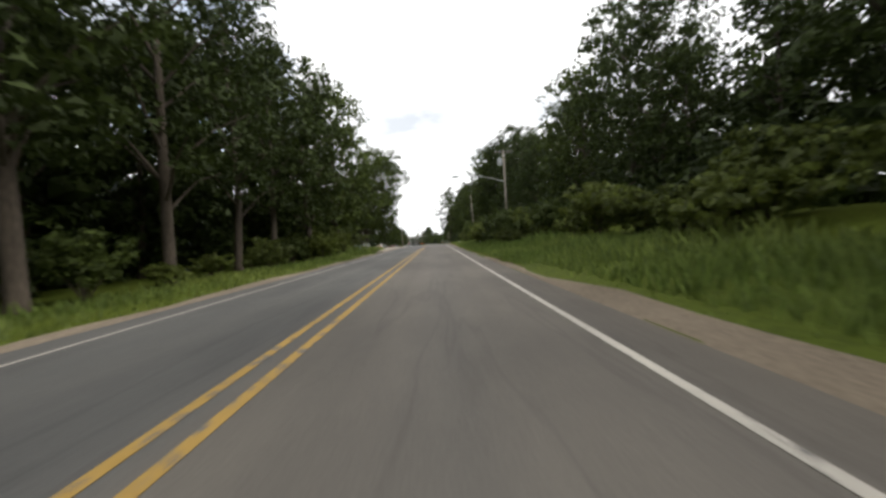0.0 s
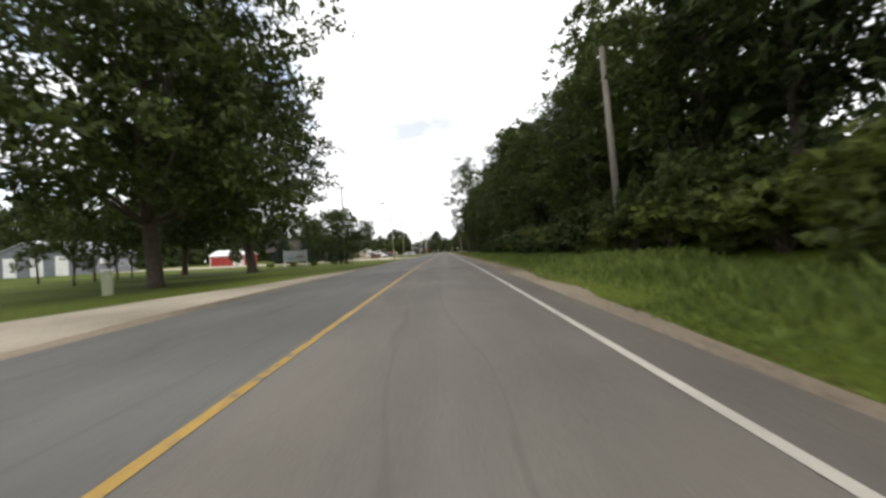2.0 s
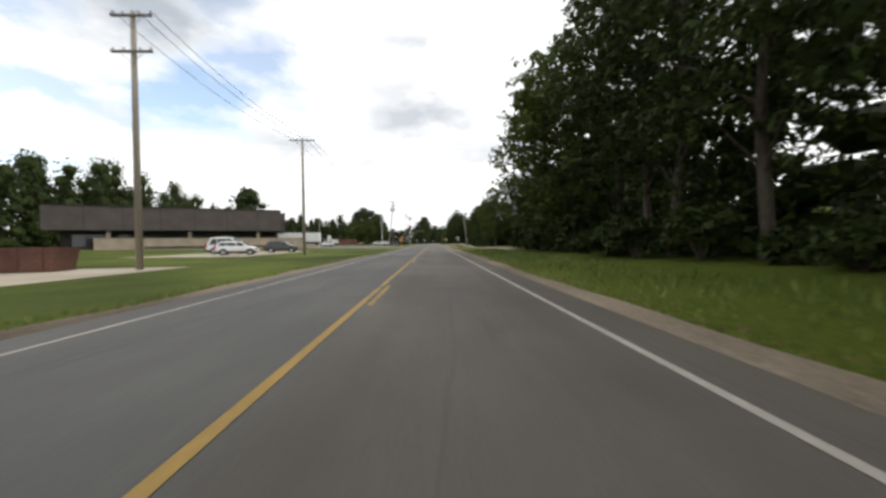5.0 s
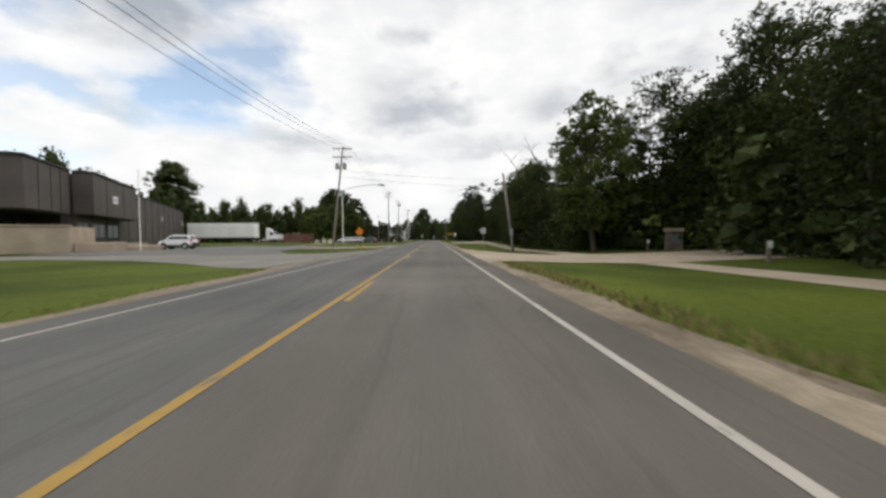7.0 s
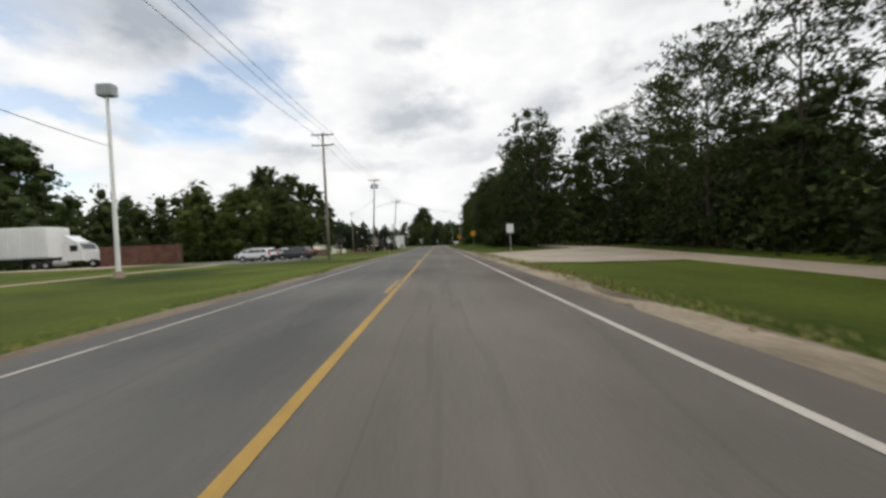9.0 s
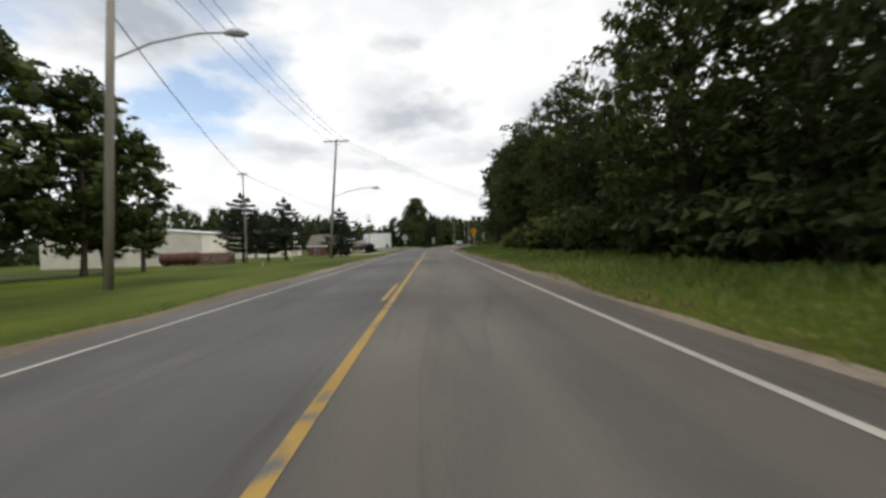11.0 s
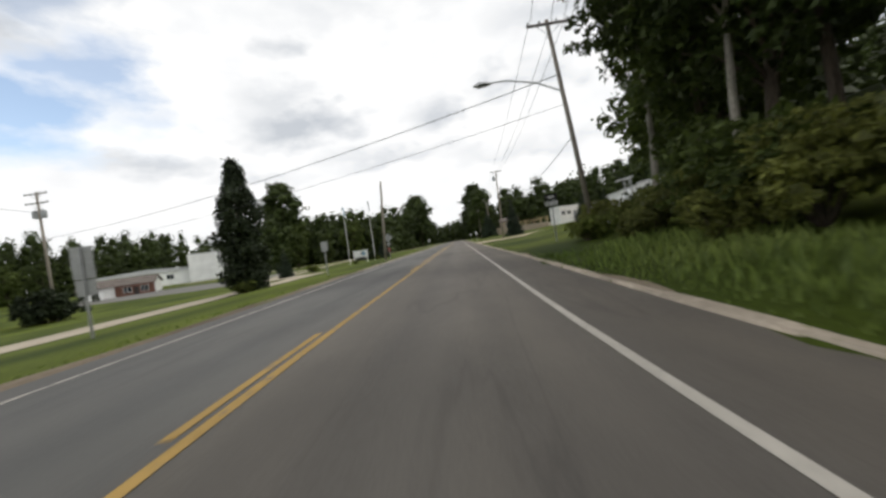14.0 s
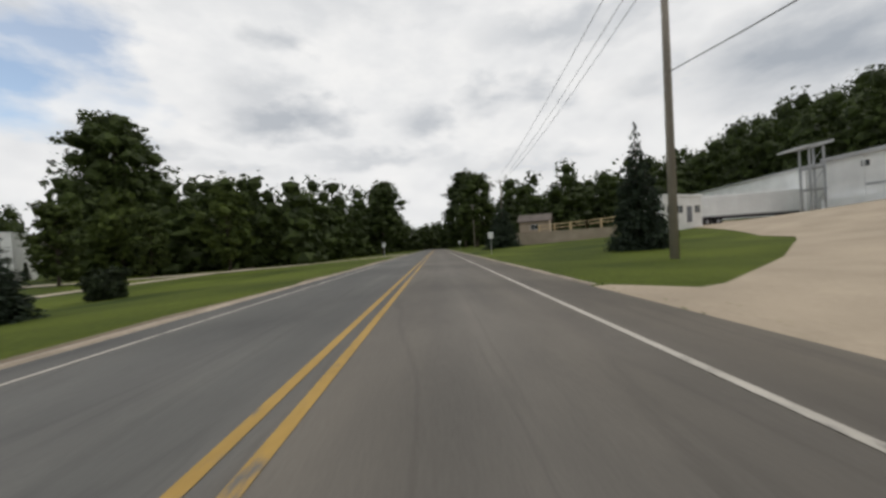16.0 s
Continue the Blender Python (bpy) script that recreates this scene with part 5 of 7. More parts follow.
for sg, s0, s1 in ((1, 458, 525), (1, 543, 640), (-1, 494, 596)):
    w3 = wob(17.0 + s0, 0.09, 0.9)
    k = strip("kerb", s0, s1, lambda s: sg * (edge(s, sg) - 0.03), lambda s: sg * (edge(s, sg) + 0.22 + w3(s)), M["kerb"], lambda s, o: road_z(s, edge(s, o)) + (0.035 if abs(o) > edge(s, o) + 0.02 else -0.015), 0.6, 5)
    tagged(k, "worn sandy concrete kerb along the asphalt", "kerb", kind="structure")
# dark tar patches on the lane
for s, o, a, b in ((127.8, 2.6, 0.6, 0.16), (131.5, 2.1, 0.3, 0.2), (258.5, 1.9, 0.45, 0.3), (431, -2.2, 0.5, 0.12)):
    ms = Mesh()
    x, y = W(s, o)
    ring = [(x + a * 0.75 * math.cos(t) * (1 + 0.25 * math.sin(3 * t)), y + b * 1.5 * math.sin(t), road_z(s, o) + 0.007) for t in np.linspace(0, 6.28, 18)[:-1]]
    ms.add(ring, [tuple(range(len(ring)))])
    solid("tar_patch", ms, M["patch"], Matrix(), "dark tar patch on the asphalt", "road patch", "tar patches", "structure")

# ---- the red crossing ----
def slanted(name, s0, s1, o0, o1, material, dz, label, category, group="", skew=-0.12, near=None):
    """A marking across the road whose ends run on at a slant."""
    n, m = 24, 4
    vs = []
    for i in range(n + 1):
        o = o0 + (o1 - o0) * i / n
        for c in range(m + 1):
            s = s0 + (s1 - s0) * c / m + (skew if near is None else near + (skew - near) * c / m) * o
            vs.append((*W(s, o), road_z(s, o) + dz))
    me = bpy.data.meshes.new(name)
    me.from_pydata(vs, [], [(i * 5 + c, i * 5 + 5 + c, i * 5 + 6 + c, i * 5 + c + 1) for i in range(n) for c in range(m)])
    me.materials.append(M[material])
    return tagged(new(name, me), label, category, group, "structure")


slanted("crossing", 454.5, 457.6, -5.6, 3.95, "pavers", 0.008, "brick red stamped asphalt crossing", "crossing", near=0.01)
for s0, s1, bars in ((454.2, 454.49, ((-3.4, -2.9), (0.2, 3.35))), (457.58, 457.8, ((-3.5, -1.85), (-1.7, -0.55), (-0.42, 3.45)))):
    for a, b in bars:
        slanted("crossing_line", s0, s1, a, b, "white_line", 0.012, "white painted bar beside the red crossing", "road marking", "crossing bars", -0.12 if s0 > 456 else 0.01)
g = thing("tactile_pad", Matrix(), "brick red tactile pad set in a concrete kerb ramp", "tactile paving")
for i in range(5):
    ms = Mesh()
    a, b = 454.95 + i * 0.385, 454.95 + i * 0.385 + 0.378
    c = [Vector((*W(s, o), road_z(s, EDGE) + 0.055)) for s, o in ((a, 4.1), (b, 4.1), (b, 4.66), (a, 4.66))]
    d = [p - Vector((0, 0, 0.05)) for p in c]
    ms.add(c + d, [(0, 1, 2, 3), (0, 4, 5, 1), (1, 5, 6, 2), (2, 6, 7, 3), (3, 7, 4, 0)])
    part("tile", ms, M["tactile"], g)


# ---- buildings: local x runs along the front wall, y away from it ----
def roof_part(root, L, D, eave, rise, material, over=0.4, along="x"):
    r = Mesh()
    t = 0.16
    if along == "x":
        for y0, y1 in ((-over, D / 2), (D + over, D / 2)):
            z0 = eave - over * rise / (D / 2)
            r.add([(-over, y0, z0), (L + over, y0, z0), (L + over, y1, eave + rise), (-over, y1, eave + rise), (-over, y0, z0 + t), (L + over, y0, z0 + t), (L + over, y1, eave + rise + t), (-over, y1, eave + rise + t)],
                  [(0, 1, 2, 3), (4, 5, 6, 7), (0, 1, 5, 4), (1, 2, 6, 5), (2, 3, 7, 6), (3, 0, 4, 7)])
    else:
        for x0, x1 in ((-over, L / 2), (L + over, L / 2)):
            z0 = eave - over * rise / (L / 2)
            r.add([(x0, -over, z0), (x0, D + over, z0), (x1, D + over, eave + rise), (x1, -over, eave + rise), (x0, -over, z0 + t), (x0, D + over, z0 + t), (x1, D + over, eave + rise + t), (x1, -over, eave + rise + t)],
                  [(0, 1, 2, 3), (4, 5, 6, 7), (0, 1, 5, 4), (1, 2, 6, 5), (2, 3, 7, 6), (3, 0, 4, 7)])
    return part("roof", r, M[material], root)


def building(name, s, o, turn, L, D, eave, rise, wall, roof, label, along="x", base=-0.6, gable=None, dz=0.0, seams=0):
    root = thing(name, stand(s, o, turn, dz), label, "building")
    t = 0.25
    for nm, bx in (("front_wall", (0, L, 0, t)), ("back_wall", (0, L, D - t, D)), ("left_wall", (0, t, t, D - t)), ("right_wall", (L - t, L, t, D - t))):
        w = part(nm, Mesh().box(*bx, base, eave), M[wall], root)
        if seams and nm in ("front_wall", "right_wall"):
            n = int((bx[1] - bx[0] if nm == "front_wall" else bx[3] - bx[2]) / seams)
            for i in range(1, n):
                if nm == "front_wall":
                    part("seam", Mesh().box(i * seams - 0.09, i * seams + 0.09, -0.06, 0, base, eave - 0.1), M["brown_seam"], w)
                else:
                    part("seam", Mesh().box(L, L + 0.06, i * seams - 0.09, i * seams + 0.09, base, eave - 0.1), M["brown_seam"], w)
    if rise:
        gm = M[gable or wall]
        if along == "x":
            for nm, x0 in (("gable", 0), ("gable", L - t)):
                part(nm, Mesh().add([(x0, 0, eave), (x0, D, eave), (x0, D / 2, eave + rise), (x0 + t, 0, eave), (x0 + t, D, eave), (x0 + t, D / 2, eave + rise)], [(0, 1, 2), (3, 5, 4), (0, 3, 4, 1), (1, 4, 5, 2), (2, 5, 3, 0)]), gm, root)
        else:
            for y0 in (0, D - t):
                part("gable", Mesh().prism([(0, eave), (L, eave), (L / 2, eave + rise)], y0, y0 + t), gm, root)
        roof_part(root, L, D, eave, rise, roof, along=along)
    else:
        part("roof", Mesh().box(-0.12, L + 0.12, -0.12, D + 0.12, eave, eave + 0.35), M[roof], root)
    return root


def window(root, x, z, w, h, face=0.0, axis="front", mat_pane="glass", frame="white_paint", name="window"):
    """A framed window on the front wall (y = face) or on the right wall (x = face)."""
    f = Mesh()
    d = 0.07
    R = Matrix() if axis == "front" else Matrix.Translation((face, 0, 0)) @ pose(0, 0, 0, 0, 0, 90)
    off = face if axis == "front" else 0
    for bx in ((x - w / 2 - d, x + w / 2 + d, z - d, z), (x - w / 2 - d, x + w / 2 + d, z + h, z + h + d), (x - w / 2 - d, x - w / 2, z, z + h), (x + w / 2, x + w / 2 + d, z, z + h), (x - 0.03, x + 0.03, z, z + h)):
        f.box(bx[0], bx[1], off - 0.07, off + 0.02, bx[2], bx[3], R)
    fr = part(name, f, M[frame], root)
    part("pane", Mesh().box(x - w / 2, x + w / 2, off - 0.03, off + 0.01, z, z + h, R), M[mat_pane], fr)
    return fr


def door(root, x, w, h, material, face=0.0, axis="front", base=0.0, ribs=0, name="door"):
    R = Matrix() if axis == "front" else Matrix.Translation((face, 0, 0)) @ pose(0, 0, 0, 0, 0, 90)
    off = face if axis == "front" else 0
    d = part(name, Mesh().box(x - w / 2, x + w / 2, off - 0.06, off + 0.02, base - 0.3, base + h, R, bevel=0.01), M[material], root)
    for i in range(1, ribs):
        part("rib", Mesh().box(x - w / 2, x + w / 2, off - 0.09, off - 0.06, base + h * i / ribs - 0.03, base + h * i / ribs + 0.03, R), M[material], d)
    return d


# grey warehouse and red shed behind the first lawn
b = building("grey_warehouse", 145, -112.5, 0, 21, 19, 5.4, 3.6, "grey_metal", "roof_metal", "grey metal barn with tall white roller doors", "y")
for x in (5.2, 12.0, 18.4):
    door(b, x, 3.3, 4.8, "white_paint", ribs=6, name="roller_door")
for y in (6, 11.5, 14, 16.5):
    window(b, y, 1.8, 1.3, 1.1, face=21.0, axis="right", mat_pane="pane")
part("wall_sign", Mesh().box(21.0, 21.08, 7.2, 10.0, 2.6, 3.9), M["sign_white"], b, "pale wall sign")
b = building("red_shed", 184, -82.5, 0, 12.2, 9, 3.7, 1.8, "red_paint", "white_metal", "red wooden shed with a white metal roof", "x")
door(b, 10.0, 3.4, 3.1, "white_paint", ribs=5, name="garage_door")
door(b, 4.6, 5.2, 3.0, "red_paint", ribs=1, name="sliding_door")
part("door_rail", Mesh().box(1.6, 7.6, -0.16, -0.06, 3.1, 3.24), M["white_paint"], b)
part("corner_board", Mesh().box(-0.05, 0.25, -0.05, 0.0, -0.3, 3.7), M["white_paint"], b)
part("corner_board", Mesh().box(11.95, 12.25, -0.05, 0.0, -0.3, 3.7), M["white_paint"], b)
b = building("camper_trailer", 178, -128, 4, 9, 3, 3.4, 0, "white_metal", "white_metal", "white camper trailer with dark windows", base=0.5)
for x in (2.2, 4.4, 6.6):
    window(b, x, 1.7, 1.2, 0.9)
part("wheel", Mesh().tube([(6, -0.1, 0.35), (6, 0.3, 0.35)], 0.4, 12), M["tyre"], b)
part("wheel", Mesh().tube([(2.6, -0.1, 0.35), (2.6, 0.3, 0.35)], 0.4, 12), M["tyre"], b)

# brown warehouse, turned away from the road
T = 25.0
b = building("brown_warehouse", 265.9, -98.2, T, 50, 82, 10.8, 0, "brown_metal", "brown_seam", "large dark brown metal warehouse with a low tan entrance wall", base=-0.8, seams=6.0)
for y, z, w in ((30, 6.4, 1.1), (52, 6.2, 0.8), (80, 6.0, 1.2)):
    window(b, y, z, w, 1.4, face=50.0, axis="right", mat_pane="pane", frame="white_paint", name="wall_vent")
# the upper storey stands out over dark recessed glazing, behind a low tan screen wall
fb = part("front_box", Mesh().box(-4, 50.3, -13.5, -2.4, 5.0, 11.2), M["brown_metal"], b, "overhanging dark brown upper storey")
part("coping", Mesh().box(-4.2, 50.5, -13.7, -2.4, 11.2, 11.5), M["brown_seam"], fb)
part("soffit", Mesh().box(-3.8, 50.1, -13.3, -2.5, 4.8, 5.0), M["brown_seam"], fb)
for x in (4, 12, 20, 28, 36, 44):
    part("seam", Mesh().box(x - 0.06, x + 0.06, -13.54, -13.5, 5.05, 11.1), M["brown_seam"], fb)
for y in (-10.5, -7.5, -5.0):
    part("seam", Mesh().box(50.3, 50.34, y - 0.06, y + 0.06, 5.05, 11.1), M["brown_seam"], fb)
part("stair_slot", Mesh().box(45, 49.2, -2.39, -0.01, -0.8, 10.8), M["brown_seam"], b, "dark recessed joint in the wall")
part("recess_wall", Mesh().box(-2, 44.5, -9.5, -2.4, -0.8, 4.8), M["brown_seam"], b)
for x in (4, 13, 22, 31, 40):
    window(b, x, 0.6, 7.4, 3.2, face=-9.5, frame="brown_seam")
part("end_window", Mesh().box(44.5, 44.6, -8.6, -3.2, 0.6, 3.8), M["glass"], b)
for x in (8.5, 26.5, 44):
    part("column", Mesh().box(x - 0.4, x + 0.4, -12.6, -11.8, -0.8, 4.8), M["tan_block"], b)
sb = part("side_box", Mesh().box(50.01, 52.4, -0.6, 20, 5.1, 11.3), M["brown_metal"], b, "overhanging dark brown side bay")
part("coping", Mesh().box(50.01, 52.6, -0.8, 20.2, 11.3, 11.6), M["brown_seam"], sb)
part("soffit", Mesh().box(50.02, 52.3, -0.5, 19.9, 4.9, 5.1), M["brown_seam"], sb)
for y in (4.5, 12.5):
    part("seam", Mesh().box(52.4, 52.44, y - 0.06, y + 0.06, 5.15, 11.2), M["brown_seam"], sb)
ws = part("wall_sign", Mesh().box(52.42, 52.5, 7.2, 9.4, 7.4, 8.7), M["sign_white"], sb, "small pale wall sign")
part("print_bar", Mesh().box(52.5, 52.52, 7.5, 9.1, 7.9, 8.2), M["transformer"], ws)
for y, w in ((2.5, 3.6), (8.5, 5.0), (15, 5.0)):
    window(b, y, 1.2, w, 2.6, face=50.0, axis="right", frame="brown_seam")
part("screen_wall", Mesh().box(8, 56.5, -20.4, -19.8, -0.9, 2.6, bevel=0.05), M["tan_block"], b, "low tan block screen wall")
part("screen_return", Mesh().box(55.9, 56.5, -19.8, -13.5, -0.9, 2.6, bevel=0.05), M["tan_block"], b, "low tan block screen wall")
part("wall_cap", Mesh().box(7.9, 56.6, -20.5, -19.7, 2.6, 2.75, bevel=0.03), M["concrete"], b)
part("bench_rail", Mesh().box(18, 48, -20.75, -20.55, 0.2, 0.5), M["brown_seam"], b)
for x0, x1, y0, y1, z in ((56.6, 60.0, -19.5, -15.0, 0.8), (56.6, 63.0, -14.9, -9.0, 0.3), (53.5, 58.5, -5.0, 1.0, 0.6)):
    part("terrace", Mesh().box(x0, x1, y0, y1, -1.0, z, bevel=0.06), M["tan_block"], b, "stepped tan block planter")

# white building, cream building and brick office
b = building("white_hall", 444.8, -99, 1.2, 43.3, 8, 7.3, 2.3, "cream_metal", "white_metal", "long off-white metal hall with a shallow roof", "y", base=-1)
for x in (9, 30):
    window(b, x, 5.4, 0.8, 0.8)
door(b, 19, 2.6, 3.4, "white_metal", ribs=4)
b = building("cream_hall", 469.2, -134.6, 21.6, 66, 17.1, 6.5, 4.9, "cream_metal", "shingle", "long cream metal building with a brown roof", "x", base=-1.6)
for x in (8, 16, 23, 29.5, 36.2, 51.2, 59.6):
    window(b, x, 1.5, 1.5, 1.4, frame="brown_seam")
door(b, 53.4, 1.2, 2.4, "grey_metal")
door(b, 44.6, 3.8, 3.4, "white_paint", ribs=5, name="garage_door")
part("porch", Mesh().box(41.8, 50.6, -2.2, -0.05, 4.9, 5.15), M["white_paint"], b)
for x in (42.0, 50.4):
    part("porch_post", Mesh().box(x - 0.1, x + 0.1, -2.15, -1.95, -0.8, 4.9), M["white_paint"], b)
part("wall_unit", Mesh().box(63.2, 64.4, -0.8, -0.01, 0.4, 1.5, bevel=0.04), M["grey_metal"], b, "grey cooling unit on the wall")
window(b, 8.5, 3.6, 0.8, 0.9, face=66.0, axis="right")
lean = part("side_porch", Mesh().box(66.01, 68.2, 2.0, 7.2, 4.3, 4.5), M["brown_seam"], b, "brown flat porch roof")
for y in (2.2, 7.0):
    part("porch_post", Mesh().box(68.0, 68.15, y - 0.07, y + 0.07, -1.6, 4.3), M["brown_seam"], lean)
b = building("brick_office", 489.9, -64.9, T - 1, 13.7, 19, 3.9, 4.4, "brick", "shingle", "red brick office with a brown gabled roof and white gable", "x", base=-1.2, gable="white_paint")
for y in (3.6, 8.6, 12.4, 16):
    window(b, y, 0.9, 1.7, 1.6, face=13.7, axis="right")
for x in (3.4, 8.4):
    window(b, x, 0.8, 1.6, 1.5)
door(b, 12.2, 1.2, 2.4, "brown_seam")
part("eave_board", Mesh().box(-0.4, 14.1, -0.55, -0.42, 3.45, 3.75), M["white_paint"], b)
part("hedge", leaf_mesh("hedge", [(15.1, y, 0.4) for y in np.arange(2, 18, 1.2)], [0.8] * 14, 1500, 0.16, M["leaf_c"], np.random.default_rng(8)), None, b, "clipped green hedge")
b = building("ranch_house", 553, -92, T + 6, 15, 9, 2.9, 1.7, "white_paint", "shingle", "low white and brick ranch house", "x", base=-1)
part("brick_front", Mesh().box(7.0, 15.1, -0.25, -0.01, -1, 2.7), M["brick"], b, "red brick front")
for x in (9.5, 13.0):
    window(b, x, 0.9, 1.6, 1.3, face=-0.25)
door(b, 11.3, 1.0, 2.1, "brown_seam", face=-0.25)
door(b, 3.2, 3.0, 2.2, "white_metal", ribs=4, name="garage_door")
b = building("far_white_hall", 599, -99, 37.6, 16.4, 20, 10.0, 0, "white_metal", "white_metal", "tall plain white metal hall", base=-1)
door(b, 13.4, 1.6, 2.6, "grey_metal")
part("wing", Mesh().box(-27, -0.02, 3, 22, -1, 5.0), M["white_metal"], b, "lower cream wing")
roofm = Mesh().prism([(-27.4, 5.0), (0, 5.0), (0, 5.9), (-13, 6.6), (-27.4, 5.6)], 2.6, 22.4)
part("wing_roof", roofm, M["roof_metal"], b)
for x in (-24, -18, -12, -6):
    window(b, x, 2.2, 2.0, 1.6, face=3.0)

# plant on the hill to the right
b = building("plant_hall", 587.7, 61.4, -89, 29, 32, 7.5, 1.6, "white_metal", "roof_metal", "white metal industrial hall on a bank", "x", base=-3, dz=0)
# grey sheet paints the shaded half of the white hall beyond the seam
part("wall_cladding", Mesh().box(14.2, 28.9, -0.08, -0.01, -3, 7.2), M["grey_metal"], b, "grey ribbed wall half, its shade put into the colour")
part("eave_gutter", Mesh().box(-0.3, 29.3, -0.55, -0.4, 7.1, 7.35), M["roof_metal"], b)
for x in (4.8, 9.6, 14.1, 19, 24):
    part("rib", Mesh().box(x - 0.05, x + 0.05, -0.14, -0.01, -3, 7.2), M["white_metal"], b)
window(b, 5.0, 5.4, 1.0, 0.8, mat_pane="pane")
part("wall_vent", Mesh().box(5.0, 7.6, -0.12, -0.01, 2.7, 3.0), M["steel"], b)
for x in (7.5, 16.5):
    part("roof_vent", Mesh().tube([(x, 3.0, 7.4), (x, 3.0, 8.5), (x, 3.0, 8.5), (x, 3.0, 8.7)], [0.14, 0.14, 0.26, 0.2], 8), M["steel"], b)
part("low_cladding", Mesh().box(0, 7.0, -1.0, -0.15, -3, 1.4), M["white_metal"], b, "stepped white base wall")
part("low_cladding", Mesh().box(7.0, 10.5, -1.0, -0.15, -3, 2.1), M["white_metal"], b, "stepped white base wall")
b = building("plant_annex", 560.2, 57.0, -89, 4.6, 4.0, 4.6, 0.5, "white_paint", "roof_metal", "small white annex with a dark door", "x", base=-2)
window(b, 0.9, 2.2, 0.9, 1.2)
door(b, 3.1, 1.0, 2.2, "brown_seam", base=0.6)
b = building("plant_rear_hall", 628, 67, -99, 38, 26, 6.8, 1.6, "white_metal", "roof_metal", "long white rear hall with a shallow roof", "x", base=-2)
b = building("site_office", 587, 35.5, 22, 9.0, 5, 3.7, 0, "white_paint", "white_metal", "flat-roofed white site office", base=-3.5, dz=1.7)
for x in (1.4, 3.6):
    window(b, x, 1.2, 1.4, 1.1)
door(b, 5.9, 1.1, 2.2, "grey_metal")
window(b, 7.8, 1.2, 1.2, 1.1)
g = thing("loading_canopy", stand(585.3, 56.3, -12, scale=(0.56, 0.56, 1.0)), "grey steel canopy on a braced tower", "canopy")
for x, y in ((0, 0), (3.2, 0), (0, 3.2), (3.2, 3.2)):
    part("column", Mesh().box(x - 0.18, x + 0.18, y - 0.18, y + 0.18, -0.5, 9.4), M["steel"], g)
for z in (3.0, 6.2):
    part("platform", Mesh().box(-0.3, 3.5, -0.3, 3.5, z, z + 0.25), M["steel"], g)
for z in (0.2, 3.4, 6.5):
    part("brace", Mesh().tube([(0, -0.05, z), (3.2, -0.05, z + 2.6)], 0.08, 5), M["steel"], g)
part("canopy_roof", Mesh().add([(-4.0, -2, 9.0), (4.2, -2, 9.6), (4.2, 5, 9.6), (-4.0, 5, 9.0), (-4.0, -2, 9.25), (4.2, -2, 9.95), (4.2, 5, 9.95), (-4.0, 5, 9.25)], [(0, 1, 2, 3), (4, 5, 6, 7), (0, 1, 5, 4), (1, 2, 6, 5), (2, 3, 7, 6), (3, 0, 4, 7)]), M["roof_metal"], g)


def box_trailer(s, o, turn, L, H, label, scale=1.0, group="box trailers"):
    root = thing("box_trailer", stand(s, o, turn, scale=scale), label, "trailer", group)
    part("box", Mesh().box(0, L, -1.3, 1.3, 1.15, 1.15 + H, bevel=0.05), M["white_metal"], root)
    for i in range(1, int(L / 1.2)):
        part("rib", Mesh().box(i * 1.2 - 0.03, i * 1.2 + 0.03, -1.325, -1.3, 1.2, 1.1 + H), M["white_metal"], root)
    part("rail", Mesh().box(0, L, -1.34, -1.3, 1.1, 1.28), M["steel"], root)
    part("chassis", Mesh().box(0.4, L - 0.4, -0.5, 0.5, 0.85, 1.15), M["dark_steel"], root)
    part("door_panel", Mesh().box(-0.04, 0, -1.25, 1.25, 1.2, 1.1 + H), M["steel"], root)
    for x in (1.3, 2.6):
        for y in (-1.05, 1.05):
            w = part("wheel", Mesh().tube([(x, y - 0.25, 0.5), (x, y + 0.25, 0.5)], 0.5, 14), M["tyre"], root)
            part("hub", Mesh().tube([(x, y - 0.28, 0.5), (x, y + 0.28, 0.5)], 0.22, 10), M["steel"], w)
    for y in (-0.8, 0.8):
        part("landing_leg", Mesh().box(L - 3.2, L - 3.0, y - 0.08, y + 0.08, 0.05, 1.1), M["dark_steel"], root)
    return root


box_trailer(357.6, -82.5, 4, 14.6, 3.3, "white box trailer backed up to the warehouse dock", 1.5)
box_trailer(597.5, 47.5, -20, 13.0, 2.9, "white box trailer parked beside the plant", 1.25)
# tractor unit
g = thing("truck_tractor", stand(355.6, -55.3, 4, scale=1.3), "white conventional truck tractor with a long bonnet", "truck")
part("cab", Mesh().prism([(0, 0.9), (2.2, 0.9), (2.2, 2.2), (1.75, 2.95), (0, 3.1)], -1.1, 1.1), M["car_white"], g)
part("bonnet", Mesh().prism([(2.2, 0.8), (4.1, 0.8), (4.2, 1.75), (3.9, 1.95), (2.2, 2.2)], -0.85, 0.85), M["car_white"], g)
part("windscreen", Mesh().add([(2.23, -0.95, 2.22), (2.23, 0.95, 2.22), (1.82, 0.95, 2.88), (1.82, -0.95, 2.88)], [(0, 1, 2, 3)]), M["glass"], g)
part("side_window", Mesh().box(0.9, 1.7, -1.12, -1.1, 2.0, 2.7), M["glass"], g)
part("wind_deflector", Mesh().prism([(0, 3.1), (1.5, 3.05), (0.2, 3.9), (0, 3.9)], -0.9, 0.9), M["car_white"], g)
part("frame_rail", Mesh().box(-3.6, 4.0, -0.45, 0.45, 0.65, 0.9), M["dark_steel"], g)
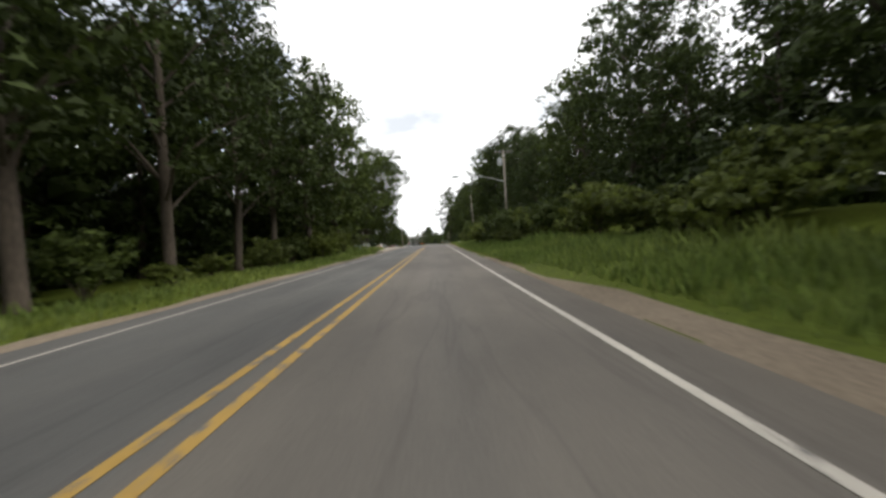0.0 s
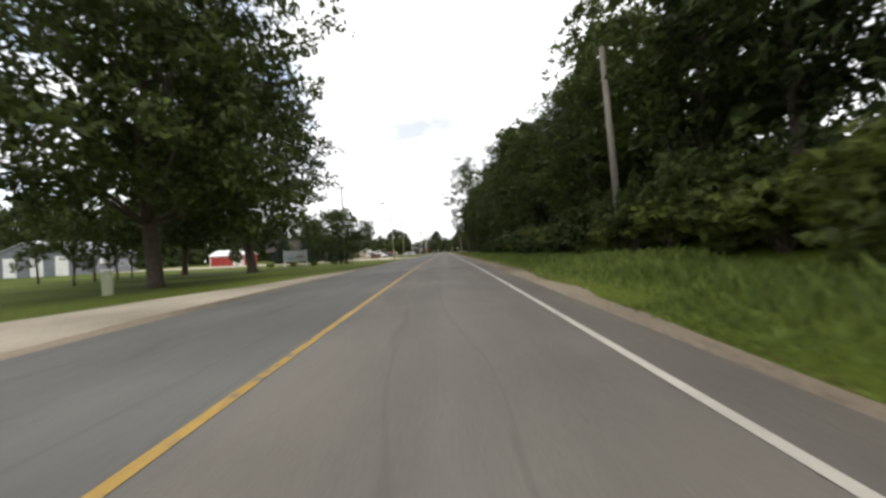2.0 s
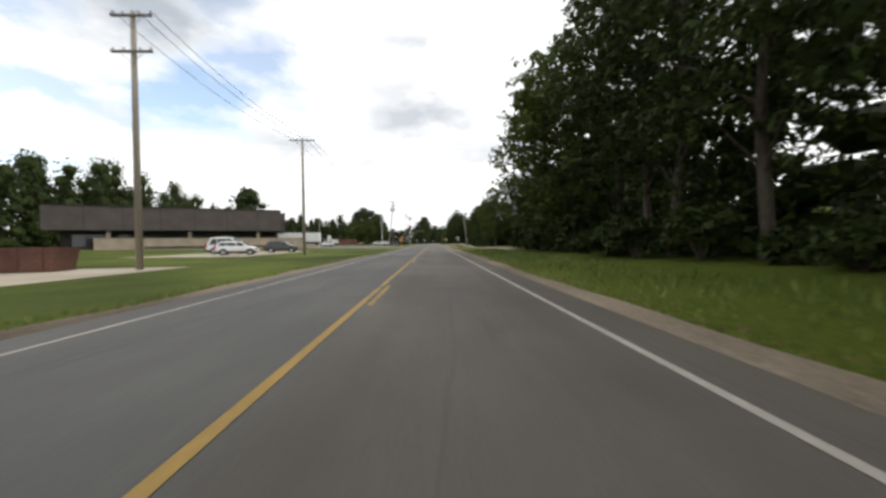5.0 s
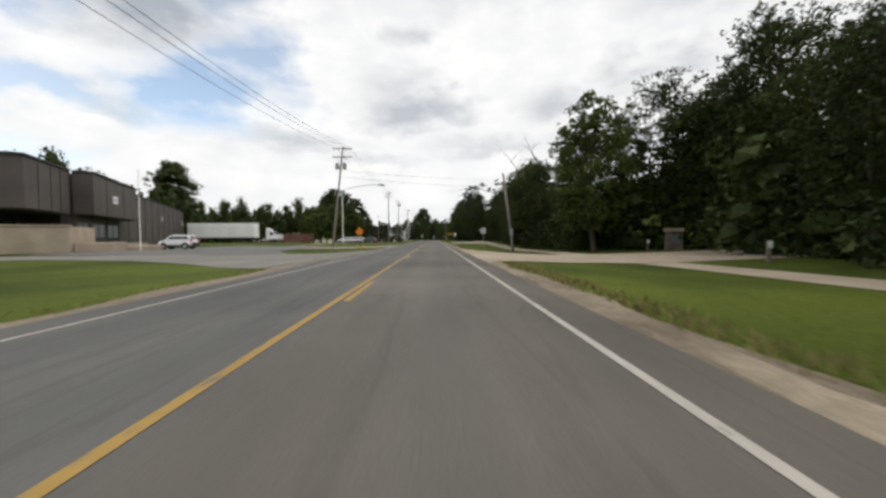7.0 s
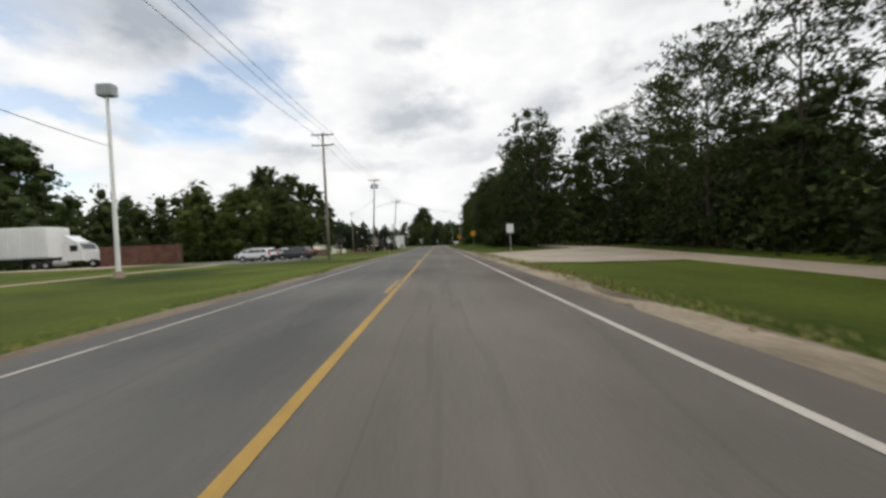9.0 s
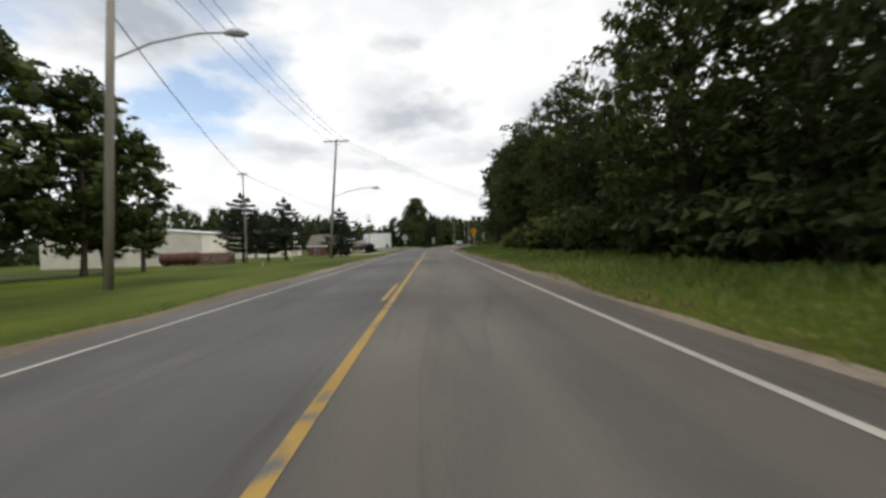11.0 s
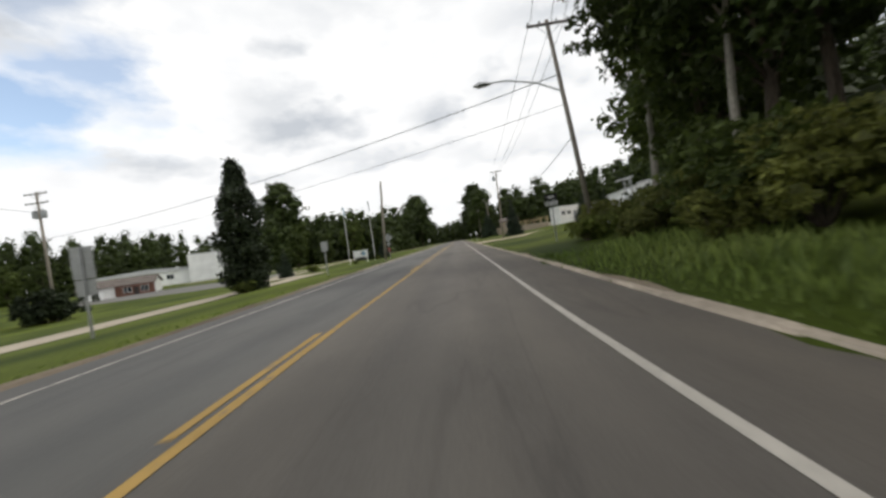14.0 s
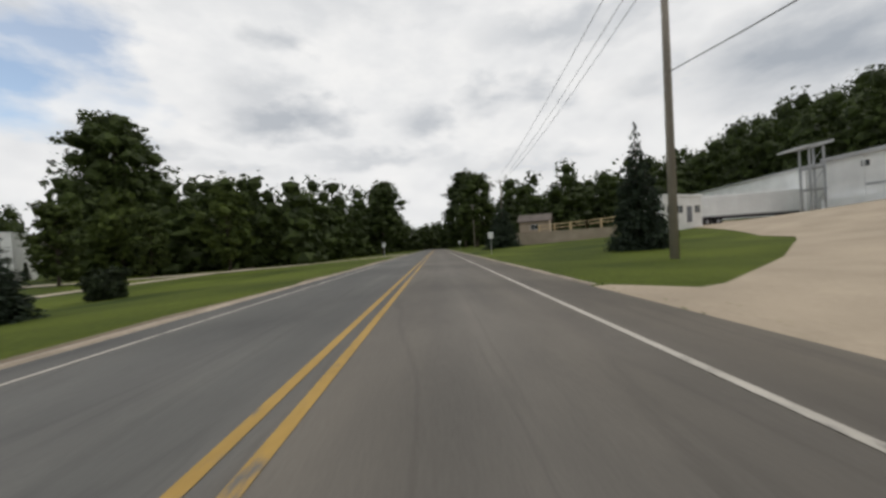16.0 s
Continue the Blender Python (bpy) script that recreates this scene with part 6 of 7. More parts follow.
part("fuel_tank", Mesh().tube([(-0.9, -0.95, 0.7), (0.6, -0.95, 0.7)], 0.33, 12), M["steel"], g)
part("bumper", Mesh().box(4.15, 4.35, -1.1, 1.1, 0.4, 0.85, bevel=0.05), M["steel"], g)
for x in (-3.0, -1.75, 3.3):
    for y in (-0.95, 0.95):
        w = part("wheel", Mesh().tube([(x, y - 0.2, 0.5), (x, y + 0.2, 0.5)], 0.5, 14), M["tyre"], g)
        part("hub", Mesh().tube([(x, y - 0.22, 0.5), (x, y + 0.22, 0.5)], 0.24, 10), M["steel"], w)


def car(s, o, turn, paint, label, scale=1.0, van=False):
    """A sport utility vehicle or van, 4.7 m long, its nose towards +x."""
    root = thing("parked_car", stand(s, o, turn, scale=scale), label, "car", "parked cars")
    H = 1.75 if not van else 2.1
    body = Mesh()
    hull = ((-2.38, 0.46, 0.86, 0.74), (-2.3, 0.40, 1.04, 0.86), (-1.95, 0.36, 1.14, 0.92), (-0.6, 0.36, 1.15, 0.935), (0.8, 0.36, 1.13, 0.93), (1.3, 0.36, 1.10, 0.915), (1.75, 0.37, 1.04, 0.89), (2.1, 0.39, 0.97, 0.84), (2.3, 0.43, 0.88, 0.74), (2.4, 0.5, 0.76, 0.6))
    for x, z0, z1, w in hull:
        half = [(w * 0.9, z0), (w, z0 + 0.14), (w * 1.005, z0 + (z1 - z0) * 0.55), (w * 0.97, z1 - 0.09), (w * 0.84, z1)]
        body.v += [(x, y, z) for y, z in half] + [(x, -y, z) for y, z in reversed(half)]
    for i in range(len(hull) - 1):
        body.f += [(i * 10 + j, i * 10 + (j + 1) % 10, i * 10 + 10 + (j + 1) % 10, i * 10 + 10 + j) for j in range(10)]
    body.f += [tuple(range(10)), tuple(reversed(range(len(hull) * 10 - 10, len(hull) * 10)))]
    part("body", body, M[paint], root, smooth=True)
    cab = Mesh()
    o0 = [(-2.22, 1.13), (1.3, 1.1), (0.55, H - 0.1), (-0.2, H), (-1.75, H - 0.05)]
    n = len(o0)
    cab.add([(x, -0.9 + 0.16 * max(z - 1.13, 0), z) for x, z in o0] + [(x, 0.9 - 0.16 * max(z - 1.13, 0), z) for x, z in o0], [tuple(range(n)), tuple(reversed(range(n, 2 * n)))] + [(i + n, (i + 1) % n + n, (i + 1) % n, i) for i in range(n)])
    part("cabin", cab, M[paint], root)
    for sy in (-1, 1):
        for a, b, c, d in ((-1.95, -1.15, -1.65, -1.15), (-1.08, -0.12, -1.08, -0.12), (-0.04, 0.95, -0.04, 0.45)):
            y0, y1 = sy * 0.915, sy * (0.905 - 0.16 * (H - 1.4))
            part("side_window", Mesh().add([(a, y0, 1.18), (b, y0, 1.18), (d, y1, H - 0.22), (c, y1, H - 0.22), (a, y0 - sy * .02, 1.18), (b, y0 - sy * .02, 1.18), (d, y1 - sy * .02, H - 0.22), (c, y1 - sy * .02, H - 0.22)], [(0, 1, 2, 3), (7, 6, 5, 4), (0, 4, 5, 1), (1, 5, 6, 2), (2, 6, 7, 3), (3, 7, 4, 0)]), M["glass"], root)
        part("mirror", Mesh().box(0.75, 0.95, sy * 0.95 - 0.1, sy * 0.95 + 0.1, 1.12, 1.28, bevel=0.03), M[paint], root)
        part("headlight", Mesh().box(2.1, 2.36, sy * 0.7 - 0.2, sy * 0.7 + 0.2, 0.78, 0.94, bevel=0.04), M["pane"], root)
        part("tail_light", Mesh().box(-2.38, -2.2, sy * 0.8 - 0.12, sy * 0.8 + 0.12, 0.85, 1.25, bevel=0.03), M["sign_red"], root)
        part("sill", Mesh().box(-2.2, 2.2, sy * 0.9 - 0.03, sy * 0.9 + 0.04, 0.3, 0.52), M["plastic_black"], root)
        for x in (-1.42, 1.45):
            part("wheel_arch", Mesh().tube([(x, sy * 0.86, 0.4), (x, sy * 0.935, 0.4)], 0.43, 16), M["plastic_black"], root)
            w = part("wheel", Mesh().tube([(x, sy * 0.72, 0.35), (x, sy * 0.95, 0.35)], 0.35, 16), M["tyre"], root)
            part("rim", Mesh().tube([(x, sy * 0.94, 0.35), (x, sy * 0.965, 0.35)], 0.23, 12), M["steel"], w)
    part("windscreen", Mesh().add([(1.26, -0.8, 1.14), (1.26, 0.8, 1.14), (0.6, 0.72, H - 0.12), (0.6, -0.72, H - 0.12)], [(0, 1, 2, 3)]), M["glass"], root)
    part("rear_window", Mesh().add([(-2.21, -0.75, 1.2), (-2.21, 0.75, 1.2), (-1.8, 0.68, H - 0.12), (-1.8, -0.68, H - 0.12)], [(3, 2, 1, 0)]), M["glass"], root)
    part("bumper", Mesh().box(-2.44, -2.25, -0.85, 0.85, 0.42, 0.68, bevel=0.05), M["plastic_black"], root)
    for sy in (-0.6, 0.6):
        part("roof_rail", Mesh().tube([(-1.6, sy, H + 0.02), (0.1, sy, H + 0.05)], 0.025, 5), M["dark_steel"], root)
    return root


car(283.2, -34.9, 186, "car_white", "white sport utility vehicle parked on the lot", (0.97, 1.08, 1.2))
car(210, -25.5, 20, "car_white", "white car parked beside the road lot", 1.1)
car(217, -30.5, 10, "car_white", "white van parked in a roadside lot", 1.25, True)
car(222, -24.5, 15, "car_dark", "dark car parked in the roadside lot", 1.1)
for s, o, c in ((352, -25, "car_white"), (360, -30, "car_white"), (356, -21, "car_dark"), (364, -26, "car_white")):
    car(s, o, 170, c, "car parked among the trees of a far lot", 1.12)


# ---- single trees ----
maple = broadleaf("maple_tree", 61, 26, 22, 4.0, 34000, "leaf_b", "huge old maple with a wide open crown on the lawn", "", 56, 0.27, trunk_r=0.44, lean=1.1, core=0.0)
put(maple, 76.6, -15.4, 0, (0.9, 0.9, 0.94))
maple_b = broadleaf("shade_tree", 62, 22, 16, 4.4, 24000, "leaf_a", "large shade tree with a thick dark trunk on the lawn", "shade trees", 40, 0.24, trunk_r=0.38)
put(maple_b, 96.8, -20.5, 0, (1.25, 1.75, 1.0))
put(maple_b, 106, -35, 130, 0.95)
round_tree = broadleaf("crab_apple_tree", 63, 9.6, 15.5, 2.0, 10000, "leaf_a", "low spreading round tree with twin dark trunks", "", 34, 0.23, trunk_r=0.24)
part("second_trunk", Mesh().tube([(0.9, 0.3, -0.2), (1.0, 0.3, 2.2), (2.2, 0.6, 4.2)], [0.26, 0.2, 0.1], 8), M["bark"], round_tree)
put(round_tree, 122.3, -17.6, 20)
for s, o, k in ((60, -17.8, 0.95), (64, -27, 1.0), (71, -33, 0.9), (76.6, -38, 1.0), (58, -24, 0.85), (66, -40, 1.05), (80, -46, 0.9), (62, -34, 0.8), (86, -30, 0.7), (100, -49, 0.9), (97, -39, 0.95), (101, -40, 0.85), (106, -42.5, 0.8)):
    put(thin, s, o, s * 37 % 360, k)
for s, o, k in ((372, -37, 0.85), (379, -33, 0.9), (386, -38, 0.95), (393, -34, 0.8), (398, -40, 0.8), (371, -46, 0.8), (384, -46, 0.9)):
    put(far_oaks[2], s, o, s * 53 % 360, k, label="round dark green tree beside the far lot", group="lot trees")
for s, o, k in ((404, -41, 1.15), (409, -37, 1.05), (398, -45, 1.2), (412, -33, 0.78), (416, -41, 0.85), (406, -50, 1.1)):
    put(far_oaks[1], s, o, s * 71 % 360, k, label="tall ragged tree on the roadside lawn", group="lawn trees")
oak_far = broadleaf("poplar_tree", 64, 36, 22, 3.0, 9000, "leaf_a", "very tall dark broadleaf tree beyond the fields", "tall far trees", 48, 0.5, trunk_r=0.6, core=0.66, stray=0.05)
put(oak_far, 613, -67)
put(oak_far, 640, -83, 120, 0.85)
put(oak_far, 700, -22, 40, 0.95)
put(oak_far, 650, -16, 200, 0.62)
put(oak_far, 655, 15, 80, 0.72)
put(oak_far, 690, 14, 160, 0.95)
put(oak_far, 409, -124, 30, 1.15)
for s, o, k in ((590, -43, 0.62), (597, -35, 0.78), (583, -50, 0.7), (604, -30, 0.6), (615, -38, 0.75), (600, -56, 0.85), (624, -28, 0.7), (636, -34, 0.8)):
    put(far_oaks[4] if k < 0.75 else far_oaks[2], s, o, s * 31 % 360, k * 1.05, label="rounded green tree at the edge of the field", group="field trees")
for s, o, k in ((470, -110, 0.7), (520, -120, 0.7), (545, -118, 0.8), (560, -130, 0.75), (505, -105, 0.6), (590, -160, 0.9), (610, -170, 0.9)):
    put(far_oaks[2], s, o, s * 31 % 360, k, label="rounded green tree behind the buildings", group="background trees")
put(far_oaks[0], 167, -33, 0, 0.42, label="small broadleaf tree beside the spruces", group="lot trees")
put(far_oaks[2], 176, -52, 0, 0.55, label="broadleaf tree beside the spruces", group="lot trees")
put(far_oaks[0], 172, -66, 40, 0.5, label="broadleaf tree beside the spruces", group="lot trees")
put(far_oaks[3], 300, -100, 40, 0.62, label="rounded tree rising behind the brown warehouse", group="background trees")
# dead tree over the trail
def dead_tree(s, o, h, reach, seed):
    r = random.Random(seed)
    g = thing("dead_tree", stand(s, o), "bare dead tree with pale crooked limbs", "tree", "dead trees")
    tip = Vector((reach, 0, h))
    pts = [Vector((0, 0, -0.3)), Vector((-0.2, 0, h * 0.4)), Vector((reach * 0.35, 0.2, h * 0.68)), tip]
    part("trunk", Mesh().tube(pts, [0.26, 0.2, 0.13, 0.02], 7), M["dead_bark"], g)
    for i in range(7):
        k = 0.45 + 0.07 * i
        st = pts[1].lerp(pts[2], (k - 0.4) / 0.28) if k < 0.68 else pts[2].lerp(tip, (k - 0.68) / 0.32)
        d = Vector((r.choice((-1, 1, -1)) * r.uniform(0.8, 2.6), r.uniform(-0.6, 0.6), r.uniform(1.2, 2.6)))
        part("limb", Mesh().tube([st, st + d * 0.5 + Vector((0, 0, 0.3)), st + d * 1.2], [0.07, 0.045, 0.012], 5), M["dead_bark"], g)


# a tree that stretches one long thin limb out over the road
g = thing("overhanging_tree", stand(302.5, 17.6), "slender tree with a long arching limb over the road", "tree")
part("trunk", Mesh().tube([(0, 0, -0.3), (-0.2, 0, 5), (-0.6, 0.1, 9.4), (-0.4, 0.2, 13.5)], [0.2, 0.17, 0.11, 0.03], 8), M["bark"], g, smooth=True)
part("limb", Mesh().tube([(-0.5, 0, 8.6), (-3.0, 0.1, 10.4), (-6.4, 0.2, 11.5), (-10.0, 0.3, 11.6), (-13.4, 0.2, 10.9)], [0.1, 0.085, 0.065, 0.04, 0.012], 6, False), M["bark"], g, "long thin arching limb")
part("limb", Mesh().tube([(-0.4, 0, 6.0), (-3.4, 0.3, 8.2), (-6.4, 0.2, 8.6), (-9.0, 0.2, 7.7)], [0.09, 0.06, 0.04, 0.012], 6, False), M["bark"], g)
part("crown", leaf_mesh("crown", [(-2.2, 0, 10.6), (-4.2, 0.2, 11.4), (-6.0, 0, 12.3), (-7.4, 0.2, 11.9), (-3.4, 0.4, 12.8), (-4.6, 0.3, 8.9), (-0.6, 0.2, 13), (-1.4, -0.3, 11.6), (0.4, 0.2, 10.4), (-1.6, 0.3, 8.6)], [(1.0, 0.8, 0.6)] * 10, 1500, 0.15, M["leaf_b"], np.random.default_rng(65), clumps=7), None, g)
dead_tree(301, 22.5, 19.0, -7.5, 1)
dead_tree(303, 25.5, 22.0, -5.5, 2)
dead_tree(304, 28.5, 22.5, -1.0, 3)
# birches at the edge of the woods
for s, o, h in ((163, 11.6, 9), (143, 15.5, 10)):
    g = thing("birch_tree", stand(s, o), "slender tree with a pale trunk at the woods' edge", "tree", "birches")
    part("trunk", Mesh().tube([(0, 0, -0.3), (0.1, 0, h * 0.5), (0.3, 0, h)], [0.16, 0.12, 0.04], 7), M["pale_bark"], g, "pale grey bark")
    part("crown", leaf_mesh("crown", [(0.2 + math.cos(k) * 1.0, math.sin(k * 2) * 0.9, h * (0.62 + 0.07 * k)) for k in range(7)], [1.3] * 7, 1300, 0.22, M["leaf_b"], np.random.default_rng(int(s))), None, g)
for s, o in ((483, 16.5), (478, 15.5)):
    g = thing("leaning_trunk", stand(s, o), "tall pale bare trunk at the woods' edge", "tree trunk", "bare trunks")
    part("trunk", Mesh().tube([(0, 0, -0.3), (-0.3, 0, 5), (-0.8, 0.2, 12)], [0.24, 0.19, 0.1], 8), M["bark"], g)

# ---- conifers ----
spruce = conifer("spruce_tree", 71, 13, 8.4, 11000, "full dark blue-green spruce on the lawn", tiers=24, size=0.27)
put(spruce, 163.5, -39.3, 0, (0.78, 0.78, 1.16))
put(spruce, 158.3, -29.6, 80, (0.68, 0.68, 0.96), label="dark spruce with drooping boughs on the lawn")
put(spruce, 168.3, -49.0, 150, (0.7, 0.7, 1.0), label="dark spruce at the back of the lawn")
put(spruce, 184.5, -33.6, 220, (0.62, 0.62, 0.85), label="pointed dark spruce beside the gravel lot")
put(spruce, 186, -43, 20, 0.55, label="small pointed spruce beside the gravel lot")
put(spruce, 559.8, 16.2, 60, (0.52, 0.52, 0.74), label="narrow blue spruce beside the concrete drive")
put(spruce, 528.8, 22.8, 110, 0.36, label="small blue spruce on the mown bank")
put(spruce, 541.5, 31.5, 190, 0.42, label="small blue spruce on the mown bank")
put(spruce, 533, -29.5, 40, (0.33, 0.33, 0.44), label="small blue-green spruce on the lawn")
put(spruce, 545.6, -14.0, 40, (0.36, 0.36, 0.34), label="small spruce beside the road")
put(spruce, 600, 13.5, 10, (0.8, 0.8, 0.75), label="dense dark spruce beside the cabin")


def pine_tree(name, seed, h, width, low, leaves, label):
    """A pine with whorls of level boughs that turn up at their tips, ragged towards the top."""
    rng = np.random.default_rng(seed)
    root = thing(name, Matrix(), label, "tree")
    t = Mesh().tube([(0, 0, -0.3), (0.1, 0, h * 0.5), (0.05, 0.1, h * 0.98)], [0.26, 0.17, 0.02], 8)
    cs, rs = [], []
    for i in range(12):
        k = i / 11
        z = low + (h - low) * k * 0.96
        reach = width / 2 * (0.8 + 0.35 * min(k * 4, 1)) * (1 - k) ** 0.62 + 0.25
        arms = 8 if k < 0.5 else 6 if k < 0.8 else 4
        for j in range(arms):
            a = 2 * math.pi * (j + 0.37 * i) / arms + rng.normal() * 0.2
            ln = reach * rng.uniform(0.62, 1.12)
            tip = Vector((math.cos(a) * ln, math.sin(a) * ln, z + ln * rng.uniform(-0.02, 0.22)))
            t.tube([(0, 0, z - 0.15), (tip.x * 0.6, tip.y * 0.6, z + 0.02), tip], [0.05, 0.03, 0.01], 4, False)
            for q in (0.3, 0.55, 0.8, 1.0):
                p = Vector((tip.x * q, tip.y * q, z + (tip.z - z) * q * q + rng.normal() * 0.07))
                r = max(0.34 + 0.22 * ln * 0.2, 0.3) * rng.uniform(0.75, 1.25) * (1.1 - 0.25 * q)
                cs.append(p)
                rs.append((r, r, r * 0.5))
    cs.append((0.05, 0.1, h))
    rs.append((0.16, 0.16, 0.5))
    part("trunk", t, M["bark"], root, smooth=True)
    part("crown", leaf_mesh("crown", cs, rs, leaves, 0.15, M["needle"], rng, flat=0.4, shell=0.2), None, root)
    return root


pine = pine_tree("pine_tree", 73, 10.5, 8.6, 1.9, 19000, "open flat-boughed pine on the lawn")
put(pine, 452.7, -25.6, 0, 1.12)
put(pine, 438.1, -38.9, 100, (1.15, 1.15, 1.32), label="tall open pine on the lawn")
put(pine, 434.5, -27.6, 200, (1.1, 1.1, 1.1), label="dark bushy pine on the lawn")
put(pine, 438, -33.5, 300, (0.9, 0.9, 0.95), label="dark bushy pine on the lawn")
# ragged cedar by the verge
rng = np.random.default_rng(77)
g = thing("cedar_tree", stand(504.6, -19.4, 0, -0.2), "tall ragged dark cedar at the edge of the verge", "tree")
part("trunk", Mesh().tube([(0, 0, -0.3), (0, 0, 7), (0.2, 0, 13.4)], [0.35, 0.22, 0.04], 8), M["bark"], g)
cs, rs = [], []
for i in range(60):
    k = i / 59
    half = 2.35 * math.sin(math.pi * (0.18 + 0.80 * k)) ** 0.8
    a = i * 2.4
    q = half * (0.35 + 0.55 * rng.random())
    cs.append((math.cos(a) * q + 0.2 * k, math.sin(a) * q, 0.5 + 12.4 * k))
    w = (0.8 + 0.35 * rng.random()) * (1.0 - 0.45 * k)
    rs.append((w, w, 0.85))
part("crown", leaf_mesh("crown", cs, rs, 15000, 0.2, M["cedar"], rng, shell=0.4), None, g)
for s, o, h, w in ((613, -88, 4.0, 1.2), (548.5, -86, 4.6, 1.5), (549.5, -83.8, 4.6, 1.5), (560, -45, 2.8, 1.0), (562, -43, 2.8, 1.0)):
    g = thing("arborvitae", stand(s, o), "narrow clipped dark evergreen", "shrub", "narrow evergreens")
    part("foliage", leaf_mesh("foliage", [(0, 0, h * (0.12 + 0.11 * i)) for i in range(8)], [(w / 2 * (1.05 - 0.1 * i), w / 2 * (1.05 - 0.1 * i), 0.5) for i in range(8)], 800, 0.16, M["cedar"], np.random.default_rng(int(s))), None, g)
round_bush = bush("round_bush", 81, 3.6, 4.4, 5500, "cedar", "dense round clipped dark bush", 16, 0.17)
put(round_bush, 513.2, -51.4, 0, (1.6, 1.6, 1.55), -0.9)
put(round_bush, 461.7, -33.5, 50, 0.85, label="round dark bush at the corner of the cream building")
put(round_bush, 450.6, -23.2, 50, 0.55, label="round dark bush under the pine")
put(round_bush, 556, -19.2, 90, (0.6, 0.6, 0.82), -0.75, label="upright round dark bush on the lawn")
put(round_bush, 513, -25.5, 20, 0.4, label="small dark bush beside the access lane")
low_bush = bush("low_bush", 82, 1.1, 2.0, 600, "leaf_c", "low green garden bush", 8, 0.12)
for s, o, k in ((127.5, -24.6, 1.0), (128.5, -29.2, 1.1), (127.8, -33.5, 1.0), (127.5, -20.5, 0.8), (540.8, -14.4, 0.9), (541.3, -19.0, 0.9), (535.5, -25.5, 1.4), (502.5, -18.4, 1.2), (487.4, 10.9, 1.3), (489.5, 9.2, 1.2)):
    put(low_bush, s, o, s * 17 % 360, k)

# ---- small things ----
def hydrant(s, o, scale):
    g = thing("fire_hydrant", stand(s, o, 0, scale=scale), "yellow fire hydrant with a pale cap on the verge", "fire hydrant", "hydrants")
    part("barrel", Mesh().tube([(0, 0, -0.1), (0, 0, 0.05), (0, 0, 0.06), (0, 0, 0.55)], [0.16, 0.16, 0.11, 0.11], 12), M["hydrant"], g)
    part("bonnet", Mesh().tube([(0, 0, 0.55), (0, 0, 0.6), (0, 0, 0.7), (0, 0, 0.76), (0, 0, 0.84)], [0.15, 0.15, 0.12, 0.06, 0.03], 12), M["sign_white"], g, "pale domed cap")
    for x in (-1, 1):
        part("outlet", Mesh().tube([(x * 0.09, 0, 0.42), (x * 0.2, 0, 0.42)], 0.055, 8), M["hydrant"], g)
    part("steamer_cap", Mesh().tube([(0, -0.08, 0.4), (0, -0.2, 0.4)], 0.075, 8), M["dark_steel"], g)


hydrant(136.8, -9.4, 0.92)
hydrant(524.0, -9.2, 1.1)
g = thing("property_sign", stand(138.2, -9.9), "small red and white sign on a dark post", "sign")
part("post", Mesh().box(-0.05, 0.05, 0, 0.06, -0.3, 2.3), M["dark_steel"], g)
part("panel", Mesh().box(-0.13, 0.13, -0.03, 0, 1.6, 2.3), M["sign_white"], g)
part("print", Mesh().box(-0.11, 0.11, -0.036, -0.03, 1.78, 2.26), M["sign_red"], g)
g = thing("garden_trellis", stand(158.6, -30, 20), "white wire trellis standing on the lawn", "trellis")
for x in (-0.9, -0.3, 0.3, 0.9):
    part("upright", Mesh().tube([(x, 0, -0.1), (x * 0.8, 0.3, 1.7)], 0.04, 5), M["white_paint"], g)
for z in (0.4, 0.9, 1.4):
    part("bar", Mesh().tube([(-0.9, z * 0.17, z), (0.9, z * 0.17, z)], 0.04, 5), M["white_paint"], g)
g = thing("yard_sign", stand(58.4, -12.3, 0, 0, 0.68), "white board sign between two dark posts", "sign")
part("board", Mesh().box(-0.62, 0.62, -0.04, 0.0, 0.35, 1.75), M["sign_white"], g)
for x in (-0.72, 0.72):
    part("post", Mesh().box(x - 0.06, x + 0.06, -0.05, 0.07, -0.3, 1.9), M["dark_steel"], g)
for i in range(4):
    part("print_bar", Mesh().box(-0.4, 0.4 - 0.1 * (i % 2), -0.047, -0.04, 1.4 - 0.28 * i, 1.5 - 0.28 * i), M["transformer"], g)
g = thing("utility_pedestal", stand(72.4, -14.3), "pale green utility pedestal on the verge", "utility box")
part("cabinet", Mesh().box(-0.14, 0.14, -0.14, 0.14, -0.2, 1.12, bevel=0.03), mat("pale_green_enamel", (0.42, 0.45, 0.32), 0.6, 0.1, 1, 12, 0.1), g)
part("cap", Mesh().box(-0.16, 0.16, -0.16, 0.16, 1.12, 1.19, bevel=0.025), M["sign_white"], g, "pale domed cap")
g = thing("lawn_billboard", stand(126.5, -30.2, 0), "grey weathered signboard on two posts above a flower bed", "sign")
part("board", Mesh().box(0, 4.6, -0.1, 0.0, 1.0, 3.1), M["transformer"], g)
part("print_bar", Mesh().box(0.6, 2.2, -0.11, -0.1, 1.5, 1.75), M["blue_print"], g)
part("print_bar", Mesh().box(2.4, 4.0, -0.11, -0.1, 1.6, 2.1), M["arm_wood"], g)
for x in (0.1, 4.5):
    part("post", Mesh().box(x - 0.09, x + 0.09, 0.01, 0.19, -0.3, 3.2), M["white_paint"], g)
part("bed", Mesh().box(-0.8, 5.4, -0.9, 0.9, -0.3, 0.08, bevel=0.05), M["mulch"], g)
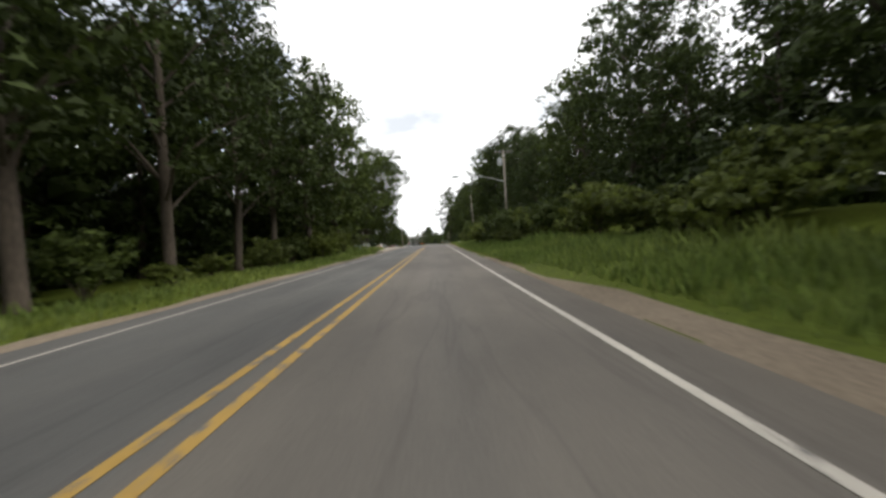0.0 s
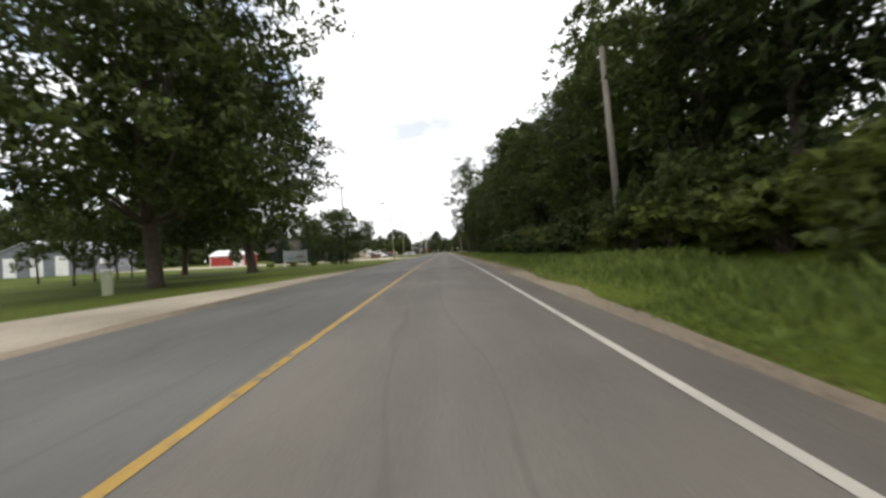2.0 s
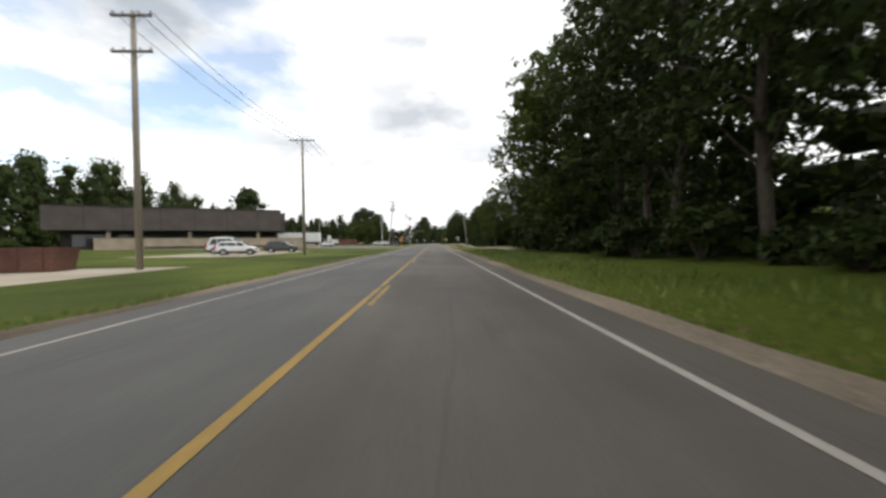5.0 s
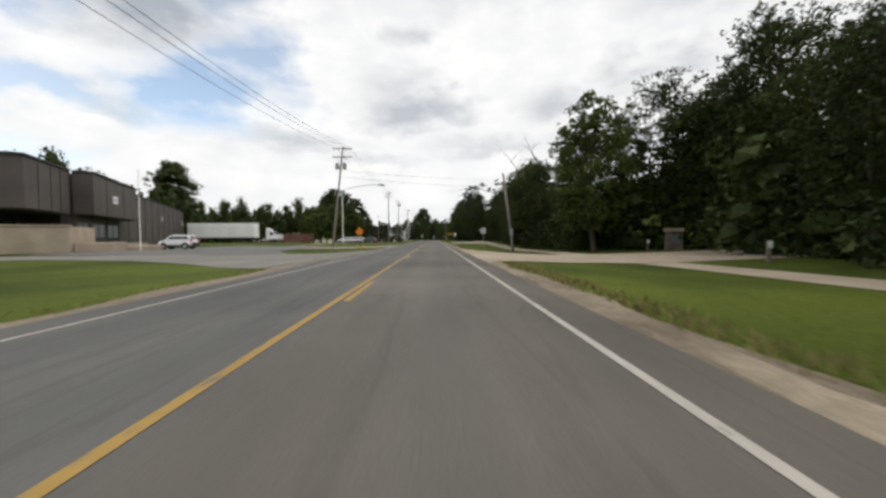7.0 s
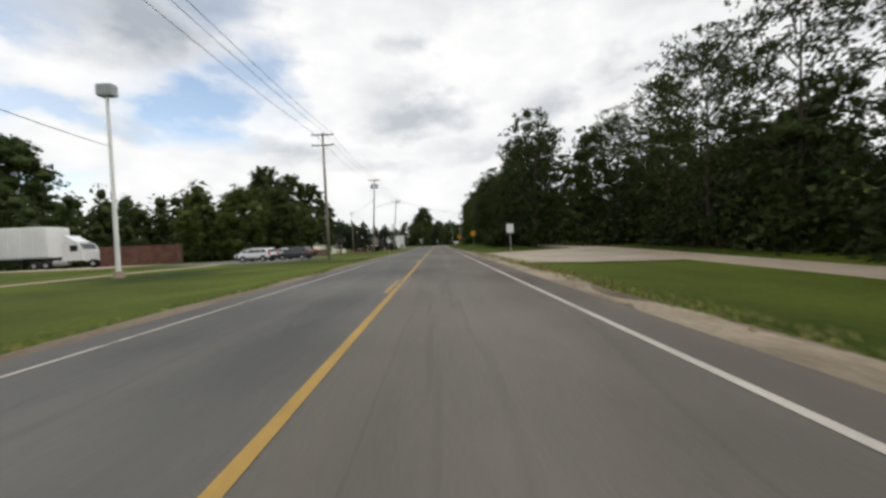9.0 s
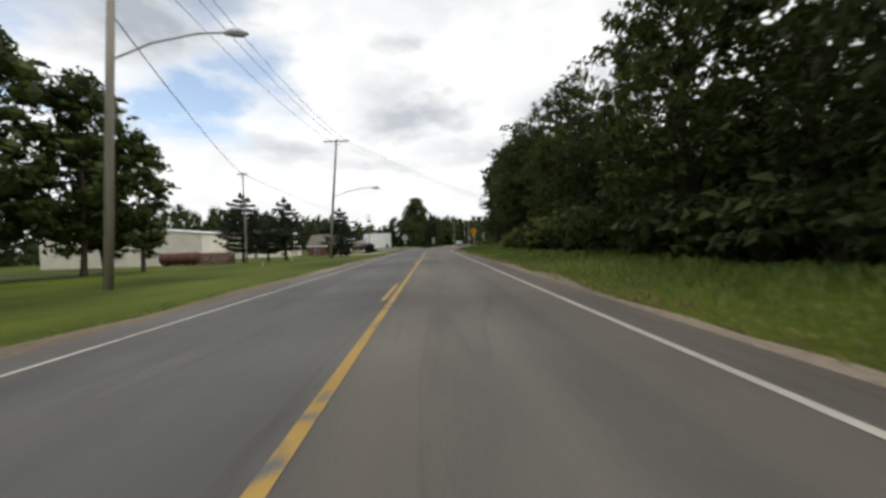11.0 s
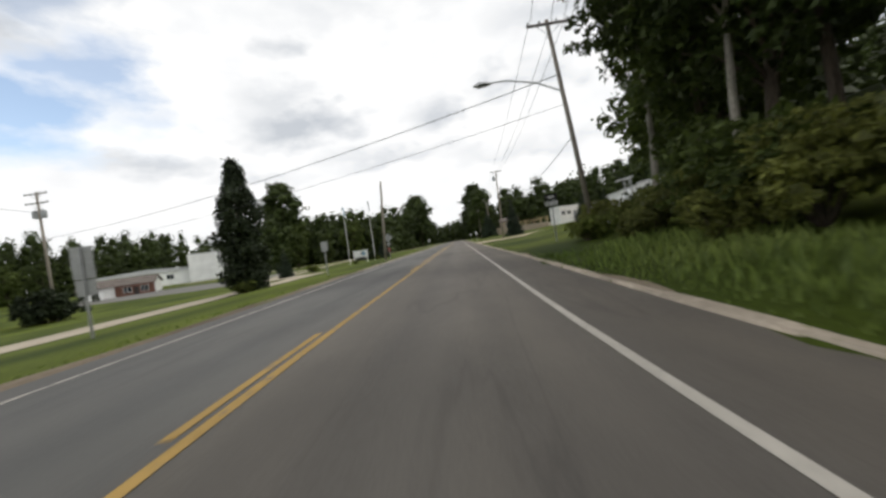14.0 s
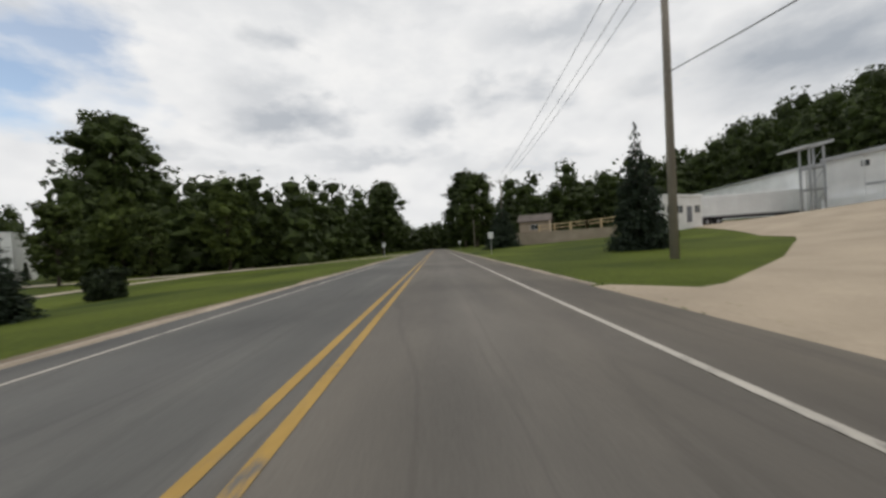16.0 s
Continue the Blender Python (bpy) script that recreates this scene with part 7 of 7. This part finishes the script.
g = thing("dumpster", stand(182, -22.6, 10), "dark open-topped metal skip", "skip")
part("bin", Mesh().prism([(-1.6, 0.1), (1.6, 0.1), (1.9, 1.5), (-1.9, 1.5)], -0.9, 0.9), M["rust"], g)
for x in (-1.2, 0, 1.2):
    part("rib", Mesh().box(x - 0.05, x + 0.05, -0.98, -0.9, 0.1, 1.5), M["rust"], g)
g = thing("sheet_pile", stand(180.5, -27, 5), "low pale stack of boards", "board stack")
part("board", Mesh().box(-3, 3, -1, 1, -0.05, 0.6, bevel=0.05), M["tan_block"], g)
# container beside the truck
g = thing("waste_container", stand(353.5, -49.0, 20), "long rust-red steel waste container", "container")
part("body", Mesh().box(0, 9.5, 0, 3, 0.1, 3.0), M["rust"], g)
for i in range(9):
    part("rib", Mesh().box(0.5 + i * 1.05, 0.65 + i * 1.05, -0.09, 0, 0.1, 3.0), M["rust"], g)
# flagpole, lot lamp
g = thing("flagpole", stand(277.2, -35.4), "bare white flagpole beside the lot", "flagpole")
part("shaft", Mesh().tube([(0, 0, -0.2), (0, 0, 10.0)], [0.07, 0.04], 8), M["white_paint"], g)
part("ball", Mesh().tube([(0, 0, 9.98), (0, 0, 10.08), (0, 0, 10.2)], [0.04, 0.11, 0.03], 8), M["steel"], g)
g = thing("flood_lamp", stand(326, -22.2), "tall white lamp post with a square floodlight", "lamp post")
part("shaft", Mesh().tube([(0, 0, -0.2), (0, 0, 13.2)], [0.16, 0.1], 8), M["white_paint"], g)
part("base", Mesh().tube([(0, 0, -0.1), (0, 0, 0.5)], 0.34, 10), M["concrete"], g)
part("floodlight", Mesh().box(-0.55, 0.55, -0.3, 0.3, 13.2, 14.1, bevel=0.08), M["transformer"], g)
g = thing("yard_lamp", stand(458, -45), "thin dark yard lamp on a tall post", "lamp post")
part("shaft", Mesh().tube([(0, 0, -0.4), (0, 0, 7.6)], [0.1, 0.07], 8), M["dark_steel"], g)
part("head", Mesh().tube([(0, 0, 7.6), (-0.4, 0, 7.9), (-0.9, 0, 7.8)], [0.08, 0.2, 0.12], 8), M["dark_steel"], g)
# information shelter
g = thing("lot_post", stand(563, 57), "tall thin dark post above the mown bank", "post")
part("shaft", Mesh().tube([(0, 0, -0.4), (0, 0, 6.6)], [0.14, 0.1], 8), M["dark_steel"], g)
part("cap", Mesh().tube([(0, 0, 6.6), (0, 0, 6.75)], 0.16, 8), M["dark_steel"], g)
g = thing("marker_post", stand(492.6, 10.4), "thin orange-red marker post in the weeds", "post")
part("stake", Mesh().tube([(0, 0, -0.2), (0, 0, 1.4)], 0.02, 6), M["sign_red"], g)
part("band", Mesh().tube([(0, 0, 1.2), (0, 0, 1.3)], 0.022, 6), M["sign_white"], g)
g = thing("trail_kiosk", stand(272.2, 29.8, 0, 0, (0.74, 1, 1)), "weathered grey-brown trail kiosk with a pale slab roof", "kiosk")
part("cabinet", Mesh().prism([(-1.32, -0.3), (1.32, -0.3), (1.12, 2.0), (-1.12, 2.0)], -0.3, 0.3), M["fence_wood"], g)
# a dark box stands in for the shadow under the slab roof
part("neck", Mesh().box(-1.05, 1.05, -0.25, 0.25, 2.0, 2.1), M["dark_steel"], g)
part("roof", Mesh().box(-1.3, 1.3, -0.45, 0.45, 2.1, 2.55, bevel=0.05), M["concrete"], g, "pale slab roof")
part("board", Mesh().box(-0.85, 0.85, -0.34, -0.3, 0.75, 1.75), M["grey_metal"], g, "faded notice board")
for s, o in ((251.5, 21.5), (273, 27.2)):
    g = thing("trail_marker", stand(s, o), "short wooden trail marker post", "post", "trail markers")
    part("post", Mesh().box(-0.09, 0.09, -0.09, 0.09, -0.2, 1.3, bevel=0.02), M["fence_wood"], g)
    part("plate", Mesh().box(-0.16, 0.16, -0.11, -0.09, 0.85, 1.25), M["sign_white"], g)
lane("drive_crack", [(258.6, 11.6, 0.03), (257.8, 12.3, 0.045), (257.1, 13.2, 0.06), (256.2, 14.6, 0.05)], "dark_steel", "thin dark crack across the pale drive", "crack", 0.062, 1)
# mailbox
g = thing("mailbox", stand(431.3, -11.8, 0, 0, 0.8), "black roadside mailbox with a white newspaper box", "mailbox")
part("post", Mesh().box(-0.06, 0.06, -0.06, 0.06, -0.3, 1.15), M["fence_wood"], g)
mb = Mesh()
arch = [(-0.19, 1.15), (0.19, 1.15), (0.19, 1.4)] + [(0.19 * math.cos(a), 1.4 + 0.19 * math.sin(a)) for a in np.linspace(0.3, 2.84, 8)] + [(-0.19, 1.4)]
part("box", mb.prism(arch, -0.4, 0.4), M["plastic_black"], g)
part("paper_box", Mesh().box(-0.2, 0.2, -0.35, 0.35, 0.78, 1.08, bevel=0.03), M["white_paint"], g)
part("flag", Mesh().box(0.2, 0.22, -0.1, 0.0, 1.2, 1.5), M["sign_red"], g)
# tank on the lawn
g = thing("tank_trailer", stand(437.5, -52, T), "rusty brown tank trailer on the grass", "tank")
part("tank", Mesh().tube([(-3.4, 0, 1.5), (-3.2, 0, 1.5), (3.2, 0, 1.5), (3.4, 0, 1.5)], [0.8, 1.15, 1.15, 0.8], 14), M["rust"], g, smooth=True)
for x in (-2.2, 2.2):
    part("cradle", Mesh().box(x - 0.2, x + 0.2, -0.9, 0.9, -0.3, 0.8), M["dark_steel"], g)
for x in (1.4, 2.6):
    part("wheel", Mesh().tube([(x, -1.1, 0.35), (x, -0.8, 0.35)], 0.42, 12), M["tyre"], g)
# survey stakes and litter on the verges
for s, o in ((431, -24.5), (410.5, -18.5), (30.5, 7.2), (21, 8.1), (54.5, 6.2), (57, 7.4)):
    g = thing("marker_stake", stand(s, o), "small pale marker stake in the grass", "stake", "marker stakes")
    part("stake", Mesh().box(-0.03, 0.03, -0.02, 0.02, -0.1, 0.42), M["sign_white"], g)
    part("tag", Mesh().box(-0.07, 0.07, -0.025, -0.02, 0.3, 0.45), M["sign_white"], g)


# ---- fences ----
def rail_fence(pts, label, h=1.15, gap=2.6, rails=(0.45, 0.95), material="fence_wood", r=0.07, dz=0.0):
    root = thing("rail_fence", Matrix(), label, "fence")
    for (s0, o0), (s1, o1) in zip(pts, pts[1:]):
        a, b = at(s0, o0), at(s1, o1)
        n = max(int((b - a).length / gap), 1)
        tops = []
        for i in range(n + 1):
            s, o = s0 + (s1 - s0) * i / n, o0 + (o1 - o0) * i / n
            p = at(s, o, dz)
            tops.append(p)
            part("post", Mesh().box(p.x - r * 1.3, p.x + r * 1.3, p.y - r * 1.3, p.y + r * 1.3, p.z - 0.3, p.z + h, bevel=0.02), M[material], root)
        for p, q in zip(tops, tops[1:]):
            for z in rails:
                part("rail", Mesh().tube([p + Vector((0, 0, z)), p.lerp(q, 0.5) + Vector((0, 0, z - 0.03)), q + Vector((0, 0, z))], r * 0.75, 6), M[material], root)


rail_fence([(452.7, 6.9), (450.8, 9.4), (449.0, 12.5), (447, 16)], "grey split-rail fence beside the trail crossing")
rail_fence([(458.2, 9.6), (458.5, 13.5)], "short grey split-rail fence beyond the trail")
rail_fence([(456.4, -10.4), (459.0, -12.6)], "short grey split-rail fence beside the road")
w = thing("bank_wall", stand(604.5, 21.5, -22), "low tan block wall holding up a terrace", "retaining wall")
part("wall", Mesh().box(-6.5, 14.0, 0, 0.6, -0.6, 2.3, bevel=0.05), M["tan_block"], w)
part("coping", Mesh().box(-6.6, 14.1, -0.05, 0.65, 2.3, 2.45), M["concrete"], w)
part("fill", Mesh().box(-6.4, 13.9, 0.65, 9.0, -0.6, 2.2), M["gravel"], w, "gravel terrace behind the wall")
rail_fence([(605, 21.8), (601.5, 30), (599.6, 34.5)], "pale new timber fence along a low bank wall", 1.5, 2.4, (0.7, 1.35), "new_wood", 0.12, 2.2)
for s, o in ((456.9, 9.9), (454.0, 16)):
    g = thing("bollard", stand(s, o), "yellow bollard with a pale top on the trail", "bollard", "bollards")
    part("post", Mesh().tube([(0, 0, -0.2), (0, 0, 1.0)], 0.09, 10), M["hydrant"], g)
    part("cap", Mesh().tube([(0, 0, 1.0), (0, 0, 1.1), (0, 0, 1.2)], [0.1, 0.1, 0.03], 10), M["sign_white"], g)
for s, o in ((478, -48), (484, -46), (490, -45)):
    g = thing("parking_bollard", stand(s, o), "pale yellow parking bollard", "bollard", "parking bollards")
    part("post", Mesh().tube([(0, 0, -0.2), (0, 0, 1.3)], 0.11, 8), M["hydrant"], g)
g = thing("board_fence", stand(441.5, -61, T), "brown stained board fence beside the lawn", "fence")
for i in range(42):
    part("board", Mesh().box(i * 0.34, i * 0.34 + 0.3, -0.02, 0.02, -0.4, 2.5 + 0.05 * (i % 3)), M["rust"], g)
for z in (0.4, 1.9):
    part("rail", Mesh().box(0, 14.2, 0.03, 0.1, z, z + 0.12), M["fence_wood"], g)
# cabin above the bank
b = building("cabin", 608, 18.6, -22, 6, 5, 3.0, 1.3, "tan_block", "shingle", "small tan cabin beside the timber fence", "x", base=-1, dz=1.9)
window(b, 3, 1.2, 1.4, 1.0)
# company sign and flagpoles
g = thing("company_sign", stand(541.8, -18.0, 3, 0.35, 0.82), "white company sign with a blue emblem on two posts", "sign")
part("board", Mesh().box(-1.75, 1.75, -0.12, 0.12, 0.95, 2.65, bevel=0.03), M["sign_white"], g)
part("emblem", Mesh().ring((0.75, -0.14, 1.85), 0.5, 0.32, 0.02, 18), M["blue_print"], g, "blue round emblem")
part("emblem", Mesh().prism([(0.1, 1.7), (0.45, 1.5), (0.5, 2.2), (0.25, 2.35)], -0.14, -0.12), M["dark_steel"], g)
part("print_bar", Mesh().box(-0.7, 0.55, -0.135, -0.12, 1.12, 1.26), M["transformer"], g)
for x in (-1.6, 1.6):
    part("post", Mesh().box(x - 0.09, x + 0.09, -0.1, 0.1, -0.3, 2.75), M["white_paint"], g)
part("lower_panel", Mesh().box(-1.4, 1.4, -0.05, 0.05, 0.1, 0.9), M["dark_steel"], g)
for s, o, flag in ((542.9, -20.7, "blue_print"), (543.0, -15.4, "transformer")):
    g = thing("flagpole", stand(s, o), "tall pale flagpole with a drooping flag", "flagpole", "flagpoles")
    part("shaft", Mesh().tube([(0, 0, -0.2), (0, 0, 12.4)], [0.07, 0.045], 8), M["white_paint"], g)
    part("flag", Mesh().prism([(0.05, 12.2), (0.24, 11.8), (0.17, 11.0), (0.24, 10.3), (0.08, 10.1)], -0.06, 0.06), M[flag], g, "furled drooping flag")
# distant signs along the road
for s, o in ((330, 7.5), (368, -8), (640, 8), (600, -8.5), (575, 7.5)):
    g = thing("distant_road_sign", stand(s, o), "small white traffic sign on a thin post", "traffic sign", "distant signs")
    posts(g, (0,), 2.4)
    plate(g, rect(0.6, 0.75), 2.2, "sign_white", "sign_panel")


# ---- tall grass and weeds ----
def grass_tufts(name, label, bands, seed, material="blade"):
    """Blades in bands (s0, s1, o0, o1, count, height)."""
    rng = np.random.default_rng(seed)
    vs, fs = [], []
    for s0, s1, o0, o1, n, hh in bands:
        for i in range(n):
            s, o = rng.uniform(s0, s1), rng.uniform(o0, o1)
            x, y = W(s, o)
            z = ground_z(s, o) - 0.03
            L = hh * rng.uniform(0.35, 1.05) * (0.8 + 0.7 * noise.noise(Vector((s * 0.35, o * 0.5, 7.0)))) * min(max(0.35 + 0.3 * (abs(o) - 5.2), 0.3), 1.0) + 0.05
            a = rng.uniform(0, 6.28)
            w = rng.uniform(0.014, 0.034) + L * 0.012
            dx, dy = math.cos(a), math.sin(a)
            lean = rng.uniform(0.1, 0.6) * L
            k = len(vs)
            vs += [(x - dy * w, y + dx * w, z), (x + dy * w, y - dx * w, z), (x + dx * lean * 0.4 + dy * w * .7, y + dy * lean * 0.4 - dx * w * .7, z + L * 0.65), (x + dx * lean, y + dy * lean, z + L)]
            fs += [(k, k + 1, k + 2), (k, k + 2, k + 3)]
    me = bpy.data.meshes.new(name)
    me.from_pydata(vs, [], fs)
    me.materials.append(M[material])
    tagged(new(name, me), label, "grass", kind="stuff")


grass_tufts("tall_grass", "tall uncut green grass along the verge", [(-16, 60, 5.6, 10.5, 22000, 0.7), (0, 62, 4.85, 5.8, 5000, 0.75), (60, 80, 5.6, 9.4, 6000, 0.42), (80, 130, 5.4, 8.6, 9000, 0.3), (-16, 30, -9, -5.0, 4000, 0.45), (24, 44, -15, -6.5, 5000, 0.9), (130, 210, 5.8, 9.5, 4500, 0.35), (350, 450, 5.6, 10.5, 17000, 0.4), (420, 452, 8, 14, 7000, 0.6), (460, 484, 5.6, 10, 4500, 0.5)], 91)
grass_tufts("verge_grass", "short ragged grass edging the gravel shoulder", [(-14, 545, 5.1, 6.0, 8000, 0.14), (2, 62, 4.75, 5.7, 5000, 0.3), (85, 520, -5.9, -4.9, 7000, 0.14)], 92)
grass_tufts("dry_grass", "straw-coloured dead grass edging the gravel shoulder", [(0, 60, 4.65, 5.05, 900, 0.3), (64, 206, 5.0, 5.6, 2200, 0.3), (206, 250, 5.0, 6.0, 2600, 0.36), (268, 346, 4.9, 5.9, 3600, 0.36), (346, 452, 4.65, 5.4, 4200, 0.3), (100, 455, -5.4, -4.8, 2600, 0.26)], 94, "straw")
rng = np.random.default_rng(93)
fl = leaf_mesh("wildflowers", [(*W(s, o), ground_z(s, o) + rng.uniform(0.3, 0.9)) for s, o in zip(rng.uniform(488.5, 493.5, 40), rng.uniform(10.3, 11.8, 40))], [0.06] * 40, 160, 0.06, M["flower"], rng)
tagged(new("wildflowers", fl), "white wildflowers in the rough grass", "flowers", kind="stuff")

# ---- one unit of the plan above is 0.875 m ----
UNIT = Matrix.Scale(0.875, 4)
for ob in list(bpy.data.objects):
    if ob.parent is None and ob.type in {"MESH", "EMPTY", "CURVE", "FONT"}:
        ob.matrix_basis = UNIT @ ob.matrix_basis
